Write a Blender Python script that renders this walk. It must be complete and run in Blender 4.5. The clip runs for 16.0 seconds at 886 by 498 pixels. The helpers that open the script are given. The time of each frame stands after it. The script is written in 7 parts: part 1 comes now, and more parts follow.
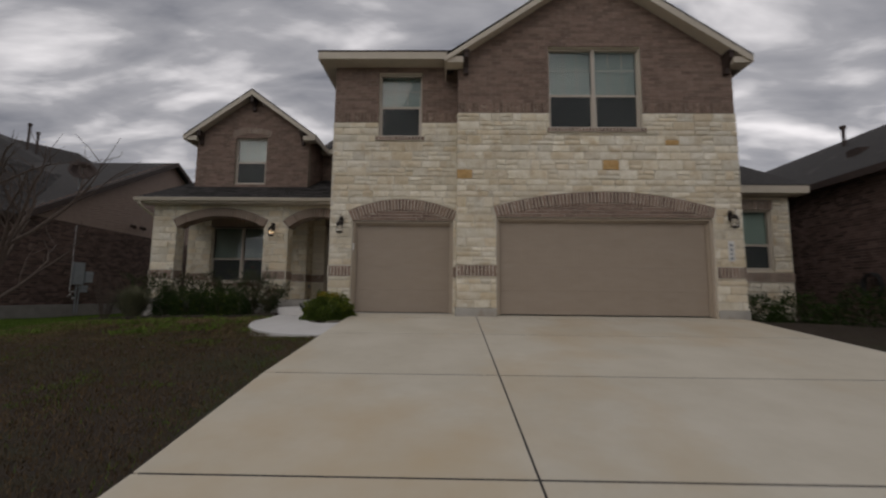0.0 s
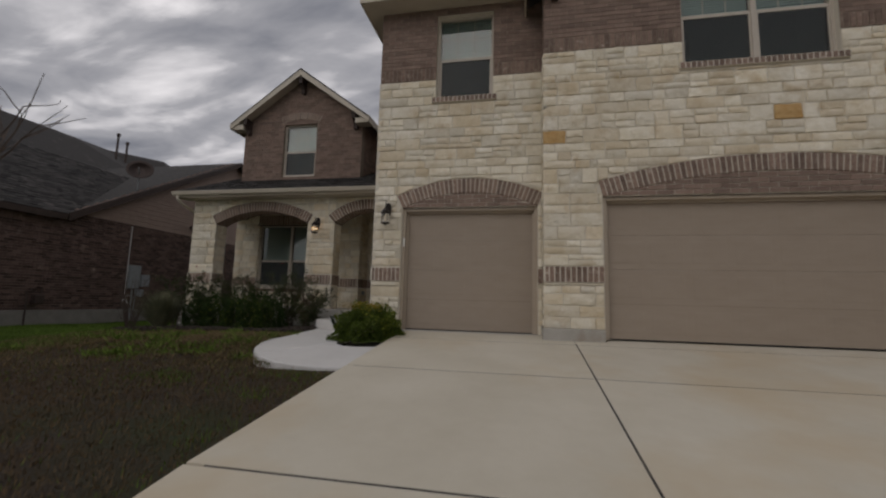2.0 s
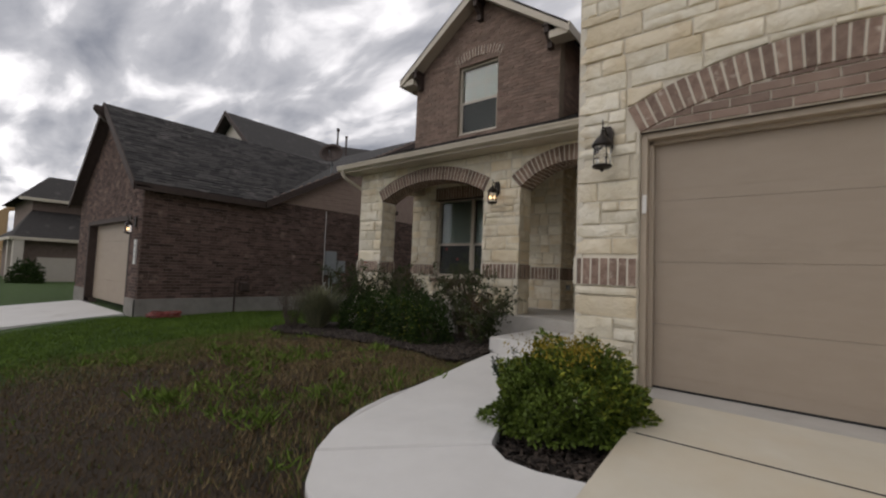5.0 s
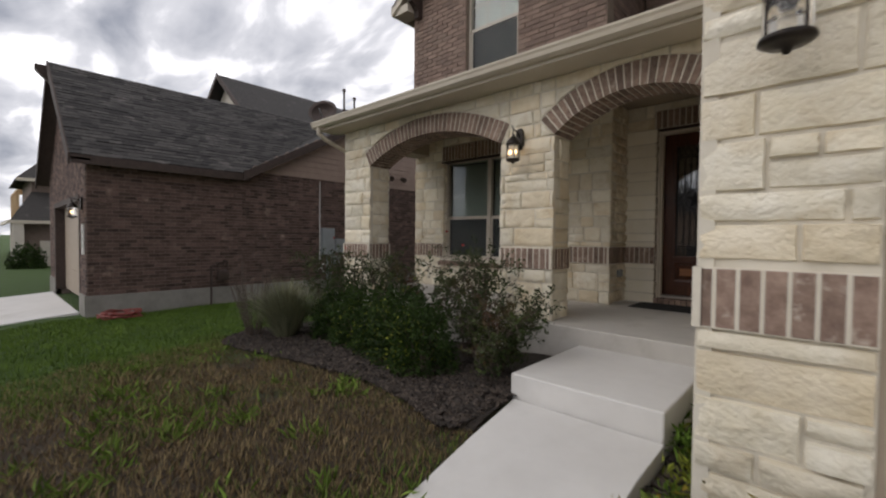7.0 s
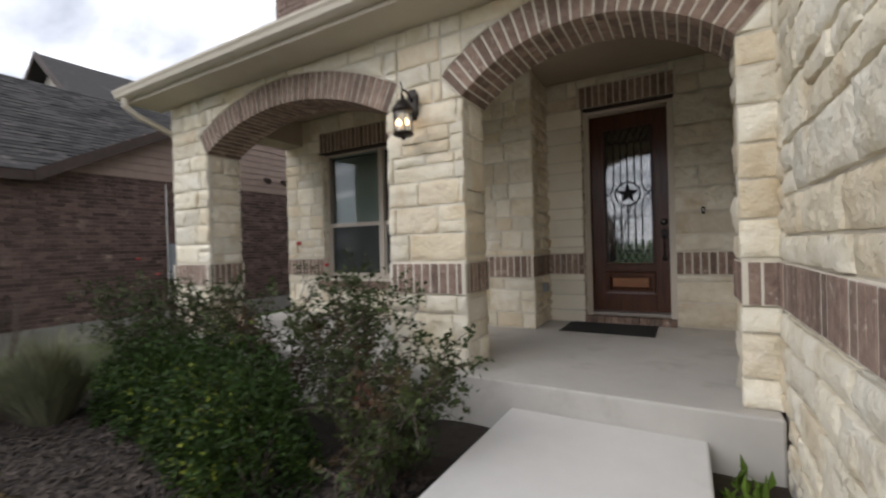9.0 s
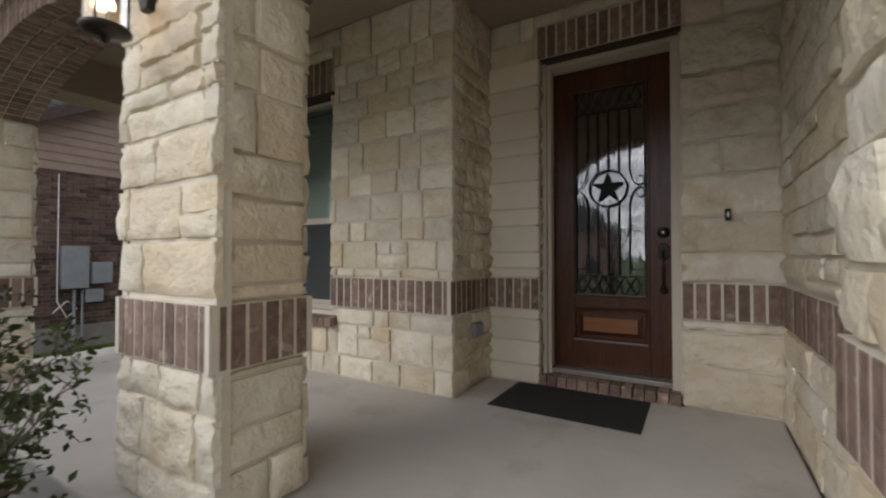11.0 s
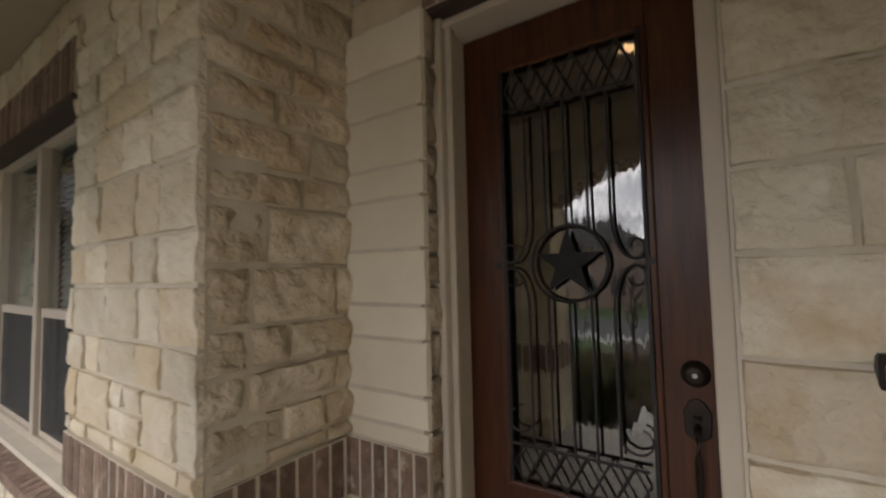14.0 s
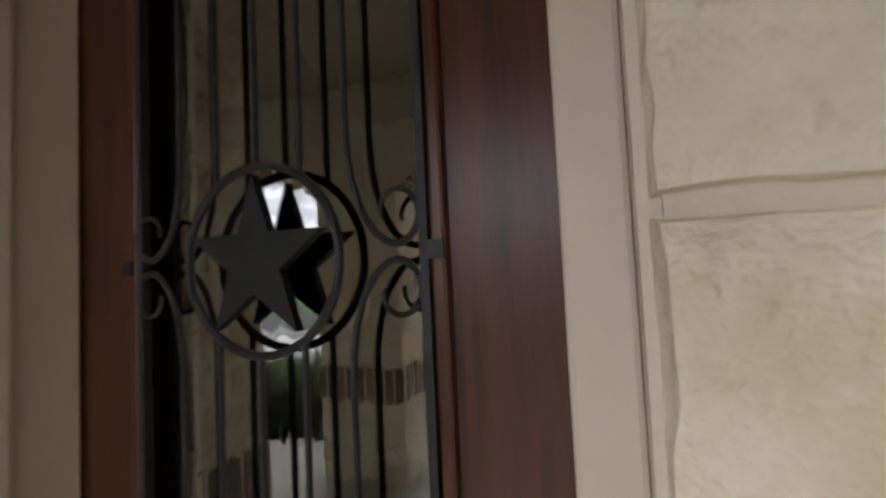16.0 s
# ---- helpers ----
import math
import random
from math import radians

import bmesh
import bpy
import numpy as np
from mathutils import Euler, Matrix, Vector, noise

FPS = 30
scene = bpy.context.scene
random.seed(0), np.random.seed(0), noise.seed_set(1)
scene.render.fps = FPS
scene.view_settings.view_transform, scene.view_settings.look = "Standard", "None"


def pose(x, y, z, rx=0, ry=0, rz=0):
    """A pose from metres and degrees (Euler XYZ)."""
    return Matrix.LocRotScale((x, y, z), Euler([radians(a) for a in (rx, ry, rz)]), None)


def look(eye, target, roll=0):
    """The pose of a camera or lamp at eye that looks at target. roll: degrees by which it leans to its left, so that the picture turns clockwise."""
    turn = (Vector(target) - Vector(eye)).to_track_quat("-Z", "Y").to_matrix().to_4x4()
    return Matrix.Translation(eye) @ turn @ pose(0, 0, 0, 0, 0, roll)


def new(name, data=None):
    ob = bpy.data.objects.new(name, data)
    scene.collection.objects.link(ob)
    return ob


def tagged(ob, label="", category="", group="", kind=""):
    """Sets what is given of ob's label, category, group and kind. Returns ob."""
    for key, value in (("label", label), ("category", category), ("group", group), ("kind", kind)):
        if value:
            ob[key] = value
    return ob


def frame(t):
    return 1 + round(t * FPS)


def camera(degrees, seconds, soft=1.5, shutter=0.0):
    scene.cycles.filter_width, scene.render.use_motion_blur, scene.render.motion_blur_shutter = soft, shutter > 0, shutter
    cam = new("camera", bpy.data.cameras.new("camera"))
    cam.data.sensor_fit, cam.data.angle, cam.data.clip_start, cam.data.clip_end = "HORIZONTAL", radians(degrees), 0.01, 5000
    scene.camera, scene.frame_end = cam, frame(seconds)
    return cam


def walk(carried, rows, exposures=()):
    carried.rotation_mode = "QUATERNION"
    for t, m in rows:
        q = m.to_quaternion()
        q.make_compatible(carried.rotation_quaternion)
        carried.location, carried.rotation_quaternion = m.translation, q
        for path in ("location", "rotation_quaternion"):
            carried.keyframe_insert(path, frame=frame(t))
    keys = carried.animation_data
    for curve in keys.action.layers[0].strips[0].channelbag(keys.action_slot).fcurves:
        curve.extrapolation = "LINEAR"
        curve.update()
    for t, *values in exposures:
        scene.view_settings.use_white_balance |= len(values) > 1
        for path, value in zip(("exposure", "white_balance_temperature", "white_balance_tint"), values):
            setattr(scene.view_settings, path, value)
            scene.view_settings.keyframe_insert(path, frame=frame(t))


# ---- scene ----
cam = camera(92.5, 16.0, soft=2.2, shutter=0.4)
PATH = [
    (0, (0.936, -0.298, 2.367), (0.902, 1.689, 2.592), 0.6),
    (0.5, (0.93, 0.375, 2.366), (0.734, 2.349, 2.62), 2.5),
    (1, (0.924, 1.036, 2.354), (0.676, 2.997, 2.659), 1.3),
    (1.5, (0.895, 1.686, 2.419), (0.553, 3.64, 2.67), 2.2),
    (2, (0.8, 2.401, 2.487), (0.417, 4.348, 2.735), 1.5),
    (2.5, (0.649, 3.025, 2.528), (0.196, 4.959, 2.765), 0.4),
    (3, (0.443, 3.701, 2.572), (-0.234, 5.58, 2.683), 3.4),
    (3.5, (0.227, 4.341, 2.613), (-0.577, 6.172, 2.644), 1.2),
    (4, (0.021, 4.871, 2.7), (-1.078, 6.542, 2.729), 1.4),
    (4.5, (-0.213, 5.388, 2.808), (-1.436, 6.962, 2.973), 3.0),
    (5, (-0.444, 5.91, 2.896), (-1.702, 7.461, 3.007), 2.3),
    (5.2, (-0.554, 6.085, 2.909), (-1.814, 7.636, 3.0), 1.5),
    (7.3, (-1.755, 7.949, 3.211), (-3.115, 9.415, 3.16), 0.3),
    (7.5, (-1.879, 8.049, 3.205), (-3.23, 9.523, 3.181), -0.2),
    (8, (-2.17, 8.414, 3.225), (-3.476, 9.929, 3.212), -1.4),
    (8.5, (-2.347, 8.815, 3.257), (-3.573, 10.395, 3.239), -1.4),
    (9, (-2.436, 9.255, 3.223), (-3.432, 10.989, 3.212), -1.6),
    (9.5, (-2.457, 9.781, 3.236), (-3.347, 11.57, 3.165), -0.7),
    (10, (-2.498, 10.214, 3.278), (-3.397, 12.0, 3.28), 2.0),
    (10.2, (-2.442, 10.489, 3.224), (-3.348, 12.27, 3.3), 1.8),
    (12.3, (-2.46, 12.275, 3.532), (-3.646, 13.883, 3.454), -1.0),
    (12.5, (-2.489, 12.442, 3.594), (-3.676, 14.051, 3.576), -0.5),
    (13, (-2.517, 12.745, 3.756), (-3.825, 14.249, 3.914), 3.6),
    (13.5, (-2.553, 13.017, 3.81), (-3.738, 14.615, 4.019), 2.1),
    (14, (-2.543, 13.327, 3.782), (-3.669, 14.976, 3.897), -1.3),
    (14.5, (-2.532, 13.64, 3.785), (-3.648, 15.299, 3.839), -0.2),
    (15, (-2.565, 13.953, 3.769), (-3.502, 15.717, 3.877), -0.4),
    (15.5, (-2.541, 14.198, 3.83), (-3.369, 16.018, 3.824), -2.7),
    (16, (-2.571, 14.396, 3.781), (-3.268, 16.268, 3.879), -2.7),
]
EXPOSURES = [(0, -1.33, 6650, 14), (3, -1.22, 6650, 14), (5, -0.67, 6650, 13), (7.5, -0.18, 6550, 13), (8.5, 0.05, 6400, 12), (9.5, 0.4, 6250, 12), (10.2, 0.4, 6250, 12), (12.5, 0.48, 6700, 15), (13.5, 0.8, 6750, 15), (15, 1.37, 6700, 14), (16, 1.76, 6350, 13)]
walk(cam, [(t, look(eye, target, roll)) for t, eye, target, roll in PATH], EXPOSURES)

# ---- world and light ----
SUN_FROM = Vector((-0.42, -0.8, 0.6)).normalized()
world = bpy.data.worlds.new("overcast_sky")
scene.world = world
world.use_nodes = True
wt = world.node_tree
wt.nodes.clear()


def wn(kind, **kw):
    nd = wt.nodes.new(kind)
    for k, v in kw.items():
        nd.inputs[k].default_value = v
    return nd


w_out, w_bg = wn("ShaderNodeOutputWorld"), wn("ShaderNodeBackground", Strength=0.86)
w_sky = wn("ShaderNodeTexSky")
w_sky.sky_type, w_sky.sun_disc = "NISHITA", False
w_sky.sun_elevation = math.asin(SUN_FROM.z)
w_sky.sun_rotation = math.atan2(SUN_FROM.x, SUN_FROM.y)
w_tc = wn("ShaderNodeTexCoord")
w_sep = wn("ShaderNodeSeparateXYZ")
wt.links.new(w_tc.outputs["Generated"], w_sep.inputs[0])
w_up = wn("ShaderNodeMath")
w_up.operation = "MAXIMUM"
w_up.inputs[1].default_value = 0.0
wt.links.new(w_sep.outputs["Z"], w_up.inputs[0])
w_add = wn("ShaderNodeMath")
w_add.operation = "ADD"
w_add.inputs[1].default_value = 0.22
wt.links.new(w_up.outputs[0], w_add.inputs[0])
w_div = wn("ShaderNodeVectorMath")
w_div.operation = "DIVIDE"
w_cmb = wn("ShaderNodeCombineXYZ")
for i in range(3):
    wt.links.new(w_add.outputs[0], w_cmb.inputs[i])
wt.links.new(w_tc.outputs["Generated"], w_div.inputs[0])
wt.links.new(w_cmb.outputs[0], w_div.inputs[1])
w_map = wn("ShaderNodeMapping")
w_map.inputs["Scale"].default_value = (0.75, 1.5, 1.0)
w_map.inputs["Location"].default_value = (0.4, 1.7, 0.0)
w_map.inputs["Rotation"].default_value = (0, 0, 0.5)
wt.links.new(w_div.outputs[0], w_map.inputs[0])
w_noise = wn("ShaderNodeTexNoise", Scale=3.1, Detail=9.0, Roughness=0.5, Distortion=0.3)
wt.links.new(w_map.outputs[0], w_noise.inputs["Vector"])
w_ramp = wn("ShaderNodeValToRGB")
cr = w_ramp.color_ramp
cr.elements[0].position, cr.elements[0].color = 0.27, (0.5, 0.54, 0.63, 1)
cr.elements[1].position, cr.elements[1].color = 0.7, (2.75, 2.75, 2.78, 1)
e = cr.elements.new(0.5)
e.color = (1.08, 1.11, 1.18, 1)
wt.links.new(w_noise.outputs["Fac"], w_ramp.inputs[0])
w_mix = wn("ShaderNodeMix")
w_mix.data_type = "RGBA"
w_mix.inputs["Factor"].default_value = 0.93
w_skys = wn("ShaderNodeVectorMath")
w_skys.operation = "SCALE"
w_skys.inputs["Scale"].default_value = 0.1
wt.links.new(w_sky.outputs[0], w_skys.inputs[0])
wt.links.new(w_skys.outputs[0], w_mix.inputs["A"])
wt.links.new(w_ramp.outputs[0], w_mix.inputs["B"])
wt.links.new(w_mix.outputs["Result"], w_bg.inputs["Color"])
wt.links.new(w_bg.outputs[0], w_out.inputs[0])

sun = new("sun", bpy.data.lights.new("sun", "SUN"))
sun.data.energy, sun.data.angle, sun.data.color = 0.8, radians(40), (1.0, 0.96, 0.9)
sun.matrix_basis = look(Vector((0, 0, 30)) + SUN_FROM * 10, (0, 0, 30))


# ---- materials ----
def shade(name, c1, c2, scale=6.0, rough=0.8, bump=0.3, bscale=60.0, bdist=0.004, c3=None, s3=0.6, f3=(0.55, 0.75), rand="", ramt=0.25,
          metal=0.0, stretch=(1, 1, 1), coord="Position", spec=0.5, rvar=0.08, f1=(0.3, 0.7), bump2=0.0, b2scale=8.0, b2dist=0.02, tint=None):
    """Two-scale noise colour with a stain colour, a random tint and fine relief."""
    m = bpy.data.materials.new(name)
    m.use_nodes = True
    nt = m.node_tree
    p = nt.nodes["Principled BSDF"]
    L = nt.links.new

    def nd(kind, **kw):
        x = nt.nodes.new(kind)
        for k, v in kw.items():
            x.inputs[k].default_value = v
        return x
    if coord == "Position":
        src = nd("ShaderNodeNewGeometry").outputs["Position"]
    else:
        src = nd("ShaderNodeTexCoord").outputs["Object"]
    mp = nd("ShaderNodeMapping", Scale=stretch)
    L(src, mp.inputs["Vector"])
    vec = mp.outputs[0]
    n1 = nd("ShaderNodeTexNoise", Scale=scale, Detail=6.0, Roughness=0.65)
    L(vec, n1.inputs["Vector"])
    r1 = nd("ShaderNodeMapRange")
    r1.inputs["From Min"].default_value, r1.inputs["From Max"].default_value = f1
    L(n1.outputs["Fac"], r1.inputs["Value"])
    mx = nd("ShaderNodeMix")
    mx.data_type = "RGBA"
    mx.inputs["A"].default_value, mx.inputs["B"].default_value = (*c1, 1), (*c2, 1)
    L(r1.outputs[0], mx.inputs["Factor"])
    col = mx.outputs["Result"]
    if c3:
        n3 = nd("ShaderNodeTexNoise", Scale=s3, Detail=5.0, Roughness=0.6)
        L(vec, n3.inputs["Vector"])
        r3 = nd("ShaderNodeMapRange")
        r3.inputs["From Min"].default_value, r3.inputs["From Max"].default_value = f3
        L(n3.outputs["Fac"], r3.inputs["Value"])
        m3 = nd("ShaderNodeMix")
        m3.data_type = "RGBA"
        m3.inputs["B"].default_value = (*c3, 1)
        L(r3.outputs[0], m3.inputs["Factor"])
        L(col, m3.inputs["A"])
        col = m3.outputs["Result"]
    if rand:
        rv = nd("ShaderNodeObjectInfo").outputs["Random"] if rand == "object" else nd("ShaderNodeNewGeometry").outputs["Random Per Island"]
        rr = nd("ShaderNodeMapRange")
        rr.inputs["To Min"].default_value, rr.inputs["To Max"].default_value = 1 - ramt, 1 + ramt
        L(rv, rr.inputs["Value"])
        sc = nd("ShaderNodeVectorMath")
        sc.operation = "SCALE"
        L(col, sc.inputs[0])
        L(rr.outputs[0], sc.inputs["Scale"])
        col = sc.outputs[0]
    if tint:
        fr = nd("ShaderNodeMath")
        fr.operation = "MULTIPLY"
        fr.inputs[1].default_value = 17.37
        L(nd("ShaderNodeObjectInfo").outputs["Random"], fr.inputs[0])
        fc = nd("ShaderNodeMath")
        fc.operation = "FRACT"
        L(fr.outputs[0], fc.inputs[0])
        ft = nd("ShaderNodeMapRange")
        ft.inputs["From Min"].default_value, ft.inputs["To Max"].default_value = 0.45, tint[1]
        L(fc.outputs[0], ft.inputs["Value"])
        mt = nd("ShaderNodeMix")
        mt.data_type = "RGBA"
        mt.inputs["B"].default_value = (*tint[0], 1)
        L(ft.outputs[0], mt.inputs["Factor"])
        L(col, mt.inputs["A"])
        col = mt.outputs["Result"]
    L(col, p.inputs["Base Color"])
    nb = nd("ShaderNodeTexNoise", Scale=bscale, Detail=5.0, Roughness=0.6)
    L(vec, nb.inputs["Vector"])
    rg = nd("ShaderNodeMapRange")
    rg.inputs["To Min"].default_value, rg.inputs["To Max"].default_value = max(rough - rvar, 0.02), min(rough + rvar, 1)
    L(nb.outputs["Fac"], rg.inputs["Value"])
    L(rg.outputs[0], p.inputs["Roughness"])
    last = None
    if bump2:
        nb2 = nd("ShaderNodeTexNoise", Scale=b2scale, Detail=4.0, Roughness=0.5)
        L(vec, nb2.inputs["Vector"])
        b2 = nd("ShaderNodeBump", Strength=bump2, Distance=b2dist)
        L(nb2.outputs["Fac"], b2.inputs["Height"])
        last = b2.outputs[0]
    if bump:
        b1 = nd("ShaderNodeBump", Strength=bump, Distance=bdist)
        L(nb.outputs["Fac"], b1.inputs["Height"])
        if last:
            L(last, b1.inputs["Normal"])
        last = b1.outputs[0]
    if last:
        L(last, p.inputs["Normal"])
    p.inputs["Metallic"].default_value = metal
    p.inputs["Specular IOR Level"].default_value = spec
    return m


def glassy(name, col=(0.95, 0.98, 0.97), rough=0.0, ripple=0.0, ior=1.5):
    m = bpy.data.materials.new(name)
    m.use_nodes = True
    nt = m.node_tree
    p = nt.nodes["Principled BSDF"]
    p.inputs["Base Color"].default_value = (*col, 1)
    p.inputs["Transmission Weight"].default_value = 1.0
    p.inputs["Roughness"].default_value = rough
    p.inputs["IOR"].default_value = ior
    if ripple:
        g = nt.nodes.new("ShaderNodeNewGeometry")
        mp = nt.nodes.new("ShaderNodeMapping")
        mp.inputs["Scale"].default_value = (70, 70, 5)
        n = nt.nodes.new("ShaderNodeTexNoise")
        n.inputs["Scale"].default_value = 1.0
        n.inputs["Detail"].default_value = 2.0
        k = nt.nodes.new("ShaderNodeMath")
        k.operation = "MULTIPLY_ADD"
        k.inputs[1].default_value, k.inputs[2].default_value = ripple, -ripple / 2
        c = nt.nodes.new("ShaderNodeCombineXYZ")
        ad = nt.nodes.new("ShaderNodeVectorMath")
        no = nt.nodes.new("ShaderNodeVectorMath")
        no.operation = "NORMALIZE"
        nt.links.new(g.outputs["Position"], mp.inputs[0])
        nt.links.new(mp.outputs[0], n.inputs["Vector"])
        nt.links.new(n.outputs["Fac"], k.inputs[0])
        nt.links.new(k.outputs[0], c.inputs[2])
        nt.links.new(g.outputs["Normal"], ad.inputs[0])
        nt.links.new(c.outputs[0], ad.inputs[1])
        nt.links.new(ad.outputs[0], no.inputs[0])
        nt.links.new(no.outputs[0], p.inputs["Normal"])
    return m


def lamp_glow(name, col, strength):
    m = bpy.data.materials.new(name)
    m.use_nodes = True
    p = m.node_tree.nodes["Principled BSDF"]
    p.inputs["Base Color"].default_value = (*col, 1)
    p.inputs["Emission Color"].default_value = (*col, 1)
    p.inputs["Emission Strength"].default_value = strength
    return m


LIMESTONE = shade("limestone", (0.7, 0.63, 0.475), (0.86, 0.815, 0.7), 3.4, 0.9, 0.6, 48, 0.007, (0.52, 0.4, 0.23), 3.0, (0.53, 0.8), "object", 0.14,
                  bump2=0.6, b2scale=12, b2dist=0.045, tint=((0.64, 0.5, 0.3), 0.5))
STONE_ORANGE = shade("ochre_limestone", (0.5, 0.29, 0.1), (0.58, 0.4, 0.19), 5, 0.9, 0.5, 50, 0.004, bump2=0.6, b2scale=10, b2dist=0.055)
CHISELLED = shade("chiselled_tan_limestone", (0.63, 0.545, 0.39), (0.82, 0.755, 0.615), 4.5, 0.9, 0.5, 50, 0.007, (0.47, 0.35, 0.2), 3.2, (0.52, 0.76), "object", 0.13, bump2=0.9, b2scale=13, b2dist=0.05, tint=((0.56, 0.42, 0.25), 0.4))
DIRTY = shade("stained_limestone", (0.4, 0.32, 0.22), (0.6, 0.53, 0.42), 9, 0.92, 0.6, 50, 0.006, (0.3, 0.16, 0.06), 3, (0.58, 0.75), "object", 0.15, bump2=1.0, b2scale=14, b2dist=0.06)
ROCKY = shade("pitted_limestone", (0.64, 0.575, 0.44), (0.82, 0.775, 0.66), 5.0, 0.9, 0.4, 60, 0.006, (0.55, 0.43, 0.27), 3.5, (0.55, 0.78), "object", 0.1, bump2=0.75, b2scale=14, b2dist=0.045, tint=((0.6, 0.48, 0.31), 0.35))
SAWN = shade("sawn_limestone", (0.78, 0.715, 0.575), (0.85, 0.8, 0.68), 2.0, 0.85, 0.3, 70, 0.002, (0.68, 0.57, 0.41), 1.6, (0.6, 0.8), "object", 0.08, bump2=0.2, b2scale=9, b2dist=0.02)
MORTAR = shade("cream_mortar", (0.62, 0.57, 0.47), (0.71, 0.66, 0.56), 9, 0.95, 0.4, 120, 0.003)
BRICK = shade("brown_brick", (0.15, 0.098, 0.076), (0.3, 0.215, 0.168), 16, 0.9, 0.6, 70, 0.004, (0.47, 0.4, 0.33), 13, (0.58, 0.72), "object", 0.3)
BRICK_FIELD = shade("brown_brick_field", (0.19, 0.128, 0.1), (0.275, 0.2, 0.16), 5, 0.9, 0.5, 90, 0.003, (0.36, 0.29, 0.24), 7, (0.64, 0.8), "island", 0.22)
BRICK_MORTAR = shade("tan_mortar", (0.24, 0.19, 0.15), (0.32, 0.26, 0.2), 9, 0.95, 0.4, 120, 0.003)
BRICK_DARK = shade("dark_brown_brick", (0.072, 0.044, 0.036), (0.136, 0.088, 0.072), 5, 0.92, 0.5, 90, 0.003, (0.29, 0.21, 0.17), 3, (0.6, 0.78), "island", 0.5)
DARK_MORTAR = shade("grey_brown_mortar", (0.16, 0.12, 0.1), (0.23, 0.175, 0.15), 9, 0.95, 0.4, 120, 0.003)
DRIVE = shade("driveway_concrete", (0.565, 0.515, 0.41), (0.65, 0.6, 0.495), 1.1, 0.88, 0.35, 180, 0.002, (0.56, 0.455, 0.305), 0.42, (0.5, 0.72), "object", 0.03,
              bump2=0.12, b2scale=14, b2dist=0.004)
WALK = shade("walk_concrete", (0.6, 0.585, 0.56), (0.68, 0.665, 0.64), 1.6, 0.9, 0.35, 200, 0.002, (0.5, 0.48, 0.45), 0.9, (0.6, 0.8), bump2=0.1, b2scale=14, b2dist=0.004)
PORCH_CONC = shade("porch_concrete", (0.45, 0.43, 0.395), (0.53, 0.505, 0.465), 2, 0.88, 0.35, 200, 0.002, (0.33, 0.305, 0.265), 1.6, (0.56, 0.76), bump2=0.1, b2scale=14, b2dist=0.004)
# neighbour's plinth, a darker grey than the foundation concrete below
DARK_PLINTH = shade("dark_foundation", (0.2, 0.185, 0.165), (0.27, 0.255, 0.23), 4, 0.92, 0.4, 90, 0.004)
PLINTH = shade("foundation_concrete", (0.36, 0.34, 0.3), (0.46, 0.44, 0.4), 4, 0.92, 0.4, 90, 0.004, (0.3, 0.25, 0.19), 1.5, (0.55, 0.75))
GARAGE_PAINT = shade("taupe_door_paint", (0.335, 0.272, 0.21), (0.365, 0.3, 0.235), 2.2, 0.55, 0.15, 240, 0.001, (0.3, 0.245, 0.19), 0.8, (0.6, 0.8), stretch=(1, 1, 3))
DOOR_TRIM = shade("beige_door_trim_paint", (0.56, 0.5, 0.41), (0.62, 0.555, 0.46), 4, 0.5, 0.15, 160, 0.001)
TRIM = shade("taupe_trim_paint", (0.42, 0.35, 0.27), (0.47, 0.395, 0.31), 4, 0.55, 0.15, 160, 0.001)
FASCIA = shade("cream_fascia_paint", (0.54, 0.48, 0.385), (0.6, 0.54, 0.44), 3, 0.55, 0.15, 160, 0.001, (0.44, 0.39, 0.31), 1.5, (0.6, 0.8))
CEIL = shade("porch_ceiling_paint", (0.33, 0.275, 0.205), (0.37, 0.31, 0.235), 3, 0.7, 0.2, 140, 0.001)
SHINGLE = shade("dark_shingle", (0.02, 0.0185, 0.0175), (0.056, 0.0505, 0.047), 22, 0.95, 0.6, 300, 0.003, (0.12, 0.108, 0.098), 2, (0.6, 0.8), "island", 0.6)
SIDING = shade("brown_lap_siding", (0.25, 0.175, 0.14), (0.3, 0.22, 0.175), 5, 0.7, 0.2, 120, 0.001)
CREAM_SIDING = shade("cream_siding", (0.55, 0.5, 0.43), (0.6, 0.55, 0.48), 5, 0.7, 0.2, 120, 0.001)
BRACKET = shade("dark_stained_bracket", (0.035, 0.022, 0.017), (0.06, 0.038, 0.03), 12, 0.7, 0.3, 90, 0.002)
VINYL = shade("almond_vinyl", (0.5, 0.45, 0.37), (0.56, 0.5, 0.42), 8, 0.45, 0.05, 160, 0.001)
# white slats given a dull grey-green: the glass tint is in the colour
BLIND = shade("glass_tinted_blind", (0.22, 0.3, 0.265), (0.27, 0.35, 0.31), 4, 0.5, 0.05, 100, 0.001)
IRON = shade("black_iron", (0.012, 0.012, 0.013), (0.028, 0.028, 0.03), 30, 0.5, 0.25, 220, 0.001, spec=0.4)
STAR_PAINT = shade("charcoal_star_paint", (0.012, 0.0125, 0.0135), (0.018, 0.0185, 0.0195), 20, 0.6, 0.2, 220, 0.001, spec=0.25)
BRONZE = shade("oil_rubbed_bronze", (0.014, 0.011, 0.009), (0.035, 0.026, 0.02), 25, 0.42, 0.2, 160, 0.001, metal=0.5)
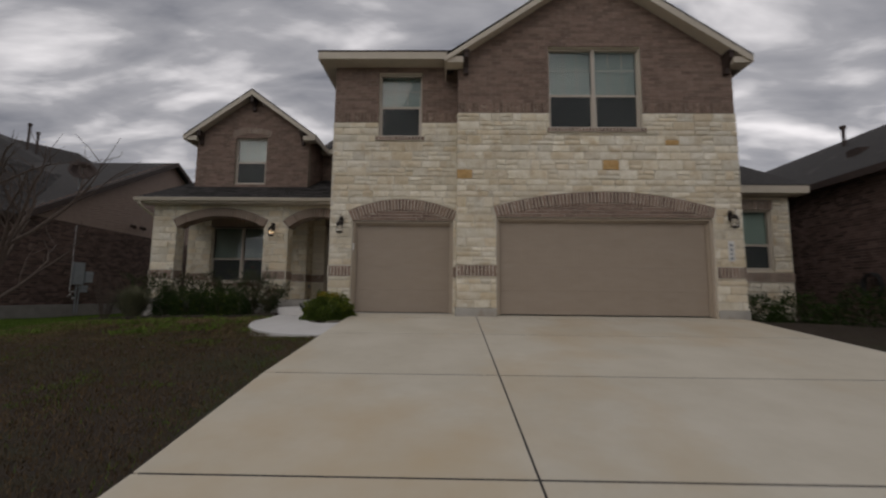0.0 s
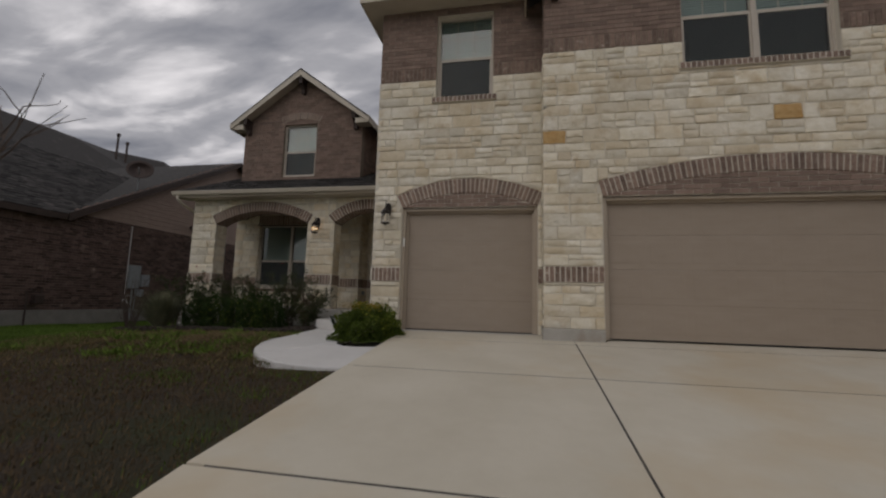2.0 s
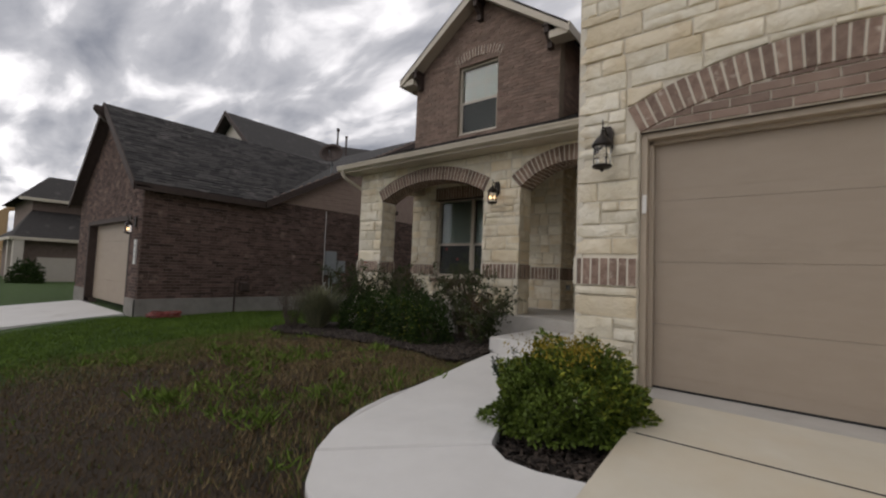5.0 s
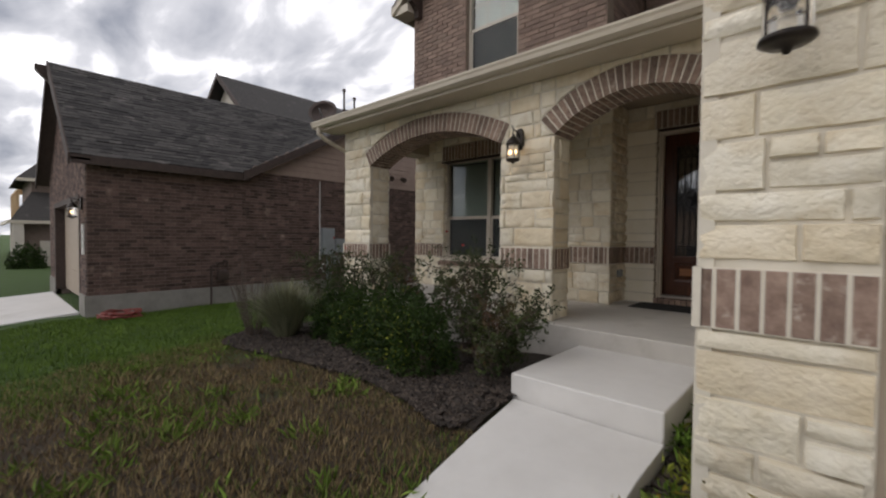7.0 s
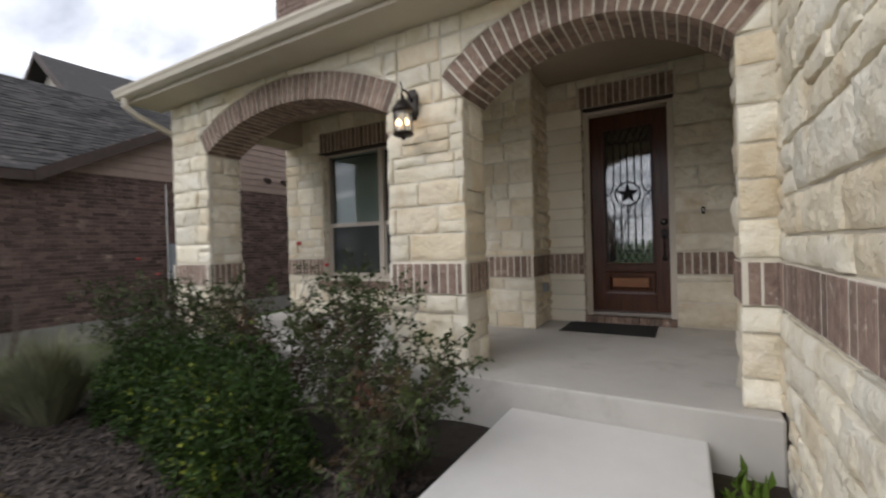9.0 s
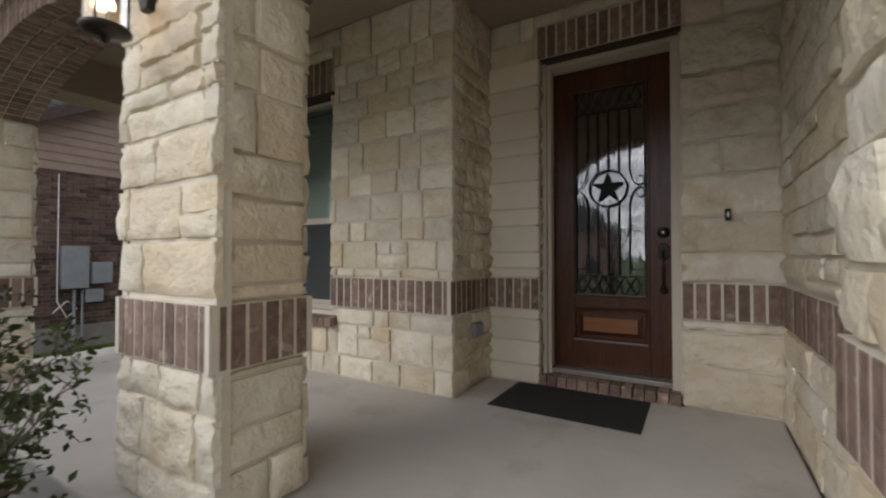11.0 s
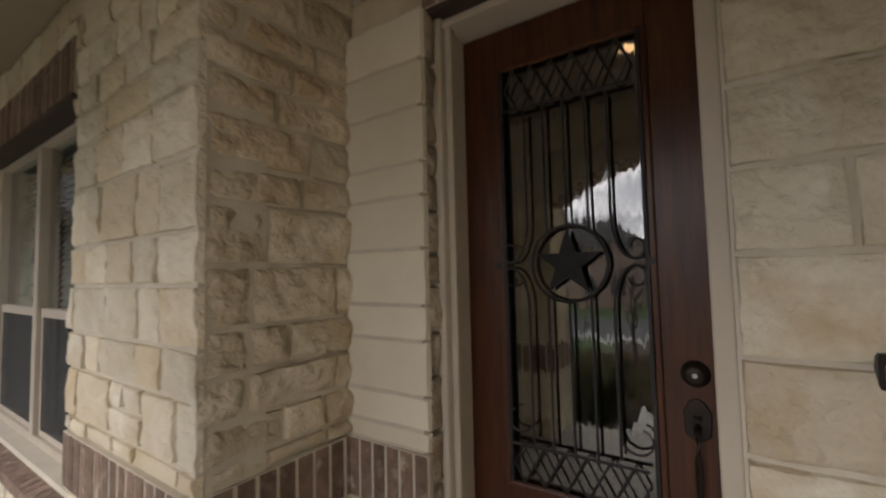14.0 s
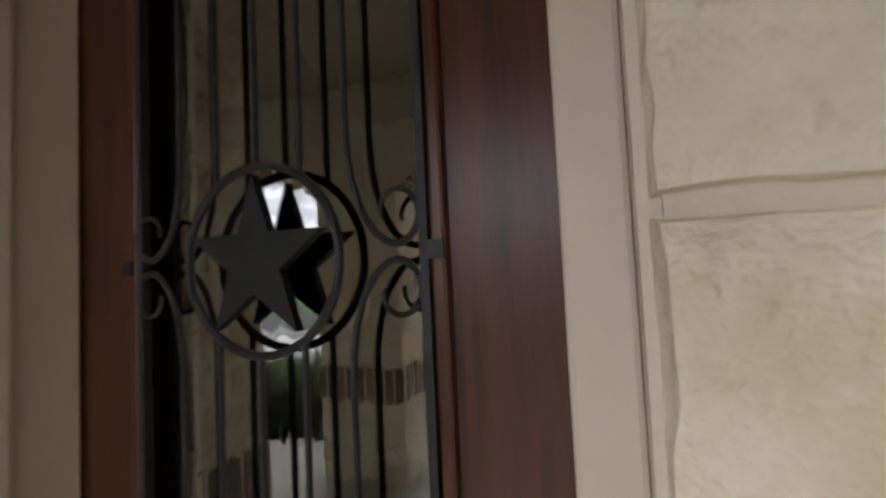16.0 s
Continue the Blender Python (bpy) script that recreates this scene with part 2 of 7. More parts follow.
WOOD = shade("mahogany_door", (0.043, 0.0125, 0.0055), (0.1, 0.0315, 0.0115), 5, 0.3, 0.25, 60, 0.002, (0.027, 0.009, 0.005), 2, (0.55, 0.75), stretch=(9, 9, 0.6), rvar=0.06, spec=0.5)
WOOD_LIGHT = shade("worn_mahogany_panel", (0.2, 0.075, 0.025), (0.3, 0.125, 0.045), 5, 0.36, 0.2, 60, 0.002, stretch=(0.7, 9, 9))
RUBBER = shade("black_rubber_mat", (0.012, 0.012, 0.012), (0.025, 0.024, 0.023), 40, 0.9, 0.6, 260, 0.003)
GLASS = glassy("window_glass", ior=1.5)
DOOR_GLASS = glassy("door_glass", (0.5, 0.52, 0.5), 0.0, 0.034, 2.35)
LAMP_GLASS = glassy("seeded_lamp_glass", (0.95, 0.92, 0.86), 0.12)
SCREEN = shade("insect_screen", (0.05, 0.052, 0.055), (0.065, 0.068, 0.07), 60, 0.85, 0.4, 700, 0.001)
# near-black: the gloom of rooms indoors is put into this colour
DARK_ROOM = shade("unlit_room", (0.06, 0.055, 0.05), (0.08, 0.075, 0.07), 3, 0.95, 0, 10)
BULB = lamp_glow("warm_bulb", (1.0, 0.66, 0.34), 4.5)
CAN_GLOW = lamp_glow("warm_downlight", (1.0, 0.62, 0.3), 2.2)
PLATE = shade("white_plate", (0.72, 0.71, 0.68), (0.78, 0.77, 0.74), 20, 0.5, 0.05, 100, 0.001)
GREY_BOX = shade("grey_utility_paint", (0.24, 0.26, 0.27), (0.3, 0.32, 0.33), 8, 0.55, 0.15, 120, 0.001)
STREET = shade("asphalt", (0.04, 0.04, 0.042), (0.065, 0.064, 0.063), 3, 0.95, 0.6, 200, 0.005)
LAWN = shade("dormant_lawn", (0.034, 0.023, 0.0135), (0.068, 0.047, 0.028), 16, 0.97, 0.9, 130, 0.03, (0.038, 0.053, 0.015), 0.5, (0.52, 0.72), bump2=0.5, b2scale=30, b2dist=0.03)
SOIL = shade("dark_soil", (0.022, 0.017, 0.013), (0.048, 0.037, 0.029), 22, 0.97, 0.9, 90, 0.03)
CHIP = shade("weathered_mulch", (0.02, 0.0145, 0.011), (0.07, 0.053, 0.042), 30, 0.95, 0.4, 200, 0.002, (0.2, 0.17, 0.14), 9, (0.68, 0.74), "island", 0.7)
GRASS_DRY = shade("dry_grass_blade", (0.081, 0.051, 0.025), (0.147, 0.1, 0.051), 3, 0.9, 0, 10, rand="island", ramt=0.45, spec=0.2)
GRASS_GREEN = shade("green_grass_blade", (0.058, 0.105, 0.013), (0.115, 0.18, 0.026), 2, 0.85, 0, 10, rand="island", ramt=0.4, spec=0.2)
LEAF = shade("boxwood_leaf", (0.013, 0.028, 0.005), (0.036, 0.066, 0.01), 4, 0.55, 0, 10, rand="island", ramt=0.5, spec=0.2)
LEAF_LOW = shade("low_bush_leaf", (0.048, 0.08, 0.011), (0.11, 0.15, 0.024), 4, 0.55, 0, 10, rand="island", ramt=0.5, spec=0.2)
LEAF_GOLD = shade("golden_leaf", (0.2, 0.15, 0.015), (0.32, 0.24, 0.03), 4, 0.6, 0, 10, rand="island", ramt=0.35, spec=0.2)
LEAF_YELLOW = shade("yellow_green_leaf", (0.11, 0.15, 0.018), (0.22, 0.23, 0.03), 4, 0.55, 0, 10, rand="island", ramt=0.45, spec=0.2)
LEAF_ROSE = shade("rose_leaf", (0.024, 0.042, 0.012), (0.056, 0.07, 0.02), 3, 0.5, 0, 10, 0.001, (0.085, 0.034, 0.022), 1.8, (0.56, 0.7), "island", 0.45, spec=0.2)
LEAF_DARK = shade("rosemary_leaf", (0.03, 0.05, 0.03), (0.055, 0.08, 0.05), 4, 0.6, 0, 10, rand="island", ramt=0.4, spec=0.2)
STRAW = shade("grey_green_straw", (0.13, 0.14, 0.08), (0.24, 0.235, 0.14), 3, 0.85, 0, 10, rand="island", ramt=0.4)
BARK = shade("grey_bark", (0.07, 0.05, 0.04), (0.13, 0.1, 0.08), 25, 0.95, 0.6, 90, 0.004)
RED_HOSE = shade("red_hose", (0.16, 0.02, 0.015), (0.22, 0.035, 0.025), 9, 0.5, 0.1, 90, 0.001)
PETAL = shade("red_petal", (0.3, 0.02, 0.02), (0.4, 0.04, 0.03), 9, 0.6, 0, 10)
LUMBER = shade("pine_framing", (0.42, 0.28, 0.14), (0.52, 0.36, 0.2), 6, 0.8, 0.2, 60, 0.002)


# ---- mesh helpers ----
class Build:
    """Collects vertices and faces for one mesh."""

    def __init__(self):
        self.v, self.f = [], []

    def add(self, verts, faces):
        k = len(self.v)
        self.v += [tuple(p) for p in verts]
        self.f += [tuple(i + k for i in q) for q in faces]
        return self

    def box(self, x0, x1, y0, y1, z0, z1):
        v = [(x, y, z) for z in (z0, z1) for y in (y0, y1) for x in (x0, x1)]
        return self.add(v, [(0, 2, 3, 1), (4, 5, 7, 6), (0, 1, 5, 4), (2, 6, 7, 3), (0, 4, 6, 2), (1, 3, 7, 5)])

    def mbox(self, m, sx, sy, sz):
        v = [m @ Vector((x * sx / 2, y * sy / 2, z * sz / 2)) for z in (-1, 1) for y in (-1, 1) for x in (-1, 1)]
        return self.add(v, [(0, 2, 3, 1), (4, 5, 7, 6), (0, 1, 5, 4), (2, 6, 7, 3), (0, 4, 6, 2), (1, 3, 7, 5)])

    def prism(self, poly, a0, a1, axis="y"):
        """poly: (u, z) outline, counter-clockwise as seen from -axis; extruded along axis."""
        n = len(poly)
        if axis == "y":
            v = [(u, a0, z) for u, z in poly] + [(u, a1, z) for u, z in poly]
        elif axis == "x":
            v = [(a0, u, z) for u, z in poly] + [(a1, u, z) for u, z in poly]
        else:
            v = [(u, w, a0) for u, w in poly] + [(u, w, a1) for u, w in poly]
        f = [tuple(range(n)), tuple(range(2 * n - 1, n - 1, -1))]
        f += [(i, i + n, (i + 1) % n + n, (i + 1) % n) for i in range(n)]
        return self.add(v, f)

    def tube(self, pts, r, n=6, r1=None, cap=True):
        pts = [Vector(p) for p in pts]
        r1 = r if r1 is None else r1
        rings = []
        for i, p in enumerate(pts):
            d = (pts[min(i + 1, len(pts) - 1)] - pts[max(i - 1, 0)]).normalized()
            a = d.orthogonal().normalized() if abs(d.z) > 0.9 else d.cross(Vector((0, 0, 1))).normalized()
            if abs(d.z) > 0.9:
                a = Vector((1, 0, 0)) - d * d.x
                a.normalize()
            b = d.cross(a)
            rr = r + (r1 - r) * i / max(len(pts) - 1, 1)
            rings.append([p + (a * math.cos(t) + b * math.sin(t)) * rr for t in [2 * math.pi * k / n for k in range(n)]])
        v = [q for ring in rings for q in ring]
        f = [(i * n + k, i * n + (k + 1) % n, (i + 1) * n + (k + 1) % n, (i + 1) * n + k) for i in range(len(pts) - 1) for k in range(n)]
        if cap:
            f += [tuple(range(n - 1, -1, -1)), tuple(range((len(pts) - 1) * n, len(pts) * n))]
        return self.add(v, f)

    def lathe(self, prof, m, n=16):
        """prof: (radius, height) pairs turned round the z axis of the pose m."""
        v = [m @ Vector((r * math.cos(2 * math.pi * k / n), r * math.sin(2 * math.pi * k / n), h)) for r, h in prof for k in range(n)]
        f = [(i * n + k, i * n + (k + 1) % n, (i + 1) * n + (k + 1) % n, (i + 1) * n + k) for i in range(len(prof) - 1) for k in range(n)]
        return self.add(v, f)


def mesh_of(name, b, material, smooth=False):
    me = bpy.data.meshes.new(name)
    me.from_pydata(b.v, [], b.f)
    me.materials.append(material)
    if smooth:
        me.polygons.foreach_set("use_smooth", [True] * len(me.polygons))
    me.update()
    return me


def part(name, b, material, parent=None, label="", bevel=0.0, smooth=False, fix=True):
    """Links a Build as ONE mesh object, under a thing where one is given."""
    me = mesh_of(name, b, material, smooth)
    if fix:
        bm = bmesh.new()
        bm.from_mesh(me)
        bmesh.ops.recalc_face_normals(bm, faces=bm.faces)
        bm.to_mesh(me)
        bm.free()
    ob = new(name, me)
    if bevel:
        md = ob.modifiers.new("bevel", "BEVEL")
        md.width, md.segments, md.limit_method, md.angle_limit = bevel, 2, "ANGLE", radians(40)
    if parent:
        ob.parent = parent
    if label:
        tagged(ob, label)
    return ob


def thing(name, label, category, group="", kind="", at=(0, 0, 0)):
    ob = new(name)
    ob.location = at
    ob.empty_display_size = 0.1
    return tagged(ob, label, category, group, kind)


# ---- masonry ----
class Plane:
    """A wall face: u runs along it, z up, d out of it."""

    def __init__(self, ox, oy, ux, uy, nx, ny):
        self.o, self.u, self.n = (ox, oy), (ux, uy), (nx, ny)
        self.flip = (uy * nx - ux * ny) < 0

    def at(self, u, z, d):
        return (self.o[0] + u * self.u[0] + d * self.n[0], self.o[1] + u * self.u[1] + d * self.n[1], z)


def front(y):
    return Plane(0, y, 1, 0, 0, -1)


def west(x):
    return Plane(x, 0, 0, 1, -1, 0)


def east(x):
    return Plane(x, 0, 0, 1, 1, 0)


def const(c):
    return lambda u: np.full_like(np.asarray(u, float), c)


class Hole:
    def __init__(self, u0, u1, zb, zt):
        self.u0, self.u1 = u0, u1
        self.zb = zb if callable(zb) else const(zb)
        self.zt = zt if callable(zt) else const(zt)
        us = np.linspace(u0, u1, 9)
        self.lo, self.hi = float(self.zb(us).min()), float(self.zt(us).max())


class Arc:
    """A segmental arch: chord half-width w about uc, springing height zs, rise r, ring thickness th."""

    def __init__(self, uc, w, zs, r, th):
        self.uc, self.w, self.zs, self.th = uc, w, zs, th
        self.R = (w * w + r * r) / (2 * r)
        self.zc = zs + r - self.R
        self.a = math.asin(w / self.R)
        self.wo = (self.R + th) * math.sin(self.a)
        self.zo = self.zc + (self.R + th) * math.cos(self.a)

    def inner(self, u):
        x = np.clip(np.abs(np.asarray(u, float) - self.uc), 0, self.w)
        return self.zc + np.sqrt(self.R ** 2 - x * x)

    def outer(self, u):
        x = np.clip(np.abs(np.asarray(u, float) - self.uc), 0, self.wo)
        return self.zc + np.sqrt((self.R + self.th) ** 2 - x * x)

    def under(self, u):
        x = np.abs(np.asarray(u, float) - self.uc)
        return np.where(x <= self.w, self.zs, self.zs + (x - self.w) / max(self.wo - self.w, 1e-6) * (self.zo - self.zs))

    def ring_hole(self):
        return Hole(self.uc - self.wo, self.uc + self.wo, self.under, self.outer)


def fit_cells(cells, holes, top, joint, nu, least=0.03):
    """Cuts rectangular cells (u0, u1, z0, z1) at holes and at the wall's top line: (us, bottoms, tops)."""
    for ua, ub, za, zb in cells:
        cuts = [ua, ub]
        for h in holes:
            if h.lo < zb - 0.01 and h.hi > za + 0.01:
                cuts += [c for c in (h.u0, h.u1) if ua + 0.012 < c < ub - 0.012]
        cuts.sort()
        for a, b in zip(cuts, cuts[1:]):
            if b - a < 0.035:
                continue
            us = np.linspace(a + joint / 2, b - joint / 2, nu + 1)
            lo, hi = np.full(nu + 1, za), np.minimum(zb, top(us))
            mid, keep = (a + b) / 2, True
            for h in holes:
                if not h.u0 < mid < h.u1:
                    continue
                hb, ht = h.zb(us), h.zt(us)
                if hb.mean() >= hi.mean() - 0.004 and hb.min() >= hi.min() - 0.02 or ht.mean() <= lo.mean() + 0.004 and ht.max() <= lo.max() + 0.02:
                    continue
                if hb.mean() <= lo.mean() + 0.02:
                    lo = np.maximum(lo, ht)
                elif ht.mean() >= hi.mean() - 0.02:
                    hi = np.minimum(hi, hb)
                else:
                    lo = np.maximum(lo, ht)
                    if (hi - lo).mean() < least:
                        keep = False
            if keep and (hi - lo).mean() > least:
                lo, hi = lo + joint / 2, hi - joint / 2
                yield us, lo, np.maximum(hi, lo + 0.004)


def courses(rng, u0, u1, z0, z1, heights, lengths, split):
    """Random ashlar cells: rows of uneven height, stones of uneven length, some split or stacked."""
    z = z0
    while z < z1 - 0.02:
        h = rng.uniform(*heights)
        if z1 - z - h < heights[0] * 0.75:
            h = z1 - z if z1 - z < heights[1] * 1.25 else (z1 - z) / 2
        u = u0
        l = rng.uniform(0.3, 1.0) * lengths[1]
        while u < u1 - 0.01:
            if u1 - u - l < lengths[0] * 0.7:
                l = u1 - u
            if h > heights[0] * 1.55 and rng.random() < split:
                k = rng.uniform(0.4, 0.6)
                m = rng.uniform(0.35, 0.65) if l > lengths[0] * 2 else 0
                yield (u, u + l, z, z + h * k)
                if m:
                    yield (u, u + l * m, z + h * k, z + h)
                    yield (u + l * m, u + l, z + h * k, z + h)
                else:
                    yield (u, u + l, z + h * k, z + h)
            else:
                yield (u, u + l, z, z + h)
            u += l
            l = rng.uniform(*lengths)
        z += h


def bond(u0, u1, z0, z1, bl, bh):
    """Running bond cells."""
    rows = max(1, round((z1 - z0) / bh))
    bh = (z1 - z0) / rows
    for i in range(rows):
        u = u0 - (bl / 2 if i % 2 else 0)
        while u < u1 - 0.01:
            yield (max(u, u0), min(u + bl, u1), z0 + i * bh, z0 + (i + 1) * bh)
            u += bl


def soldiers(u0, u1, z0, z1, w):
    n = max(1, round((u1 - u0) / w))
    w = (u1 - u0) / n
    for i in range(n):
        yield (u0 + i * w, u0 + (i + 1) * w, z0, z1)


def stone_piece(pl, us, lo, hi, d1, rng, rough, inset, fine=False):
    """A rock-faced block: split uneven front, chamfered edge, open back. Returns vertices, faces, number of front faces."""
    w, h = us[-1] - us[0], float((hi - lo).mean())
    nu, nv = (max(4, min(16, int(w / 0.028))), max(3, min(10, int(h / 0.028)))) if fine else (max(4, min(7, int(w / 0.08))), 3)
    uu0 = np.linspace(us[0], us[-1], nu + 1)
    lo, hi, us = np.interp(uu0, us, lo), np.interp(uu0, us, hi), uu0
    v, f = [], []
    ins = min(inset, w * 0.2, h * 0.2)
    tilt_u, tilt_z, off = rng.uniform(-0.3, 0.3), rng.uniform(-0.35, 0.35), rng.uniform(0, 50)
    rim = 0.022 if fine else 0.03
    for j in range(nv + 1):
        for i in range(nu + 1):
            k = j / nv
            z = lo[i] + (hi[i] - lo[i]) * k
            u = us[i]
            edge = i in (0, nu) or j in (0, nv)
            away = min(u - us[0], us[-1] - u, z - lo[i], hi[i] - z)
            q = Vector((u * 9 + off, z * 12, off))
            n1, n2 = noise.noise(q), noise.noise(q * 2.7)
            split = abs(noise.noise(Vector((u * 5 + z * 7 + off, z * 4 - u * 3, off * 2))))
            d = d1 + rough * (0.75 * n1 + 0.4 * n2 - 0.7 * max(0.0, 0.22 - split) / 0.22 + tilt_u * (2 * i / nu - 1) + tilt_z * (2 * k - 1))
            d -= rough * 0.55 * (1 - min(1.0, away / rim)) + (rough * rng.uniform(0.0, 0.25) if edge else 0.0)
            uu = u + (ins if i == 0 else -ins if i == nu else 0.0) + (rng.uniform(-0.0035, 0.0035) if edge else 0.0)
            zz = z + (ins if j == 0 else -ins if j == nv else 0.0) + (0.006 * noise.noise(Vector((u * 11, off, z))) if edge else 0.0)
            v.append(pl.at(uu, zz, max(d, 0.008)))
    ring = [i for i in range(nu + 1)] + [(j + 1) * (nu + 1) - 1 for j in range(1, nv + 1)] + \
           [nv * (nu + 1) + i for i in range(nu - 1, -1, -1)] + [j * (nu + 1) for j in range(nv - 1, 0, -1)]
    n1 = len(v)
    v += [v[q] for q in ring]
    n0 = len(v)
    for q in ring:
        j, i = divmod(q, nu + 1)
        v.append(pl.at(us[i], lo[i] + (hi[i] - lo[i]) * j / nv, -0.012))
    for j in range(nv):
        for i in range(nu):
            a = j * (nu + 1) + i
            f.append((a, a + 1, a + nu + 2, a + nu + 1))
    count, m = len(f), len(ring)
    for k in range(m):
        f.append((n1 + k, n0 + k, n0 + (k + 1) % m, n1 + (k + 1) % m))
    if pl.flip:
        f = [tuple(reversed(q)) for q in f]
    return v, f, count


def brick_piece(pl, us, lo, hi, d1, rng, cham=0.003):
    """A brick with chamfered front edges, open back."""
    a, b = us[0], us[-1]
    c = [(a, lo[0]), (b, lo[-1]), (b, hi[-1]), (a, hi[0])]
    return quad_piece(pl, c, d1, -0.005, rng, cham)


def quad_piece(pl, c, d1, d0, rng, cham=0.003):
    cu, cz = sum(p[0] for p in c) / 4, sum(p[1] for p in c) / 4
    d = d1 + rng.uniform(-0.0025, 0.0025)
    v = []
    for u, z in c:
        L = max(math.hypot(u - cu, z - cz), 1e-4)
        v.append(pl.at(u + (cu - u) / L * cham * 1.5, z + (cz - z) / L * cham * 1.5, d))
    v += [pl.at(u, z, d - cham) for u, z in c] + [pl.at(u, z, d0) for u, z in c]
    f = [(0, 1, 2, 3)]
    for s in (0, 4):
        f += [(s + i, s + i + 4, s + (i + 1) % 4 + 4, s + (i + 1) % 4) for i in range(4)]
    if pl.flip:
        f = [tuple(reversed(q)) for q in f]
    return v, f


def put_piece(name, vf, material, parent, smooth=8):
    me = bpy.data.meshes.new(name)
    me.from_pydata(vf[0], [], vf[1])
    me.materials.append(material)
    if name == "stone":
        me.polygons.foreach_set("use_smooth", [k < smooth for k in range(len(me.polygons))])
    ob = bpy.data.objects.new(name, me)
    scene.collection.objects.link(ob)
    ob.parent = parent
    return ob


def lay_stones(parent, pl, u0, u1, z0, z1, seed, holes=(), top=None, heights=(0.12, 0.25), lengths=(0.18, 0.58), split=0.4, ochre=(), rough=0.018, stone=None, joint=0.012, fine=False):
    rng = random.Random(seed)
    top = top or const(99)
    for us, lo, hi in fit_cells(courses(rng, u0, u1, z0, z1, heights, lengths, split), holes, top, joint, 6 if fine else 4):
        mat = STONE_ORANGE if any(us[0] <= a <= us[-1] and lo.min() <= b <= hi.max() for a, b in ochre) else stone or LIMESTONE
        vf = stone_piece(pl, us, lo, hi, rng.uniform(0.01, 0.01 + 0.014 * min(1.0, rough / 0.016)) + rough * 0.8, rng, rough, 0.005, fine)
        put_piece("stone", vf, mat, parent, vf[2])


def lay_soldiers(parent, pl, u0, u1, z0, z1, seed, holes=(), d=0.02, w=0.08):
    rng = random.Random(seed)
    d = d - 0.006
    if d > 0.015:
        b = Build()
        for us, lo, hi in fit_cells([(u0 + 0.002, u1 - 0.002, z0 + 0.004, z1 - 0.004)], holes, const(99), 0.0, 1):
            c = [(us[0], lo[0]), (us[-1], lo[-1]), (us[-1], hi[-1]), (us[0], hi[0])]
            v = [pl.at(u, z, d - 0.0035) for u, z in c] + [pl.at(u, z, -0.004) for u, z in c]
            b.add(v, [(0, 1, 2, 3), (0, 4, 5, 1), (1, 5, 6, 2), (2, 6, 7, 3), (3, 7, 4, 0)])
        part("mortar_bed", b, MORTAR, parent)
    for us, lo, hi in fit_cells(soldiers(u0, u1, z0, z1, w), holes, const(99), 0.0155, 1):
        put_piece("brick", brick_piece(pl, us, lo, hi, d, rng), BRICK, parent)


def lay_bricks(parent, pl, u0, u1, z0, z1, seed, holes=(), top=None, bl=0.255, bh=0.079, material=None, d=0.012):
    """A field of small bricks, joined into one mesh."""
    rng = random.Random(seed)
    b = Build()
    for us, lo, hi in fit_cells(bond(u0, u1, z0, z1, bl, bh), holes, top or const(99), 0.011, 1, 0.015):
        b.add(*brick_piece(pl, us, lo, hi, d, rng))
    ob = part("brickwork", b, material or BRICK_FIELD, parent, fix=False)
    ob["kind"] = "stuff"
    return ob


def lay_arch(parent, pl, arc, seed, rows, w=0.08):
    """Soldier bricks round a segmental arch; rows: (front d, back d) pairs through the wall."""
    rng = random.Random(seed)
    n = max(3, round(2 * arc.a * (arc.R + arc.th * 0.5) / w))
    for d1, d0 in rows:
        m, bed = 4 * n, Build()
        for i in range(m + 1):
            t = -arc.a + 2 * arc.a * i / m
            for r, d in ((arc.R, d1 - 0.007), (arc.R + arc.th, d1 - 0.007), (arc.R + arc.th, d0), (arc.R, d0)):
                bed.v.append(pl.at(arc.uc + r * math.sin(t), arc.zc + r * math.cos(t), d))
        bed.f = [(i * 4 + k, i * 4 + (k + 1) % 4, i * 4 + 4 + (k + 1) % 4, i * 4 + 4 + k) for i in range(m) for k in range(4)]
        bed.f += [(0, 3, 2, 1), (m * 4, m * 4 + 1, m * 4 + 2, m * 4 + 3)]
        part("mortar_bed", bed, MORTAR, parent)
        for i in range(n):
            t0, t1 = -arc.a + 2 * arc.a * i / n, -arc.a + 2 * arc.a * (i + 1) / n
            g = 0.0085 / arc.R
            c = []
            for r, t in ((arc.R - 0.006, t0 + g), (arc.R - 0.006, t1 - g), (arc.R + arc.th, t1 - g), (arc.R + arc.th, t0 + g)):
                c.append((arc.uc + r * math.sin(t), arc.zc + r * math.cos(t)))
            put_piece("brick", quad_piece(pl, c, d1, d0, rng), BRICK, parent)


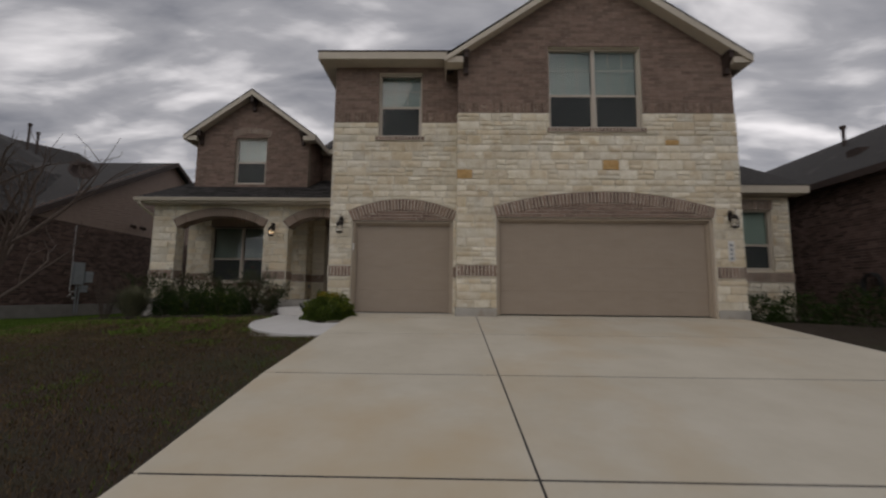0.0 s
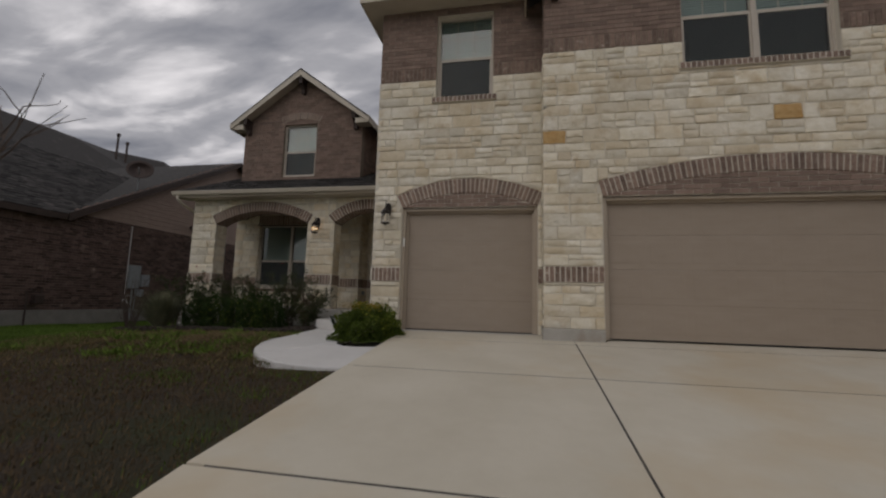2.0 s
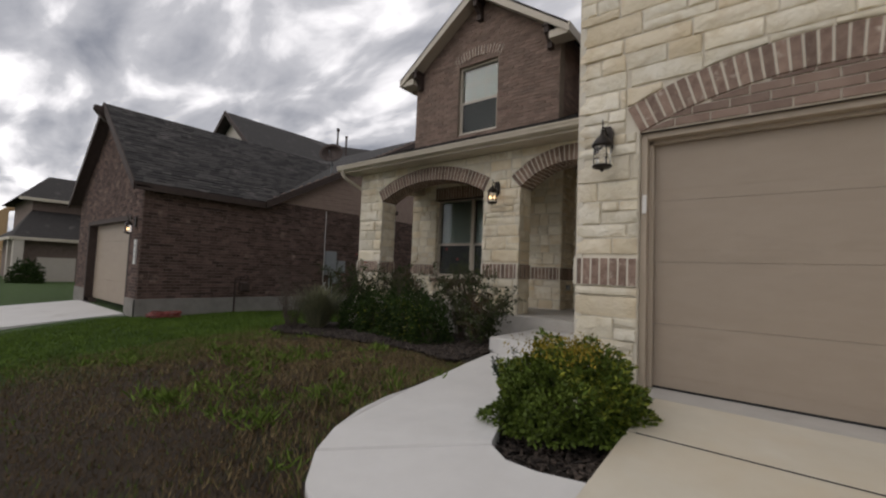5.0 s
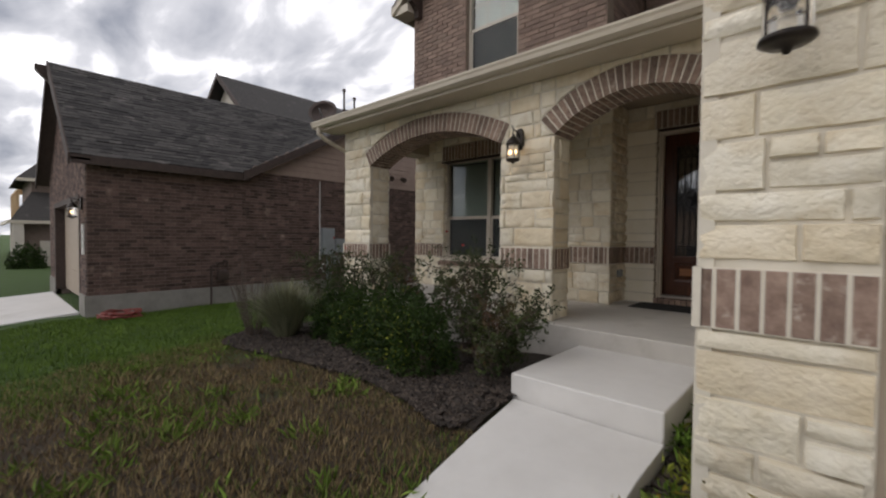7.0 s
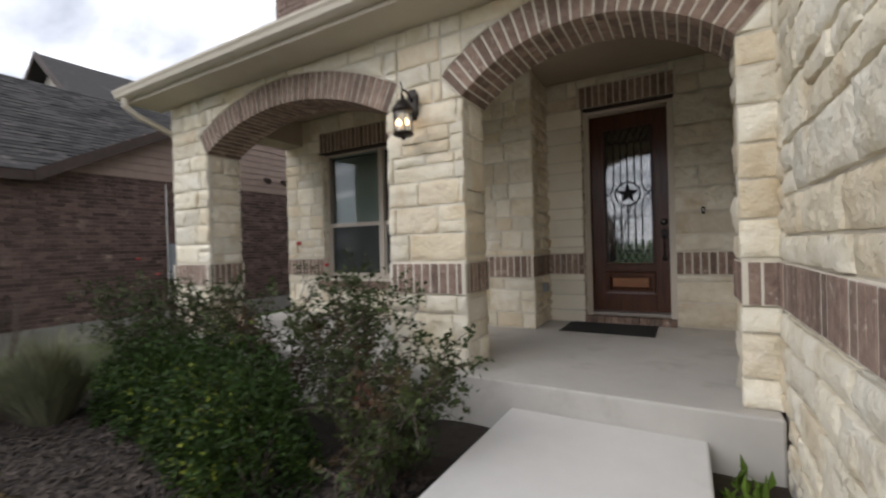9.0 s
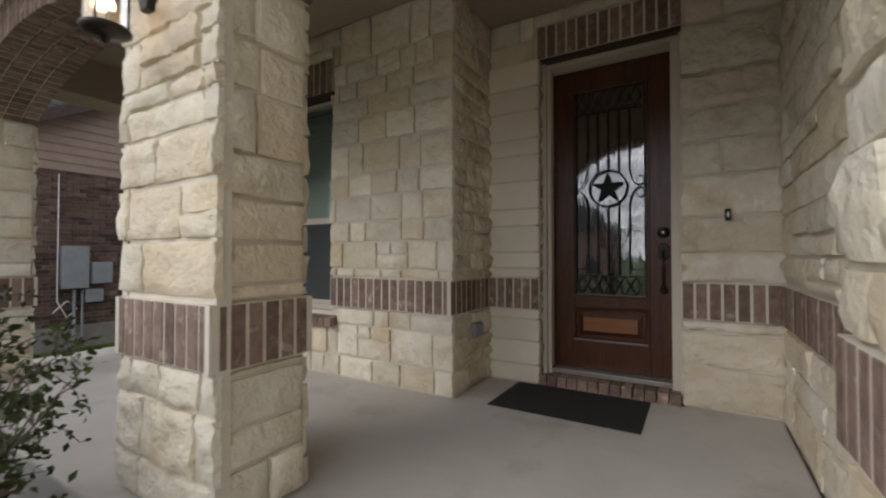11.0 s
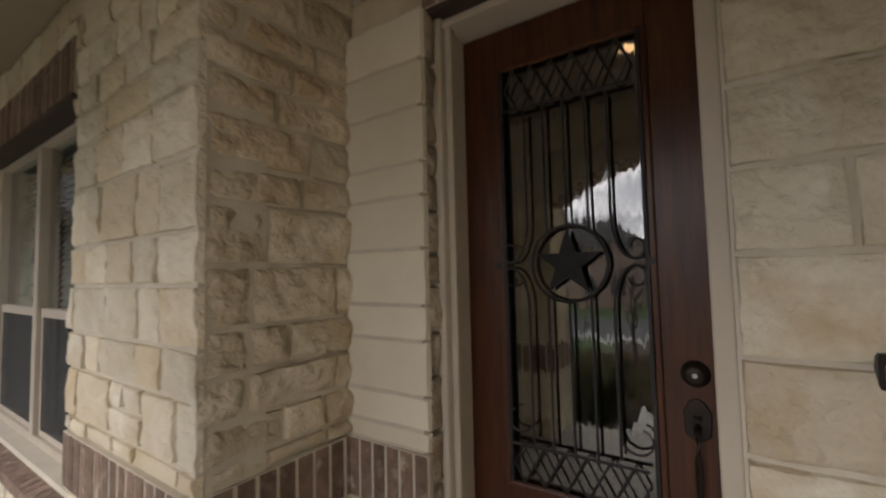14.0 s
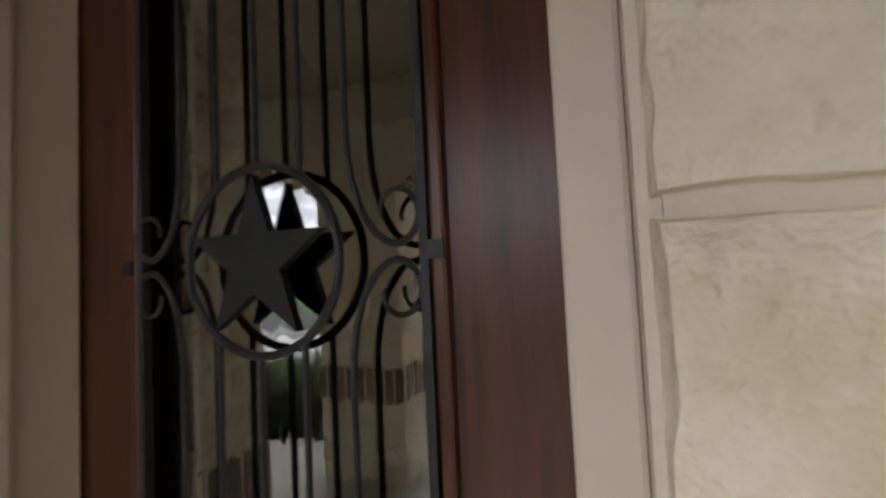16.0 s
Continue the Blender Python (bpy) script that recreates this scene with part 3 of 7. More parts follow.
def backing(name, pl, u0, u1, z0, z1, holes=(), top=None, thick=0.25, material=None, label="", category="wall"):
    """The solid wall behind the masonry, cut through at its holes."""
    top = top or const(z1)
    br = {u0, u1}
    for h in holes:
        k = 1 if np.ptp(h.zt(np.linspace(h.u0, h.u1, 9))) + np.ptp(h.zb(np.linspace(h.u0, h.u1, 9))) < 1e-6 else 24
        br |= {float(x) for x in np.linspace(h.u0, h.u1, k + 1) if u0 <= x <= u1}
    if np.ptp(top(np.linspace(u0, u1, 9))) > 1e-6:
        br |= {(u0 + u1) / 2}
    br = sorted(br)
    b = Build()
    for a, c in zip(br, br[1:]):
        if c - a < 1e-5:
            continue
        e = np.array([a + 1e-6, c - 1e-6])
        spans = [(np.full(2, z0), np.minimum(top(e), 999))]
        for h in holes:
            if h.u0 <= (a + c) / 2 <= h.u1:
                nxt = []
                for lo, hi in spans:
                    hb, ht = h.zb(e), h.zt(e)
                    if ht.mean() <= lo.mean() or hb.mean() >= hi.mean():
                        nxt.append((lo, hi))
                        continue
                    if hb.mean() > lo.mean() + 0.002:
                        nxt.append((lo, hb))
                    if ht.mean() < hi.mean() - 0.002:
                        nxt.append((ht, hi))
                spans = nxt
        for lo, hi in spans:
            v = [pl.at(u, z, d) for d in (0, -thick) for u, z in ((a, lo[0]), (c, lo[1]), (c, hi[1]), (a, hi[0]))]
            b.add(v, [(0, 1, 2, 3), (7, 6, 5, 4), (0, 4, 5, 1), (1, 5, 6, 2), (2, 6, 7, 3), (3, 7, 4, 0)])
    ob = part(name, b, material or MORTAR)
    return tagged(ob, label, category, kind="structure")


# ---- ground ----
def drive_z(y):
    return 1.98 + 0.1125 * (max(min(y, 9.36), -3.5) - 9.36)


def drive_edge(y):
    return -1.25 + 0.075 * min(max(4.4 - y, 0.0), 2.25)


def lawn_z(x, y):
    base = min(1.9, drive_z(y))
    k = max(0.0, min(1.0, (-2.9 - x) / 9.1)) if x < 0 else max(0.0, min(1.0, (x - 7.5) / 10.5)) * 0.4
    return base - 0.03 - 0.32 * k ** 0.85 + 0.012 * math.sin(x * 1.3 + y) + 0.01 * math.sin(y * 2.1 - x * 0.7)


def walk_z(y):
    return min(1.86, drive_z(y))


gx = [-900, -300, -120, -60, -40, -30, -25, -22] + [x * 0.5 for x in range(-40, 40)] + [20, 22, 25, 30, 40, 60, 120, 300, 900]
gy = [-900, -300, -120, -60, -40, -30, -24, -20] + [y * 0.5 for y in range(-36, 36)] + [18, 20, 24, 30, 40, 60, 120, 300, 900]
b = Build()


def sheet_z(x, y):
    under = -0.9 < x < 7.5 and y < 10 or -3.3 < x < -1.2 and 7.2 < y < 12
    return lawn_z(x, y) - (0.14 if under else 0.0)


b.add([(x, y, sheet_z(x, y)) for y in gy for x in gx], [(j * len(gx) + i, j * len(gx) + i + 1, (j + 1) * len(gx) + i + 1, (j + 1) * len(gx) + i) for j in range(len(gy) - 1) for i in range(len(gx) - 1)])
ground = tagged(part("ground", b, LAWN, smooth=True, fix=False), "dormant brown lawn with green patches", "ground", kind="structure")

# the drive: sloping concrete slabs with tooled joints
driveway = thing("driveway", "broad cream concrete driveway sloping up to the garage doors", "driveway", kind="structure")
dx, dy = [-1.25, 1.52, 7.38], [-3.5, -1.95, 0.3, 2.56, 4.8, 7.17, 8.87, 9.63]
for i in range(2):
    for j in range(len(dy) - 1):
        x0, x1, y0, y1 = dx[i] + 0.009 * (i == 1), dx[i + 1] - 0.009 * (i == 0), dy[j] + 0.013, dy[j + 1] - 0.013
        c = 0.003
        xa, xb = (drive_edge(y0), drive_edge(y1)) if i == 0 else (x0, x0)
        rim = [(xa, y0), (x1, y0), (x1, y1), (xb, y1)]
        inn = [(xa + c, y0 + c), (x1 - c, y0 + c), (x1 - c, y1 - c), (xb + c, y1 - c)]
        v = [(x, y, drive_z(y)) for x, y in inn] + [(x, y, drive_z(y) - c) for x, y in rim] + [(x, y, drive_z(y) - 0.13) for x, y in rim]
        f = [(0, 1, 2, 3)] + [(s + k, s + k + 4, s + (k + 1) % 4 + 4, s + (k + 1) % 4) for s in (0, 4) for k in range(4)]
        part("slab", Build().add(v, f), DRIVE, driveway)
b = Build()
b.add([(-0.95, -3.5, drive_z(-3.5) - 0.004), (7.36, -3.5, drive_z(-3.5) - 0.004), (7.36, 8.95, drive_z(8.95) - 0.004), (-1.2, 8.95, drive_z(8.95) - 0.004)], [(0, 1, 2, 3)])
part("joint_filler", b, shade("dark_joint", (0.035, 0.032, 0.03), (0.06, 0.055, 0.05), 20), driveway, fix=False)

# the curved front walk
left_edge = [(-1.235, 7.04), (-1.5, 7.01), (-1.8, 7.03), (-2.14, 7.13), (-2.46, 7.3), (-2.7, 7.52), (-2.87, 7.78), (-2.97, 8.08), (-3.02, 8.4), (-3.07, 8.8), (-3.2, 9.4), (-3.34, 10.0), (-3.5, 10.78)]
right_edge = [(-1.235, 8.17), (-1.5, 8.12), (-1.7, 8.13), (-1.84, 8.31), (-1.98, 8.5), (-2.14, 8.8), (-2.24, 9.2), (-2.3, 9.7), (-2.33, 10.2), (-2.34, 10.78)]


def slab_outline(name, poly, zf, parent, material, thick=0.14, c=0.012):
    n = len(poly)
    cx, cy = sum(p[0] for p in poly) / n, sum(p[1] for p in poly) / n
    inn = [(x + (cx - x) / max(math.hypot(cx - x, cy - y), 0.01) * c, y + (cy - y) / max(math.hypot(cx - x, cy - y), 0.01) * c) for x, y in poly]
    v = [(x, y, zf(y)) for x, y in inn] + [(x, y, zf(y) - c) for x, y in poly] + [(x, y, zf(y) - thick) for x, y in poly]
    f = [tuple(range(n))] + [(s + k, s + k + n, s + (k + 1) % n + n, s + (k + 1) % n) for s in (0, n) for k in range(n)]
    return part(name, Build().add(v, f), material, parent)


walkway = thing("front_walk", "curved pale concrete front walk between lawn and porch step", "walkway", kind="structure")
slab_outline("slab", [(-1.235, 7.04)] + left_edge[1:5] + [(-2.7, 7.52), (-1.86, 8.22), (-1.7, 8.12), (-1.5, 8.11), (-1.235, 8.16)], walk_z, walkway, WALK)
slab_outline("slab", [(-2.715, 7.535)] + left_edge[6:] + right_edge[:3:-1] + [(-1.875, 8.235)], walk_z, walkway, WALK)

step = tagged(part("porch_step", Build().box(-3.55, -2.35, 10.8, 12.12, 1.6, 2.06), WALK, bevel=0.015), "broad pale concrete step below the porch", "step", kind="structure")
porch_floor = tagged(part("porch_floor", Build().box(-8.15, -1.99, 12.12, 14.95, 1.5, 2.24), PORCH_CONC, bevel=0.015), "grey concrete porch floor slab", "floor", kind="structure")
street = tagged(part("road", Build().box(-300, 300, -15, -5.2, 0.2, 0.42), STREET), "asphalt street in front of the lawns", "road", kind="structure")
kerb = tagged(part("kerb", Build().box(-300, 300, -5.2, -4.9, 0.2, 0.56), WALK, bevel=0.03), "concrete kerb along the street", "kerb", kind="structure")

# ---- the house: garage block ----
BAND0, BAND1 = 2.835, 3.092
STONE_TOP, SOLD_TOP = 6.665, 6.915
# double garage wall
P1 = front(9.235)
A1 = Arc(4.42, 2.44, 4.19, 0.35, 0.25)
gab = lambda u: 8.09 + 0.675 * (3.2 - np.abs(np.asarray(u, float) - 4.3))
W2 = (3.22, 5.38, 6.3, 8.31)
h_door = Hole(1.98, 6.86, -9, 4.19)
h_win2 = Hole(W2[0], W2[1], W2[2], W2[3])
wall1 = backing("wall_1", P1, 1.10, 7.50, 1.95, 10.3, [h_door, h_win2], gab, 0.28, MORTAR, "cream limestone garage wall with brown brick gable")
h_band = Hole(1.0, 7.6, BAND0, BAND1)
h_sill2 = Hole(3.16, 5.45, 6.17, 6.3)
lay_stones(wall1, P1, 1.07, 7.53, 2.13, STONE_TOP, 11, [Hole(1.98, 6.86, -9, 4.19), A1.ring_hole(), h_band, h_win2, h_sill2], ochre=((1.4, 5.11), (4.46, 5.5), (6.6, 5.3), (6.1, 5.95)))
lay_soldiers(wall1, P1, 1.08, 1.98, BAND0, BAND1, 12, d=0.036)
lay_soldiers(wall1, P1, 6.88, 7.52, BAND0, BAND1, 13, d=0.036)
lay_soldiers(wall1, P1, 1.10, 7.50, STONE_TOP, SOLD_TOP, 14, [h_win2])
lay_soldiers(wall1, P1, 3.16, 5.45, 6.19, 6.3, 15, d=0.06)
lay_arch(wall1, P1, A1, 16, [(0.018, -0.03)])
lay_bricks(wall1, P1, 1.10, 7.50, SOLD_TOP, 10.3, 17, [h_win2], gab)
h_up = Hole(1.5, 7.4, A1.inner, 9)
lay_bricks(wall1, P1, 2.0, 6.84, 4.195, 4.6, 18, [h_up], lambda u: A1.inner(u) - 0.004, d=0.012)
part("field_mortar", Build().prism([(1.1, STONE_TOP), (3.22, STONE_TOP), (3.22, 8.31), (5.38, 8.31), (5.38, STONE_TOP), (7.5, STONE_TOP), (7.5, 8.09), (4.3, 10.23), (1.1, 8.09)], 9.231, 9.234), BRICK_MORTAR, wall1)
part("plinth", Build().box(1.06, 1.98, 9.19, 9.24, 1.9, 2.13), PLINTH, wall1, bevel=0.01)
part("plinth", Build().box(6.86, 7.54, 9.19, 9.24, 1.9, 2.13), PLINTH, wall1, bevel=0.01)
# return of the double garage wall
P1r = west(1.10)
wall1r = backing("wall_2", P1r, 9.25, 9.83, 1.95, 8.2, (), None, 0.2, MORTAR, "narrow limestone return beside the garage pier")
lay_stones(wall1r, P1r, 9.24, 9.8, 2.13, STONE_TOP, 21, [Hole(9, 10, BAND0, BAND1)], lengths=(0.25, 0.4))
lay_soldiers(wall1r, P1r, 9.2, 9.8, BAND0, BAND1, 22, d=0.036)
lay_bricks(wall1r, P1r, 9.22, 9.8, STONE_TOP, 8.2, 23)
part("plinth", Build().box(1.06, 1.12, 9.23, 9.8, 1.9, 2.13), PLINTH, wall1r, bevel=0.01)
wall_e = backing("wall_3", east(7.50), 9.25, 20, 1.7, 8.1, (), None, 0.2, BRICK_MORTAR, "plain east side wall of the house")

# single garage wall
P2 = front(9.815)
A2 = Arc(-0.22, 1.22, 4.19, 0.28, 0.25)
W1 = (-0.87, 0.2, 6.3, 7.97)
h_d2, h_win1 = Hole(-1.44, 1.0, -9, 4.19), Hole(*W1)
wall2 = backing("wall_4", P2, -1.97, 1.10, 1.6, 8.22, [h_d2, h_win1], None, 0.28, MORTAR, "cream limestone wall round the single garage door")
h_band2 = Hole(-2.2, 1.2, BAND0, BAND1)
lay_stones(wall2, P2, -1.988, 1.08, 1.82, STONE_TOP, 31, [h_d2, A2.ring_hole(), h_band2, h_win1, Hole(-0.94, 0.27, 6.17, 6.3)])
lay_soldiers(wall2, P2, -2.0, -1.44, BAND0, BAND1, 32, d=0.036)
lay_soldiers(wall2, P2, 1.0, 1.1, BAND0, BAND1, 33, d=0.036)
lay_soldiers(wall2, P2, -1.97, 1.10, STONE_TOP, SOLD_TOP, 34, [h_win1])
lay_soldiers(wall2, P2, -0.94, 0.27, 6.19, 6.3, 35, d=0.06)
lay_arch(wall2, P2, A2, 36, [(0.018, -0.03)])
lay_bricks(wall2, P2, -1.97, 1.10, SOLD_TOP, 8.22, 37, [h_win1])
lay_bricks(wall2, P2, -1.42, 0.98, 4.195, 4.5, 38, [Hole(-3, 2, A2.inner, 9)], lambda u: A2.inner(u) - 0.004, d=0.012)
part("field_mortar", Build().box(-1.97, -0.87, 9.811, 9.814, STONE_TOP, 8.2).box(0.2, 1.1, 9.811, 9.814, STONE_TOP, 8.2).box(-0.87, 0.2, 9.811, 9.814, 7.97, 8.2), BRICK_MORTAR, wall2)

# west side of the garage block
P3 = west(-1.968)
wall3 = backing("wall_5", P3, 9.83, 15.4, 1.6, 8.22, (), None, 0.25, MORTAR, "cream limestone side wall of the garage with brick band")
lay_stones(wall3, P3, 9.82, 12.11, 1.8, STONE_TOP, 41, [Hole(9, 16, BAND0, BAND1)], heights=(0.15, 0.3), lengths=(0.28, 0.7), rough=0.015, fine=True)
lay_stones(wall3, P3, 12.11, 14.7, 2.25, 5.25, 42, [Hole(9, 16, BAND0, BAND1)], heights=(0.15, 0.3), lengths=(0.28, 0.7), rough=0.015, fine=True)
lay_soldiers(wall3, P3, 9.775, 14.7, BAND0, BAND1, 43, d=0.038)
lay_bricks(wall3, P3, 9.8, 15.2, STONE_TOP, 8.2, 44)
part("plinth", Build().box(-1.99, -1.95, 9.83, 12.12, 1.55, 1.98), PLINTH, wall3)

# ---- the house: porch ----
ZC = 5.25
P4 = front(12.25)
AL, AR = Arc(-6.01, 1.34, 4.40, 0.34, 0.25), Arc(-3.055, 0.895, 4.40, 0.35, 0.25)
hl, hr = Hole(-7.37, -4.65, -9, lambda u: AL.inner(u) + 0.004), Hole(-3.97, -2.14, -9, lambda u: AR.inner(u) + 0.004)
wall4 = backing("wall_6", P4, -8.05, -1.97, 2.24, 5.3, [hl, hr], None, 0.41, MORTAR, "cream limestone porch front with two brick arches")
hp = [Hole(-7.332, -4.688, -9, 4.4), AL.ring_hole(), Hole(-7.332, -4.688, -9, AL.inner), Hole(-3.932, -2.178, -9, 4.4), AR.ring_hole(), Hole(-3.932, -2.178, -9, AR.inner), Hole(-9, 0, BAND0, BAND1)]
lay_stones(wall4, P4, -8.07, -1.97, 2.245, 5.06, 51, hp, heights=(0.14, 0.27), lengths=(0.22, 0.6), split=0.25, rough=0.017, fine=True)
for a, c, s in ((-8.07, -7.34, 52), (-4.68, -3.94, 53), (-2.17, -1.97, 54)):
    lay_soldiers(wall4, P4, a, c, BAND0, BAND1, s, d=0.036)
ROWS = [(0.018, -0.085), (-0.095, -0.195), (-0.205, -0.305), (-0.315, -0.412)]
lay_arch(wall4, P4, AL, 55, ROWS)
lay_arch(wall4, P4, AR, 56, ROWS)
for pl, s in ((east(-7.372), 61), (west(-4.648), 62), (east(-3.972), 63), (west(-2.138), 64), (west(-8.052), 65)):
    lay_stones(wall4, pl, 12.252, 12.655, 2.245, 4.39 if s != 65 else 5.06, s, [Hole(12, 13, BAND0, BAND1)], heights=(0.15, 0.27), lengths=(0.24, 0.44), split=0.1)
    lay_soldiers(wall4, pl, 12.215, 12.67, BAND0, BAND1, s + 10, d=0.036)
P4b = Plane(0, 12.66, 1, 0, 0, 1)
lay_stones(wall4, P4b, -4.67, -3.95, 2.245, 4.39, 66, [Hole(-9, 0, BAND0, BAND1)], lengths=(0.24, 0.5))
lay_stones(wall4, P4b, -8.05, -7.35, 2.245, 4.39, 67, [Hole(-9, 0, BAND0, BAND1)], lengths=(0.24, 0.5))
lay_soldiers(wall4, P4b, -4.68, -3.94, BAND0, BAND1, 68, d=0.036)
lay_soldiers(wall4, P4b, -8.06, -7.34, BAND0, BAND1, 69, d=0.036)
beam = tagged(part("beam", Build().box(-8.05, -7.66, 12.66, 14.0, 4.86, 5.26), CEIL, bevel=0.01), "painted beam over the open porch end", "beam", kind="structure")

# window wall
P5 = front(14.015)
W4 = (-7.27, -5.17, 2.79, 4.70)
h_w4, h_b = Hole(*W4), Hole(-9, 0, BAND0, BAND1)
wall5 = backing("wall_7", P5, -8.05, -3.97, 2.2, 5.6, [h_w4], None, 0.24, MORTAR, "cream limestone porch wall with a double window")
lay_stones(wall5, P5, -8.07, -3.95, 2.245, ZC, 71, [Hole(W4[0] + 0.02, W4[1] - 0.02, W4[2], W4[3]), Hole(-9, 0, BAND0, BAND1), Hole(-7.34, -5.1, 2.66, 2.8), Hole(-7.29, -5.15, 4.7, 5.0)], heights=(0.14, 0.27), lengths=(0.15, 0.42), split=0.3, rough=0.011, fine=True)
lay_soldiers(wall5, P5, -8.06, -7.27, BAND0, BAND1, 72, d=0.036)
lay_soldiers(wall5, P5, -5.17, -3.955, BAND0, BAND1, 73, d=0.036)
lay_soldiers(wall5, P5, -7.29, -5.15, 4.7, 5.0, 74, d=0.034)
part("steel_lintel", Build().box(-7.3, -5.14, 13.975, 14.1, 4.675, 4.698), BRACKET, wall5)
for i in range(28):
    u = -7.34 + i * 0.08
    v = [(u, 13.93, 2.67), (u + 0.071, 13.93, 2.67), (u + 0.071, 13.93, 2.735), (u, 13.93, 2.735), (u, 14.15, 2.68), (u + 0.071, 14.15, 2.68), (u + 0.071, 14.15, 2.79), (u, 14.15, 2.79)]
    put_piece("brick", (v, [(0, 1, 2, 3), (3, 2, 6, 7), (0, 4, 5, 1), (0, 3, 7, 4), (1, 5, 6, 2)]), BRICK, wall5)
lay_stones(wall5, west(-8.052), 14.0, 14.9, 2.0, ZC, 75, (), lengths=(0.3, 0.5))
for u, s in ((W4[0], 1), (W4[1], -1)):
    pl = east(u - 0.012) if s > 0 else west(u + 0.012)
    lay_stones(wall5, pl, 14.0, 14.13, BAND1, 4.69, 76 + s, (), lengths=(0.13, 0.14))
# alcove side and door wall
P6 = east(-3.985)
wall6 = backing("wall_8", P6, 14.02, 14.72, 2.2, 5.6, (), None, 0.2, MORTAR, "limestone side of the door alcove")
lay_stones(wall6, P6, 14.017, 14.7, 2.245, ZC, 81, [Hole(13, 16, BAND0, BAND1)], heights=(0.13, 0.24), lengths=(0.15, 0.45), split=0.3, rough=0.023, stone=CHISELLED, joint=0.014, fine=True)
lay_soldiers(wall6, P6, 13.97, 14.7, BAND0, BAND1, 82, d=0.036)
P7 = front(14.715)
h_fd = Hole(-3.605, -2.53, -9, 4.87)
P7s = front(14.668)
wall7 = backing("wall_9", P7, -4.2, -1.95, 2.2, 5.6, [h_fd], None, 0.3, MORTAR, "limestone wall round the front door")
lay_stones(wall7, P7, -2.545, -1.96, 2.245, 4.87, 93, [Hole(-9, 0, BAND0, BAND1)], heights=(0.18, 0.29), lengths=(0.4, 0.6), split=0.1, rough=0.024, stone=ROCKY, joint=0.012, fine=True)
lay_stones(wall7, P7, -3.98, -1.96, 4.87, ZC, 98, [Hole(-3.58, -2.51, 4.87, 5.14)], heights=(0.15, 0.24), lengths=(0.3, 0.5), split=0.1)
part("sawn_bed", Build().box(-3.98, -3.56, 14.66, 14.72, 2.24, 4.87), MORTAR, wall7)
lay_stones(wall7, P7s, -3.98, -3.53, 2.245, 4.87, 97, [Hole(-9, 0, BAND0, BAND1)], heights=(0.12, 0.24), lengths=(0.44, 0.46), split=0, rough=0.004, stone=SAWN, joint=0.008)
lay_soldiers(wall7, P7s, -3.97, -3.53, BAND0, BAND1, 92, d=0.03)
lay_soldiers(wall7, P7, -2.54, -1.99, BAND0, BAND1, 94, d=0.034)
lay_soldiers(wall7, P7, -3.56, -2.52, 4.872, 5.14, 95, d=0.03)
part("steel_lintel", Build().box(-3.55, -2.53, 14.69, 14.78, 4.84, 4.868), BRACKET, wall7)
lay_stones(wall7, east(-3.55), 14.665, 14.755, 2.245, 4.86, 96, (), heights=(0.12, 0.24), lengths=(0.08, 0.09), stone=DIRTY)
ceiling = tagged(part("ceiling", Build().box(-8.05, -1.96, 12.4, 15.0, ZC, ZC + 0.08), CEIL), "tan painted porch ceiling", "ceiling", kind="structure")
soffit = tagged(part("soffit", Build().box(-8.3, -1.97, 11.86, 12.25, 5.055, 5.095), FASCIA), "cream boarded porch soffit", "soffit", kind="structure")
fasc = tagged(part("fascia", Build().box(-8.32, -1.97, 11.84, 11.87, 5.05, 5.2), FASCIA, bevel=0.004), "cream painted porch fascia board", "fascia", kind="structure")

gutter = thing("gutter", "cream metal rain gutter along the porch eave", "gutter", at=(-5, 11.8, 5.1))
b = Build()
prof = [(11.838, 5.19), (11.838, 5.085), (11.79, 5.085), (11.745, 5.11), (11.735, 5.15), (11.72, 5.175), (11.72, 5.195), (11.728, 5.195), (11.728, 5.178), (11.745, 5.155), (11.752, 5.118), (11.792, 5.095), (11.83, 5.095), (11.83, 5.19)]
b.prism([(y - 11.8, z - 5.1) for y, z in prof], -3.36, 3.035, "x")
part("trough", b, FASCIA, gutter)
part("downspout", Build().tube([(-3.2, -0.02, -0.01), (-3.2, -0.02, -0.1), (-3.16, 0.1, -0.2), (-3.11, 0.5, -0.36), (-3.1, 0.68, -0.45), (-3.1, 0.7, -3.2)], 0.038, 8), FASCIA, gutter)

# gable over the porch
P8 = front(13.66)
gc = -5.85
gtop = lambda u: 7.9 + 0.73 * (1.93 - np.abs(np.asarray(u, float) - gc))
W3 = (-6.44, -5.37, 6.1, 7.73)
h_w3 = Hole(*W3)
wall8 = backing("wall_10", P8, -7.78, -3.92, 5.3, 9.2, [h_w3], gtop, 0.22, BRICK_MORTAR, "brown brick gable over the porch")
A3 = Arc(-5.905, 0.58, 7.77, 0.13, 0.2)
lay_bricks(wall8, P8, -7.78, -3.92, 5.6, 9.2, 101, [h_w3, A3.ring_hole()], gtop)
lay_arch(wall8, P8, A3, 102, [(0.02, -0.004)])
lay_bricks(wall8, P8, W3[0], W3[1], 7.725, 7.93, 103, (), A3.inner)
wall8e = backing("wall_11", east(-3.935), 13.67, 15.4, 5.3, 7.9, (), None, 0.2, BRICK_MORTAR, "brown brick side of the porch gable")
lay_bricks(wall8e, east(-3.935), 13.66, 15.2, 5.6, 7.9, 104)
wall8w = backing("wall_12", west(-7.765), 13.67, 18, 5.3, 7.9, (), None, 0.2, BRICK_MORTAR, "brown brick side of the porch gable")
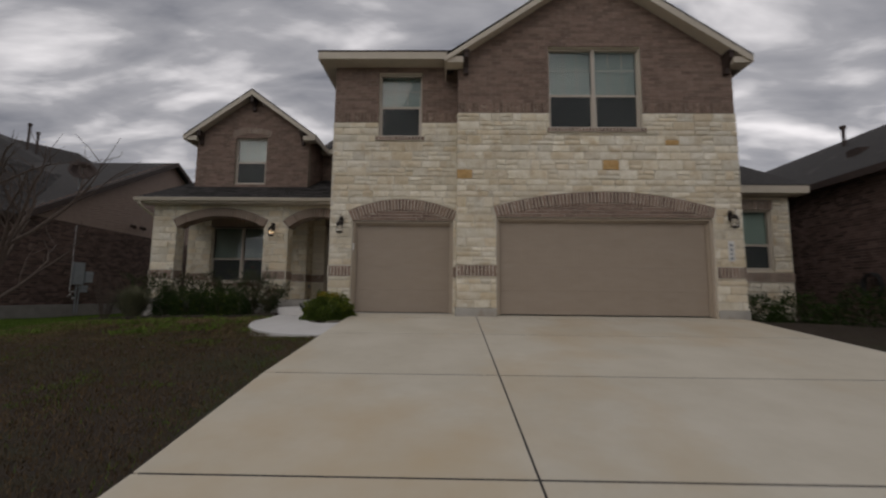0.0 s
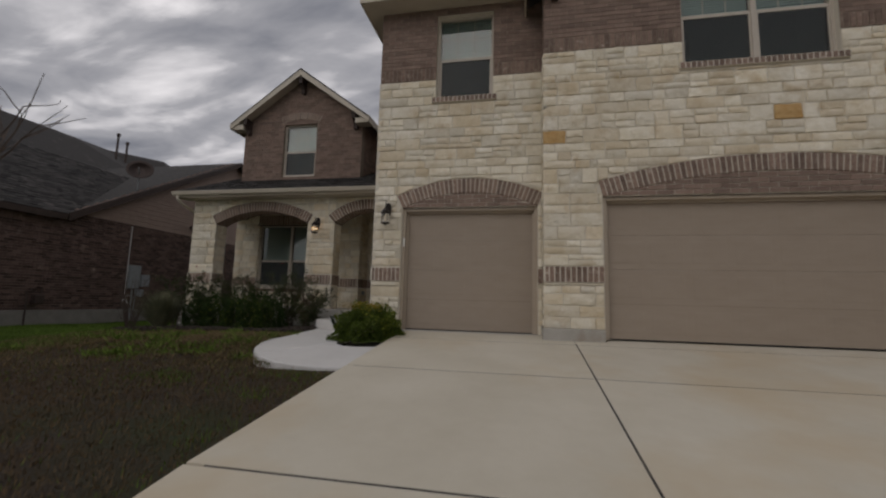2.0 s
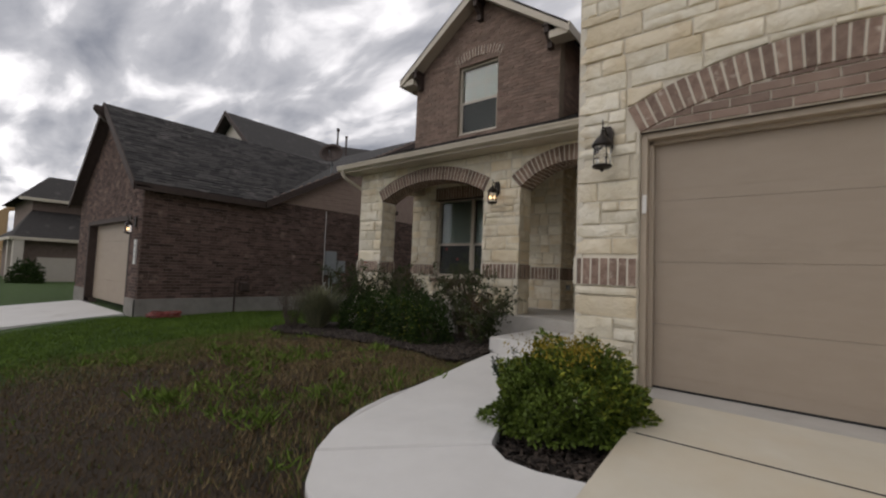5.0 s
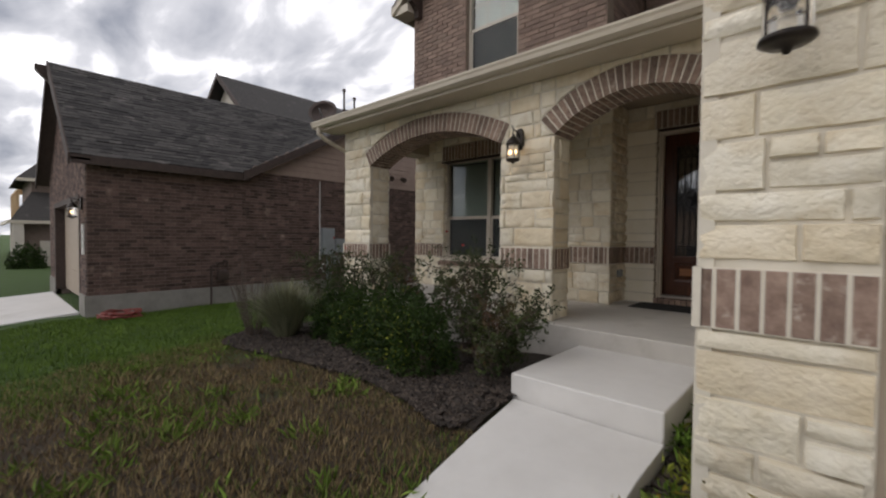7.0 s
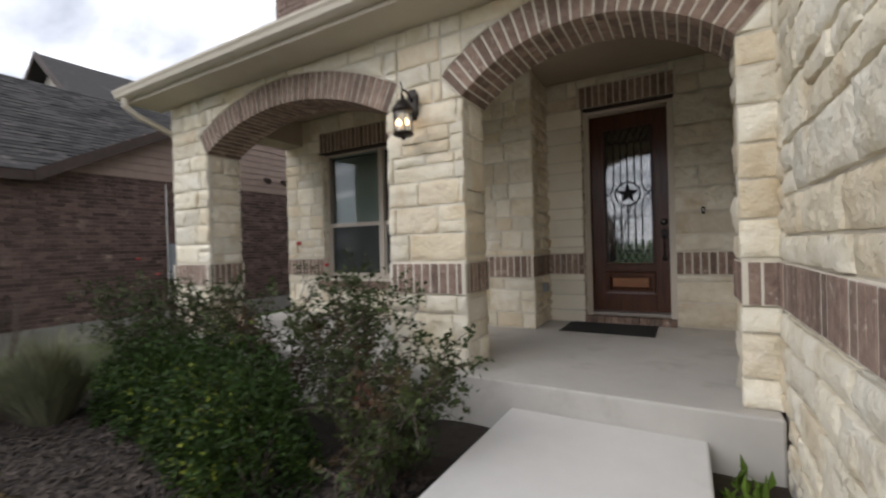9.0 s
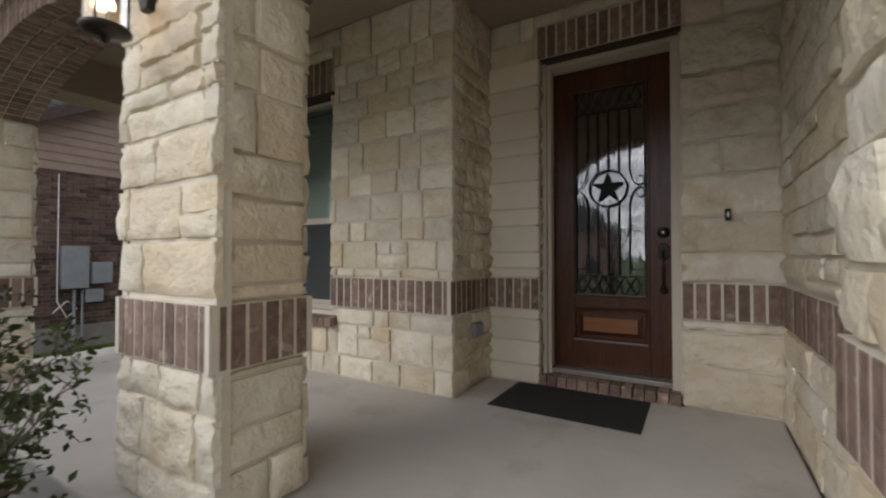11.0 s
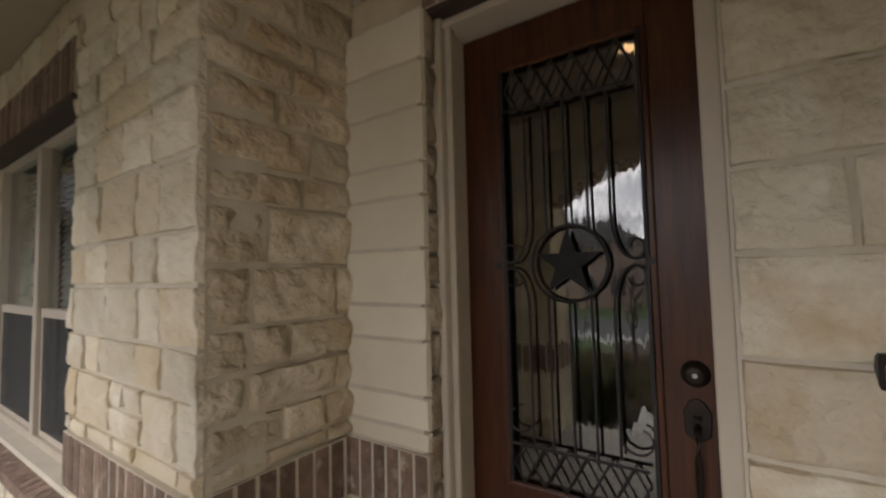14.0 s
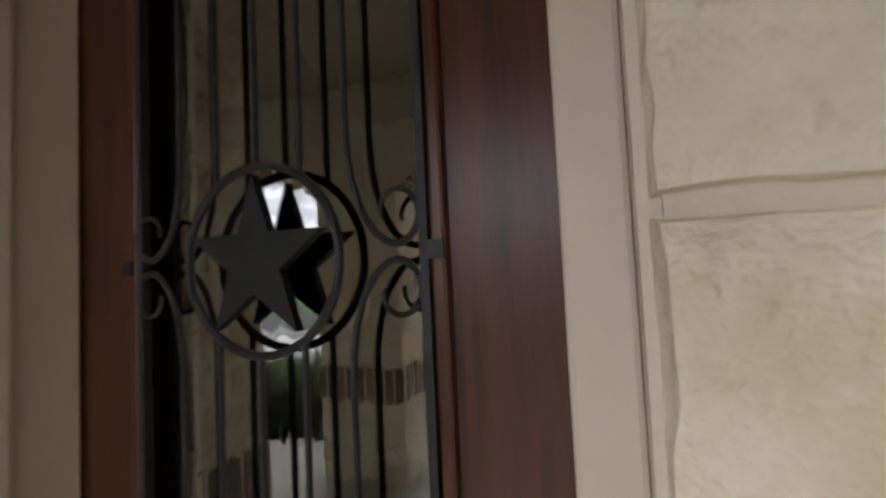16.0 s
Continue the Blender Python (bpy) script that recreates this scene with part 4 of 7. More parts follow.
wall9 = backing("wall_13", front(15.2), -3.9, -1.95, 5.2, 7.7, (), None, 0.2, BRICK_MORTAR, "set-back brown brick upper wall")
lay_bricks(wall9, front(15.2), -3.9, -1.96, 5.6, 7.7, 105)
wall10 = backing("wall_14", west(-8.05), 14.3, 22, 1.5, 5.4, (), None, 0.2, BRICK_MORTAR, "plain west side wall of the house")


def gable_trim(xc, half, z_eave, slope, y_face, over, tag):
    """Rake boards, soffits and returns of a front gable."""
    ob = thing("gable_trim", "cream painted rake boards of the " + tag, "trim", kind="structure", at=(xc, y_face, z_eave))
    hw = half + over
    z0 = -slope * over
    for s in (-1, 1):
        poly = [(0, slope * half + 0.02), (s * hw, z0 + 0.02), (s * hw, z0 - 0.16), (0, slope * half - 0.2)]
        part("rake_board", Build().prism(poly, -0.33, -0.295), FASCIA, ob, bevel=0.004)
        poly = [(0, slope * half - 0.1), (s * hw, z0 - 0.1), (s * hw, z0 - 0.13), (0, slope * half - 0.13)]
        part("rake_soffit", Build().prism(poly, -0.295, 0.02), FASCIA, ob)
        a, c = sorted((s * (half - 0.12), s * hw))
        part("return_box", Build().box(a, c, -0.29, 0.04, z0 - 0.17, z0 - 0.02), FASCIA, ob, bevel=0.006)
        part("eave_board", Build().box(*sorted((s * hw, s * (hw + 0.03))), -0.33, 2.5, z0 - 0.16, z0 + 0.03), FASCIA, ob)
    return ob


def bracket(x, y, z, k=1.0):
    ob = thing("gable_bracket", "dark stained timber bracket under the gable eave", "bracket", group="gable brackets", at=(x, y, z))
    part("post", Build().box(-0.055, 0.055, -0.1, 0.02, -0.5 * k, 0.0), BRACKET, ob, bevel=0.006)
    part("arm", Build().prism([(-0.28, 0.0), (-0.28, -0.13), (-0.2, -0.15), (-0.1, -0.34 * k), (-0.1, 0.0)], -0.05, 0.05, "x"), BRACKET, ob, bevel=0.006)
    part("cap", Build().box(-0.075, 0.075, -0.3, 0.02, 0.0, 0.05), BRACKET, ob, bevel=0.006)
    return ob


gable_trim(4.28, 3.2, 8.11, 0.675, 9.22, 0.28, "large garage gable")
gable_trim(gc, 1.93, 7.925, 0.73, 13.65, 0.28, "small porch gable")
for x, y, z in ((1.27, 9.2, 8.0), (7.33, 9.2, 8.0), (-7.6, 13.63, 7.83), (-4.1, 13.63, 7.83), (gc, 13.63, 9.03)):
    bracket(x, y, z, 0.75 if y > 13 else 0.85)

# eave of the single garage
eave = thing("garage_eave", "cream fascia and soffit over the single garage", "eave", kind="structure", at=(-0.6, 9.4, 8.09))
part("fascia", Build().box(-1.68, 1.45, -0.03, 0.0, 0.0, 0.185), FASCIA, eave, bevel=0.004)
part("fascia", Build().box(-1.71, -1.68, -0.03, 6.0, 0.0, 0.185), FASCIA, eave, bevel=0.004)
part("soffit", Build().box(-1.68, 1.7, 0.0, 0.42, 0.02, 0.05), FASCIA, eave)
part("soffit", Build().box(-1.68, -1.37, 0.42, 6.0, 0.02, 0.05), FASCIA, eave)
part("drip_edge", Build().box(-1.72, 1.45, -0.045, 0.02, 0.185, 0.2), BRACKET, eave)
eave2 = thing("upper_eave", "cream fascia over the set-back upper wall", "eave", kind="structure", at=(-2.9, 14.9, 7.7))
part("fascia", Build().box(-1.0, 0.95, 0.0, 0.03, -0.08, 0.1), FASCIA, eave2)
part("soffit", Build().box(-1.0, 0.95, 0.03, 0.32, -0.06, -0.03), FASCIA, eave2)


# ---- roofs ----
def shingle_roof(ob, c00, c10, c01, c11, seed, tab=0.24, row=0.145, name="shingles", cap_len=None):
    """Overlapping shingle tabs on the sloping quad c00-c10 (eave) to c01-c11 (ridge)."""
    rng = random.Random(seed)
    A, B, C, D = (Vector(p) for p in (c00, c10, c01, c11))
    nrm = (B - A).cross(C - A).normalized()
    if nrm.z < 0:
        nrm = -nrm
    n = max(2, int((C - A).length / row))
    b = Build()
    b.add([A - nrm * 0.01, B - nrm * 0.01, D - nrm * 0.01, C - nrm * 0.01], [(0, 1, 2, 3)])
    for j in range(n):
        t0, t1 = j / n, min((j + 1.15) / n, 1)
        e0, e1 = A.lerp(C, t0), B.lerp(D, t0)
        f0, f1 = A.lerp(C, t1), B.lerp(D, t1)
        L = (e1 - e0).length
        m = max(1, int(L / tab))
        off = rng.random() / m
        s = -off
        while s < 1:
            w = rng.uniform(0.6, 1.3) / m
            a, c = max(s, 0), min(s + w, 1)
            s += w
            if c - a < 0.1 / m:
                continue
            th = rng.choice((0.008, 0.014, 0.02))
            p = [e0.lerp(e1, a), e0.lerp(e1, c - 0.004 / max(L, 0.1)), f0.lerp(f1, c - 0.004 / max(L, 0.1)), f0.lerp(f1, a)]
            b.add([p[0] + nrm * th, p[1] + nrm * th, p[2] + nrm * 0.002, p[3] + nrm * 0.002, p[0], p[1]], [(0, 1, 2, 3), (4, 5, 1, 0)])
    q = part(name, b, SHINGLE, ob, fix=False)
    q["kind"] = "stuff"
    return q


roof = thing("porch_roof", "dark shingled lean-to roof over the porch", "roof", kind="structure")
part("deck", Build().prism([(11.86, 5.1), (11.86, 5.19), (13.7, 5.98), (13.7, 5.36), (12.35, 5.36)], -8.3, -1.97, "x"), FASCIA, roof)
shingle_roof(roof, (-8.33, 11.8, 5.205), (-1.97, 11.8, 5.205), (-8.33, 13.68, 6.02), (-1.97, 13.68, 6.02), 1)
shingle_roof(roof, (-8.33, 13.68, 6.02), (-7.73, 13.68, 6.02), (-8.33, 18.0, 7.9), (-7.73, 18.0, 7.9), 9)
shingle_roof(roof, (-3.87, 13.68, 6.02), (-1.97, 13.68, 6.02), (-3.87, 15.2, 6.68), (-1.97, 15.2, 6.68), 10)
roof2 = thing("house_roof", "dark shingled gable and hip roofs of the house", "roof", kind="structure")
b = Build()
# double garage gable roof
ez, rz = 8.11 - 0.675 * 0.28 + 0.03, 8.11 + 0.675 * 3.2 + 0.03
b.prism([(4.3, rz), (0.82, ez), (0.82, ez - 0.05), (4.3, rz - 0.05)], 8.89, 19, "y")
b.prism([(4.3, rz), (7.78, ez), (7.78, ez - 0.05), (4.3, rz - 0.05)], 8.89, 19, "y")
part("gable_roof", b, SHINGLE, roof2)
b = Build()
ez, rz = 7.925 - 0.73 * 0.28 + 0.03, 7.925 + 0.73 * 1.93 + 0.03
b.prism([(gc, rz), (gc - 2.21, ez), (gc - 2.21, ez - 0.05), (gc, rz - 0.05)], 13.32, 19, "y")
b.prism([(gc, rz), (gc + 2.21, ez), (gc + 2.21, ez - 0.05), (gc, rz - 0.05)], 13.32, 19, "y")
part("gable_roof", b, SHINGLE, roof2)
part("hip_roof", Build().add([(-2.34, 9.35, 8.3), (1.5, 9.35, 8.3), (1.5, 15, 11.3), (0.6, 15, 11.3), (-2.34, 18, 8.3)], [(0, 1, 2, 3), (0, 3, 4)]), SHINGLE, roof2)
part("upper_roof", Build().add([(-3.95, 14.86, 7.8), (-1.6, 14.86, 7.8), (-1.6, 18.5, 9.9), (-3.95, 18.5, 9.9)], [(0, 1, 2, 3)]), SHINGLE, roof2)

# east wing
P9 = front(11.0)
W5 = (8.5, 9.5, 3.14, 4.77)
wing = backing("wall_15", P9, 7.5, 9.97, 1.7, 5.12, [Hole(*W5)], None, 0.24, MORTAR, "limestone wing wall with a single window")
lay_stones(wing, P9, 7.5, 9.97, 2.0, 5.1, 111, [Hole(*W5), Hole(7, 11, BAND0, BAND1), Hole(W5[0] - 0.03, W5[1] + 0.03, 4.77, 5.04)])
lay_soldiers(wing, P9, 7.5, W5[0], BAND0, BAND1, 112, d=0.036)
lay_soldiers(wing, P9, W5[0], 9.99, BAND0, BAND1, 113, [Hole(W5[0], W5[1], 3.14, 5)], d=0.036)
lay_soldiers(wing, P9, W5[0] - 0.03, W5[1] + 0.03, 4.77, 5.04, 114, d=0.03)
wing_e = backing("wall_16", east(9.97), 11.02, 20, 1.7, 5.12, (), None, 0.2, BRICK_MORTAR, "plain side wall of the east wing")
wr = thing("wing_roof", "dark shingled roof and cream eave of the wing", "roof", kind="structure")
part("fascia", Build().box(7.5, 10.22, 10.58, 10.62, 5.14, 5.34), FASCIA, wr, bevel=0.004)
part("soffit", Build().box(7.5, 10.22, 10.62, 11.0, 5.13, 5.16), FASCIA, wr)
part("slope", Build().add([(7.5, 10.56, 5.34), (10.26, 10.56, 5.35), (9.2, 13, 6.9), (7.5, 13, 6.9), (10.26, 20, 5.35), (9.2, 18, 6.9)], [(0, 1, 2, 3), (1, 4, 5, 2)]), SHINGLE, wr)

for x, y, z0, z1, par in ((1.10, 9.235, 1.98, STONE_TOP, wall1), (-1.974, 9.808, 1.7, STONE_TOP, wall2), (-8.05, 12.25, 2.24, 5.06, wall4)):
    part("corner_mortar", Build().box(x - 0.012, x + 0.05, y - 0.008, y + 0.05, z0, z1), MORTAR, par)
for x, s in ((-7.35, 1), (-4.67, -1), (-3.95, 1), (-2.16, -1)):
    part("corner_mortar", Build().box(*sorted((x - s * 0.04, x + s * 0.006)), 12.242, 12.3, 2.24, 4.39), MORTAR, wall4)
part("corner_mortar", Build().box(-4.0, -3.963, 14.007, 14.06, 2.24, ZC), MORTAR, wall5)
# unseen rear wall and top cover, added to block skylight inside the house
tagged(part("wall_18", Build().box(-8.05, 9.97, 20.0, 20.2, 1.0, 8.2), BRICK_MORTAR), "unseen plain rear wall, added to keep skylight out", "wall", kind="structure")
tagged(part("wall_19", Build().box(-8.0, 9.9, 15.5, 19.9, 8.1, 8.16).box(-1.9, 7.4, 10.2, 15.5, 8.1, 8.16), DARK_ROOM), "unseen cover over the upper storey, added to keep skylight out", "floor", kind="structure")


# ---- windows ----
def window(n, x0, x1, y, z0, z1, lights, label, blinds=True, grid=False, mid=0.42):
    """A vinyl single-hung window in a wall facing the street: frame, sashes, panes, screens, blinds."""
    ob = thing("window_%d" % n, label, "window", kind="structure", at=((x0 + x1) / 2, y, z0))
    w, h = x1 - x0, z1 - z0
    f = 0.045
    b = Build()
    b.box(-w / 2, -w / 2 + f, -0.03, 0.05, 0, h).box(w / 2 - f, w / 2, -0.03, 0.05, 0, h)
    b.box(-w / 2 + f, w / 2 - f, -0.03, 0.05, 0, f).box(-w / 2 + f, w / 2 - f, -0.03, 0.05, h - f, h)
    part("window_frame", b, VINYL, ob, bevel=0.004)
    lw = w / lights
    for k in range(1, lights):
        u = -w / 2 + k * lw
        part("mullion", Build().box(u - 0.04, u + 0.04, -0.035, 0.05, f, h - f), VINYL, ob, bevel=0.004)
    for k in range(lights):
        a = -w / 2 + k * lw + (f if k == 0 else 0.04)
        c = -w / 2 + (k + 1) * lw - (f if k == lights - 1 else 0.04)
        m = h * mid
        part("sash_rail", Build().box(a, c, -0.012, 0.03, m - 0.028, m + 0.028), VINYL, ob, bevel=0.003)
        lo = Build().box(a, a + 0.03, -0.008, 0.028, f, m - 0.028).box(c - 0.03, c, -0.008, 0.028, f, m - 0.028).box(a + 0.03, c - 0.03, -0.008, 0.028, f, f + 0.035)
        part("lower_sash", lo, VINYL, ob, bevel=0.003)
        for nm, q0, q1, d in (("pane", f, m - 0.03, 0.012), ("pane", m + 0.03, h - f, 0.018)):
            p = part(nm, Build().box(a, c, d, d + 0.004, q0, q1), GLASS, ob)
            p.visible_shadow = False
        part("insect_screen", Build().box(a + 0.03, c - 0.03, -0.006, -0.003, f + 0.035, m - 0.03), SCREEN_MESH, ob, "dark grey insect screen")
        if grid:
            for t in (1 / 3, 2 / 3):
                u = a + (c - a) * t
                part("muntin", Build().box(u - 0.008, u + 0.008, 0.02, 0.024, m + 0.03, h - f), VINYL, ob)
            part("muntin", Build().box(a, c, 0.02, 0.024, h * 0.74 - 0.008, h * 0.74 + 0.008), VINYL, ob)
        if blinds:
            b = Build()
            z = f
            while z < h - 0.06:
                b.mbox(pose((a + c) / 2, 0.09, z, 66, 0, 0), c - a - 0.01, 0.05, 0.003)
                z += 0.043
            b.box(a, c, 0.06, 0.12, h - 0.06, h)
            part("blind", b, BLIND, ob, "white slatted blind, closed, coloured grey-green for the glass tint", fix=False)
    # dark shell, its shade painted in by the material
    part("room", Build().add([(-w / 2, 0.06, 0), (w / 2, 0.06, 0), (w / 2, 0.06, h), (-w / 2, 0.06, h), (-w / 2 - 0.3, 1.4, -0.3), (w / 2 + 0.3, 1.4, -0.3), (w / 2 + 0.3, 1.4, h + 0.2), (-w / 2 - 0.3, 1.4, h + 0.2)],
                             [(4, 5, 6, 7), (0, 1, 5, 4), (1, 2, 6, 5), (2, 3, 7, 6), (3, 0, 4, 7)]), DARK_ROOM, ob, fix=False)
    return ob


SCREEN_MESH = bpy.data.materials.new("fine_screen_mesh")
SCREEN_MESH.use_nodes = True
_t = SCREEN_MESH.node_tree
_p = _t.nodes["Principled BSDF"]
_p.inputs["Base Color"].default_value = (0.045, 0.047, 0.05, 1)
_p.inputs["Roughness"].default_value = 0.8
_p.inputs["Alpha"].default_value = 0.45

window(1, W1[0], W1[1], 9.94, W1[2], W1[3], 1, "almond single-hung window with white blinds over the garage", grid=True, mid=0.48)
window(2, W2[0], W2[1], 9.36, W2[2], W2[3], 2, "almond double window with white blinds in the gable", grid=True)
window(3, W3[0], W3[1], 13.76, W3[2], W3[3], 1, "almond single-hung window in the porch gable", grid=True, mid=0.48)
window(4, W4[0], W4[1], 14.13, W4[2], W4[3], 2, "almond double window with blinds on the porch wall")
window(5, W5[0], W5[1], 11.1, W5[2], W5[3], 1, "almond single-hung window in the wing wall")


# ---- garage doors ----
def garage_door(x0, x1, y, z0, z1, cols, label):
    ob = thing("garage_door", label, "garage door", group="garage doors", at=((x0 + x1) / 2, y, z0))
    w, h = x1 - x0, z1 - z0
    t = 0.055
    for s in (-1, 1):
        part("jamb", Build().box(*sorted((s * w / 2, s * (w / 2 - t))), -0.02, 0.16, 0, h), TRIM, ob, bevel=0.006)
        part("stop_moulding", Build().box(*sorted((s * (w / 2 - t), s * (w / 2 - t - 0.035))), 0.06, 0.1, 0, h - t), TRIM, ob, bevel=0.004)
    part("head", Build().box(-w / 2 + t, w / 2 - t, -0.02, 0.16, h - t, h), TRIM, ob, bevel=0.006)
    # near-black strip standing in for the shadow line under the brick
    part("drip_cap", Build().box(-w / 2, w / 2, -0.05, 0.02, h - 0.004, h + 0.012), BRACKET, ob)
    part("stop_moulding", Build().box(-w / 2 + t, w / 2 - t, 0.06, 0.1, h - t - 0.035, h - t), TRIM, ob, bevel=0.004)
    dw, dh = w - 2 * t, h - t
    for i in range(4):
        q0, q1 = 0.014 + i * (dh - 0.014) / 4, 0.014 + (i + 1) * (dh - 0.014) / 4 - 0.0025
        b = Build().box(-dw / 2, dw / 2, 0.11, 0.15, q0, q1)
        for k in range(cols):
            a, c = -dw / 2 + (k + 0.09) * dw / cols, -dw / 2 + (k + 0.91) * dw / cols
            e0, e1 = q0 + 0.09, q1 - 0.09
            g = 0.02
            v = [(a, 0.11, e0), (c, 0.11, e0), (c, 0.11, e1), (a, 0.11, e1), (a + g, 0.1085, e0 + g), (c - g, 0.1085, e0 + g), (c - g, 0.1085, e1 - g), (a + g, 0.1085, e1 - g)]
            b.add(v, [(4, 5, 6, 7), (0, 1, 5, 4), (1, 2, 6, 5), (2, 3, 7, 6), (3, 0, 4, 7)])
        part("section", b, GARAGE_PAINT, ob, fix=False)
    # added dark panel that stops light leaking through the section gaps
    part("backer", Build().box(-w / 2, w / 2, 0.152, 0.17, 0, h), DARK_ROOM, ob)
    part("bottom_seal", Build().box(-dw / 2, dw / 2, 0.105, 0.15, 0.0, 0.016), RUBBER, ob)
    return ob


gd = garage_door(1.98, 6.86, 9.30, 1.98, 4.19, 8, "wide closed taupe sectional garage door")
gd2 = garage_door(-1.44, 1.0, 9.88, 1.98, 4.19, 4, "narrow closed taupe sectional garage door")
part("door_sensor", Build().box(-1.2, -1.165, -0.04, -0.02, 1.5, 1.66), PLATE, gd2, "small white plastic sensor", bevel=0.004)
tagged(part("floor_garage", Build().box(-1.42, 1.09, 9.63, 14, 1.8, 1.977).box(1.9, 7.4, 9.63, 14, 1.8, 1.977), PORCH_CONC), "garage floor slab behind the doors", "floor", kind="structure")


# ---- front door ----
XL, XR, YD, ZB, ZT = -3.505, -2.59, 14.905, 2.365, 4.80
XM = (XL + XR) / 2
door_frame = thing("door_frame", "taupe painted front door frame", "door frame", kind="structure", at=(XM, 14.72, 2.24))


def rel(x0, x1, y0, y1, z0, z1, o):
    return Build().box(x0 - o[0], x1 - o[0], y0 - o[1], y1 - o[1], z0 - o[2], z1 - o[2])


fo = (XM, 14.72, 2.24)
part("jamb", rel(-3.515, -3.482, 14.8, 14.9, 2.25, 4.8, fo), DOOR_TRIM, door_frame, bevel=0.003)
part("jamb", rel(-2.604, -2.56, 14.8, 14.9, 2.25, 4.8, fo), DOOR_TRIM, door_frame, bevel=0.003)
part("brick_mould", rel(-3.53, -3.497, 14.735, 14.8, 2.25, 4.86, fo), DOOR_TRIM, door_frame, bevel=0.007)
part("inner_mould", rel(-3.497, -3.468, 14.77, 14.8, 2.25, 4.81, fo), DOOR_TRIM, door_frame, bevel=0.006)
part("brick_mould", rel(-2.602, -2.546, 14.755, 14.8, 2.25, 4.86, fo), DOOR_TRIM, door_frame, bevel=0.006)
part("mortar_fill", rel(-2.546, -2.53, 14.722, 14.99, 2.25, 4.86, fo), MORTAR, door_frame)
part("mortar_fill", rel(-3.61, -3.53, 14.745, 14.99, 2.25, 4.86, fo), MORTAR, door_frame)
part("head", rel(-3.497, -2.602, 14.752, 14.99, 4.805, 4.838, fo), DOOR_TRIM, door_frame, bevel=0.004)
part("sill", rel(XL, XR, 14.78, 15.0, 2.325, 2.36, fo), shade("worn_aluminium_sill", (0.3, 0.28, 0.25), (0.4, 0.37, 0.33), 20, 0.45, 0.1, 90, 0.001, metal=0.6), door_frame, "worn metal sill", bevel=0.004)
for i in range(13):
    u = -3.55 + i * 0.078
    part("brick", rel(u, u + 0.07, 14.66, 14.79, 2.24, 2.322, fo), BRICK, door_frame, bevel=0.003)

door = thing("front_door", "dark mahogany front door with star grille over glass, closed", "door", at=(XM, YD, ZB))
do = (XM, YD, ZB)
GL, GR, GB, GT = -3.33, -2.755, 2.94, 4.63
part("stile", rel(XL, GL, YD, YD + 0.045, ZB, ZT, do), WOOD, door, bevel=0.003)
part("stile", rel(GR, XR, YD, YD + 0.045, ZB, ZT, do), WOOD, door, bevel=0.003)
part("top_rail", rel(GL, GR, YD, YD + 0.045, GT, ZT, do), WOOD, door, bevel=0.003)
part("lock_rail", rel(GL, GR, YD, YD + 0.045, 2.86, GB, do), WOOD, door, bevel=0.003)
part("bottom_rail", rel(GL, GR, YD, YD + 0.045, ZB, 2.58, do), WOOD, door, bevel=0.003)
b = Build()
pa = [(GL - XM, 2.58 - ZB), (GR - XM, 2.58 - ZB), (GR - XM, 2.86 - ZB), (GL - XM, 2.86 - ZB)]


def inset(q, g):
    return [(q[0][0] + g, q[0][1] + g), (q[1][0] - g, q[1][1] + g), (q[2][0] - g, q[2][1] - g), (q[3][0] + g, q[3][1] - g)]


rings = [(0.0, 0.0), (0.004, -0.016), (0.022, -0.012), (0.03, 0.014), (0.05, 0.014), (0.085, -0.004)]
for g, d in rings:
    b.v += [(u, d, z) for u, z in inset(pa, g)]
for k in range(len(rings) - 1):
    b.f += [(k * 4 + i, k * 4 + (i + 1) % 4, k * 4 + 4 + (i + 1) % 4, k * 4 + 4 + i) for i in range(4)]
part("panel_moulding", b, WOOD, door, fix=False)
q = inset(pa, 0.085)
part("raised_panel", Build().add([(u, -0.004, z) for u, z in q], [(0, 1, 2, 3)]), WOOD_LIGHT, door, "worn lighter raised panel", fix=False)
for a0, a1, c0, c1 in ((GL - 0.004, GL + 0.018, GB, GT), (GR - 0.018, GR + 0.004, GB, GT), (GL + 0.018, GR - 0.018, GB, GB + 0.02), (GL + 0.018, GR - 0.018, GT - 0.02, GT)):
    part("glazing_bead", rel(a0, a1, YD - 0.014, YD + 0.01, c0, c1, do), WOOD, door, bevel=0.006)
pane = part("pane", rel(GL, GR, YD + 0.02, YD + 0.026, GB, GT, do), DOOR_GLASS, door, "dark rippled glass")
pane.visible_shadow = False
# wrought-iron grille, in front of the glass
gy = -0.012
cx, cz = -3.05 - XM, 3.808 - ZB
grille = part("grille", Build().box(GL + 0.02 - XM, GL + 0.032 - XM, gy - 0.004, gy + 0.012, GB + 0.02 - ZB, GT - 0.02 - ZB)
              .box(GR - 0.032 - XM, GR - 0.02 - XM, gy - 0.004, gy + 0.012, GB + 0.02 - ZB, GT - 0.02 - ZB), IRON, door, "black wrought-iron grille")
b0, t0 = GB + 0.17 - ZB, GT - 0.19 - ZB
for u in (-0.08, 0.0, 0.08):
    r = math.sqrt(0.142 ** 2 - u * u)
    part("bar", Build().tube([(cx + u, gy, b0), (cx + u, gy, cz - r)], 0.0055, 6), IRON, grille)
    part("bar", Build().tube([(cx + u, gy, cz + r), (cx + u, gy, t0)], 0.0055, 6), IRON, grille)
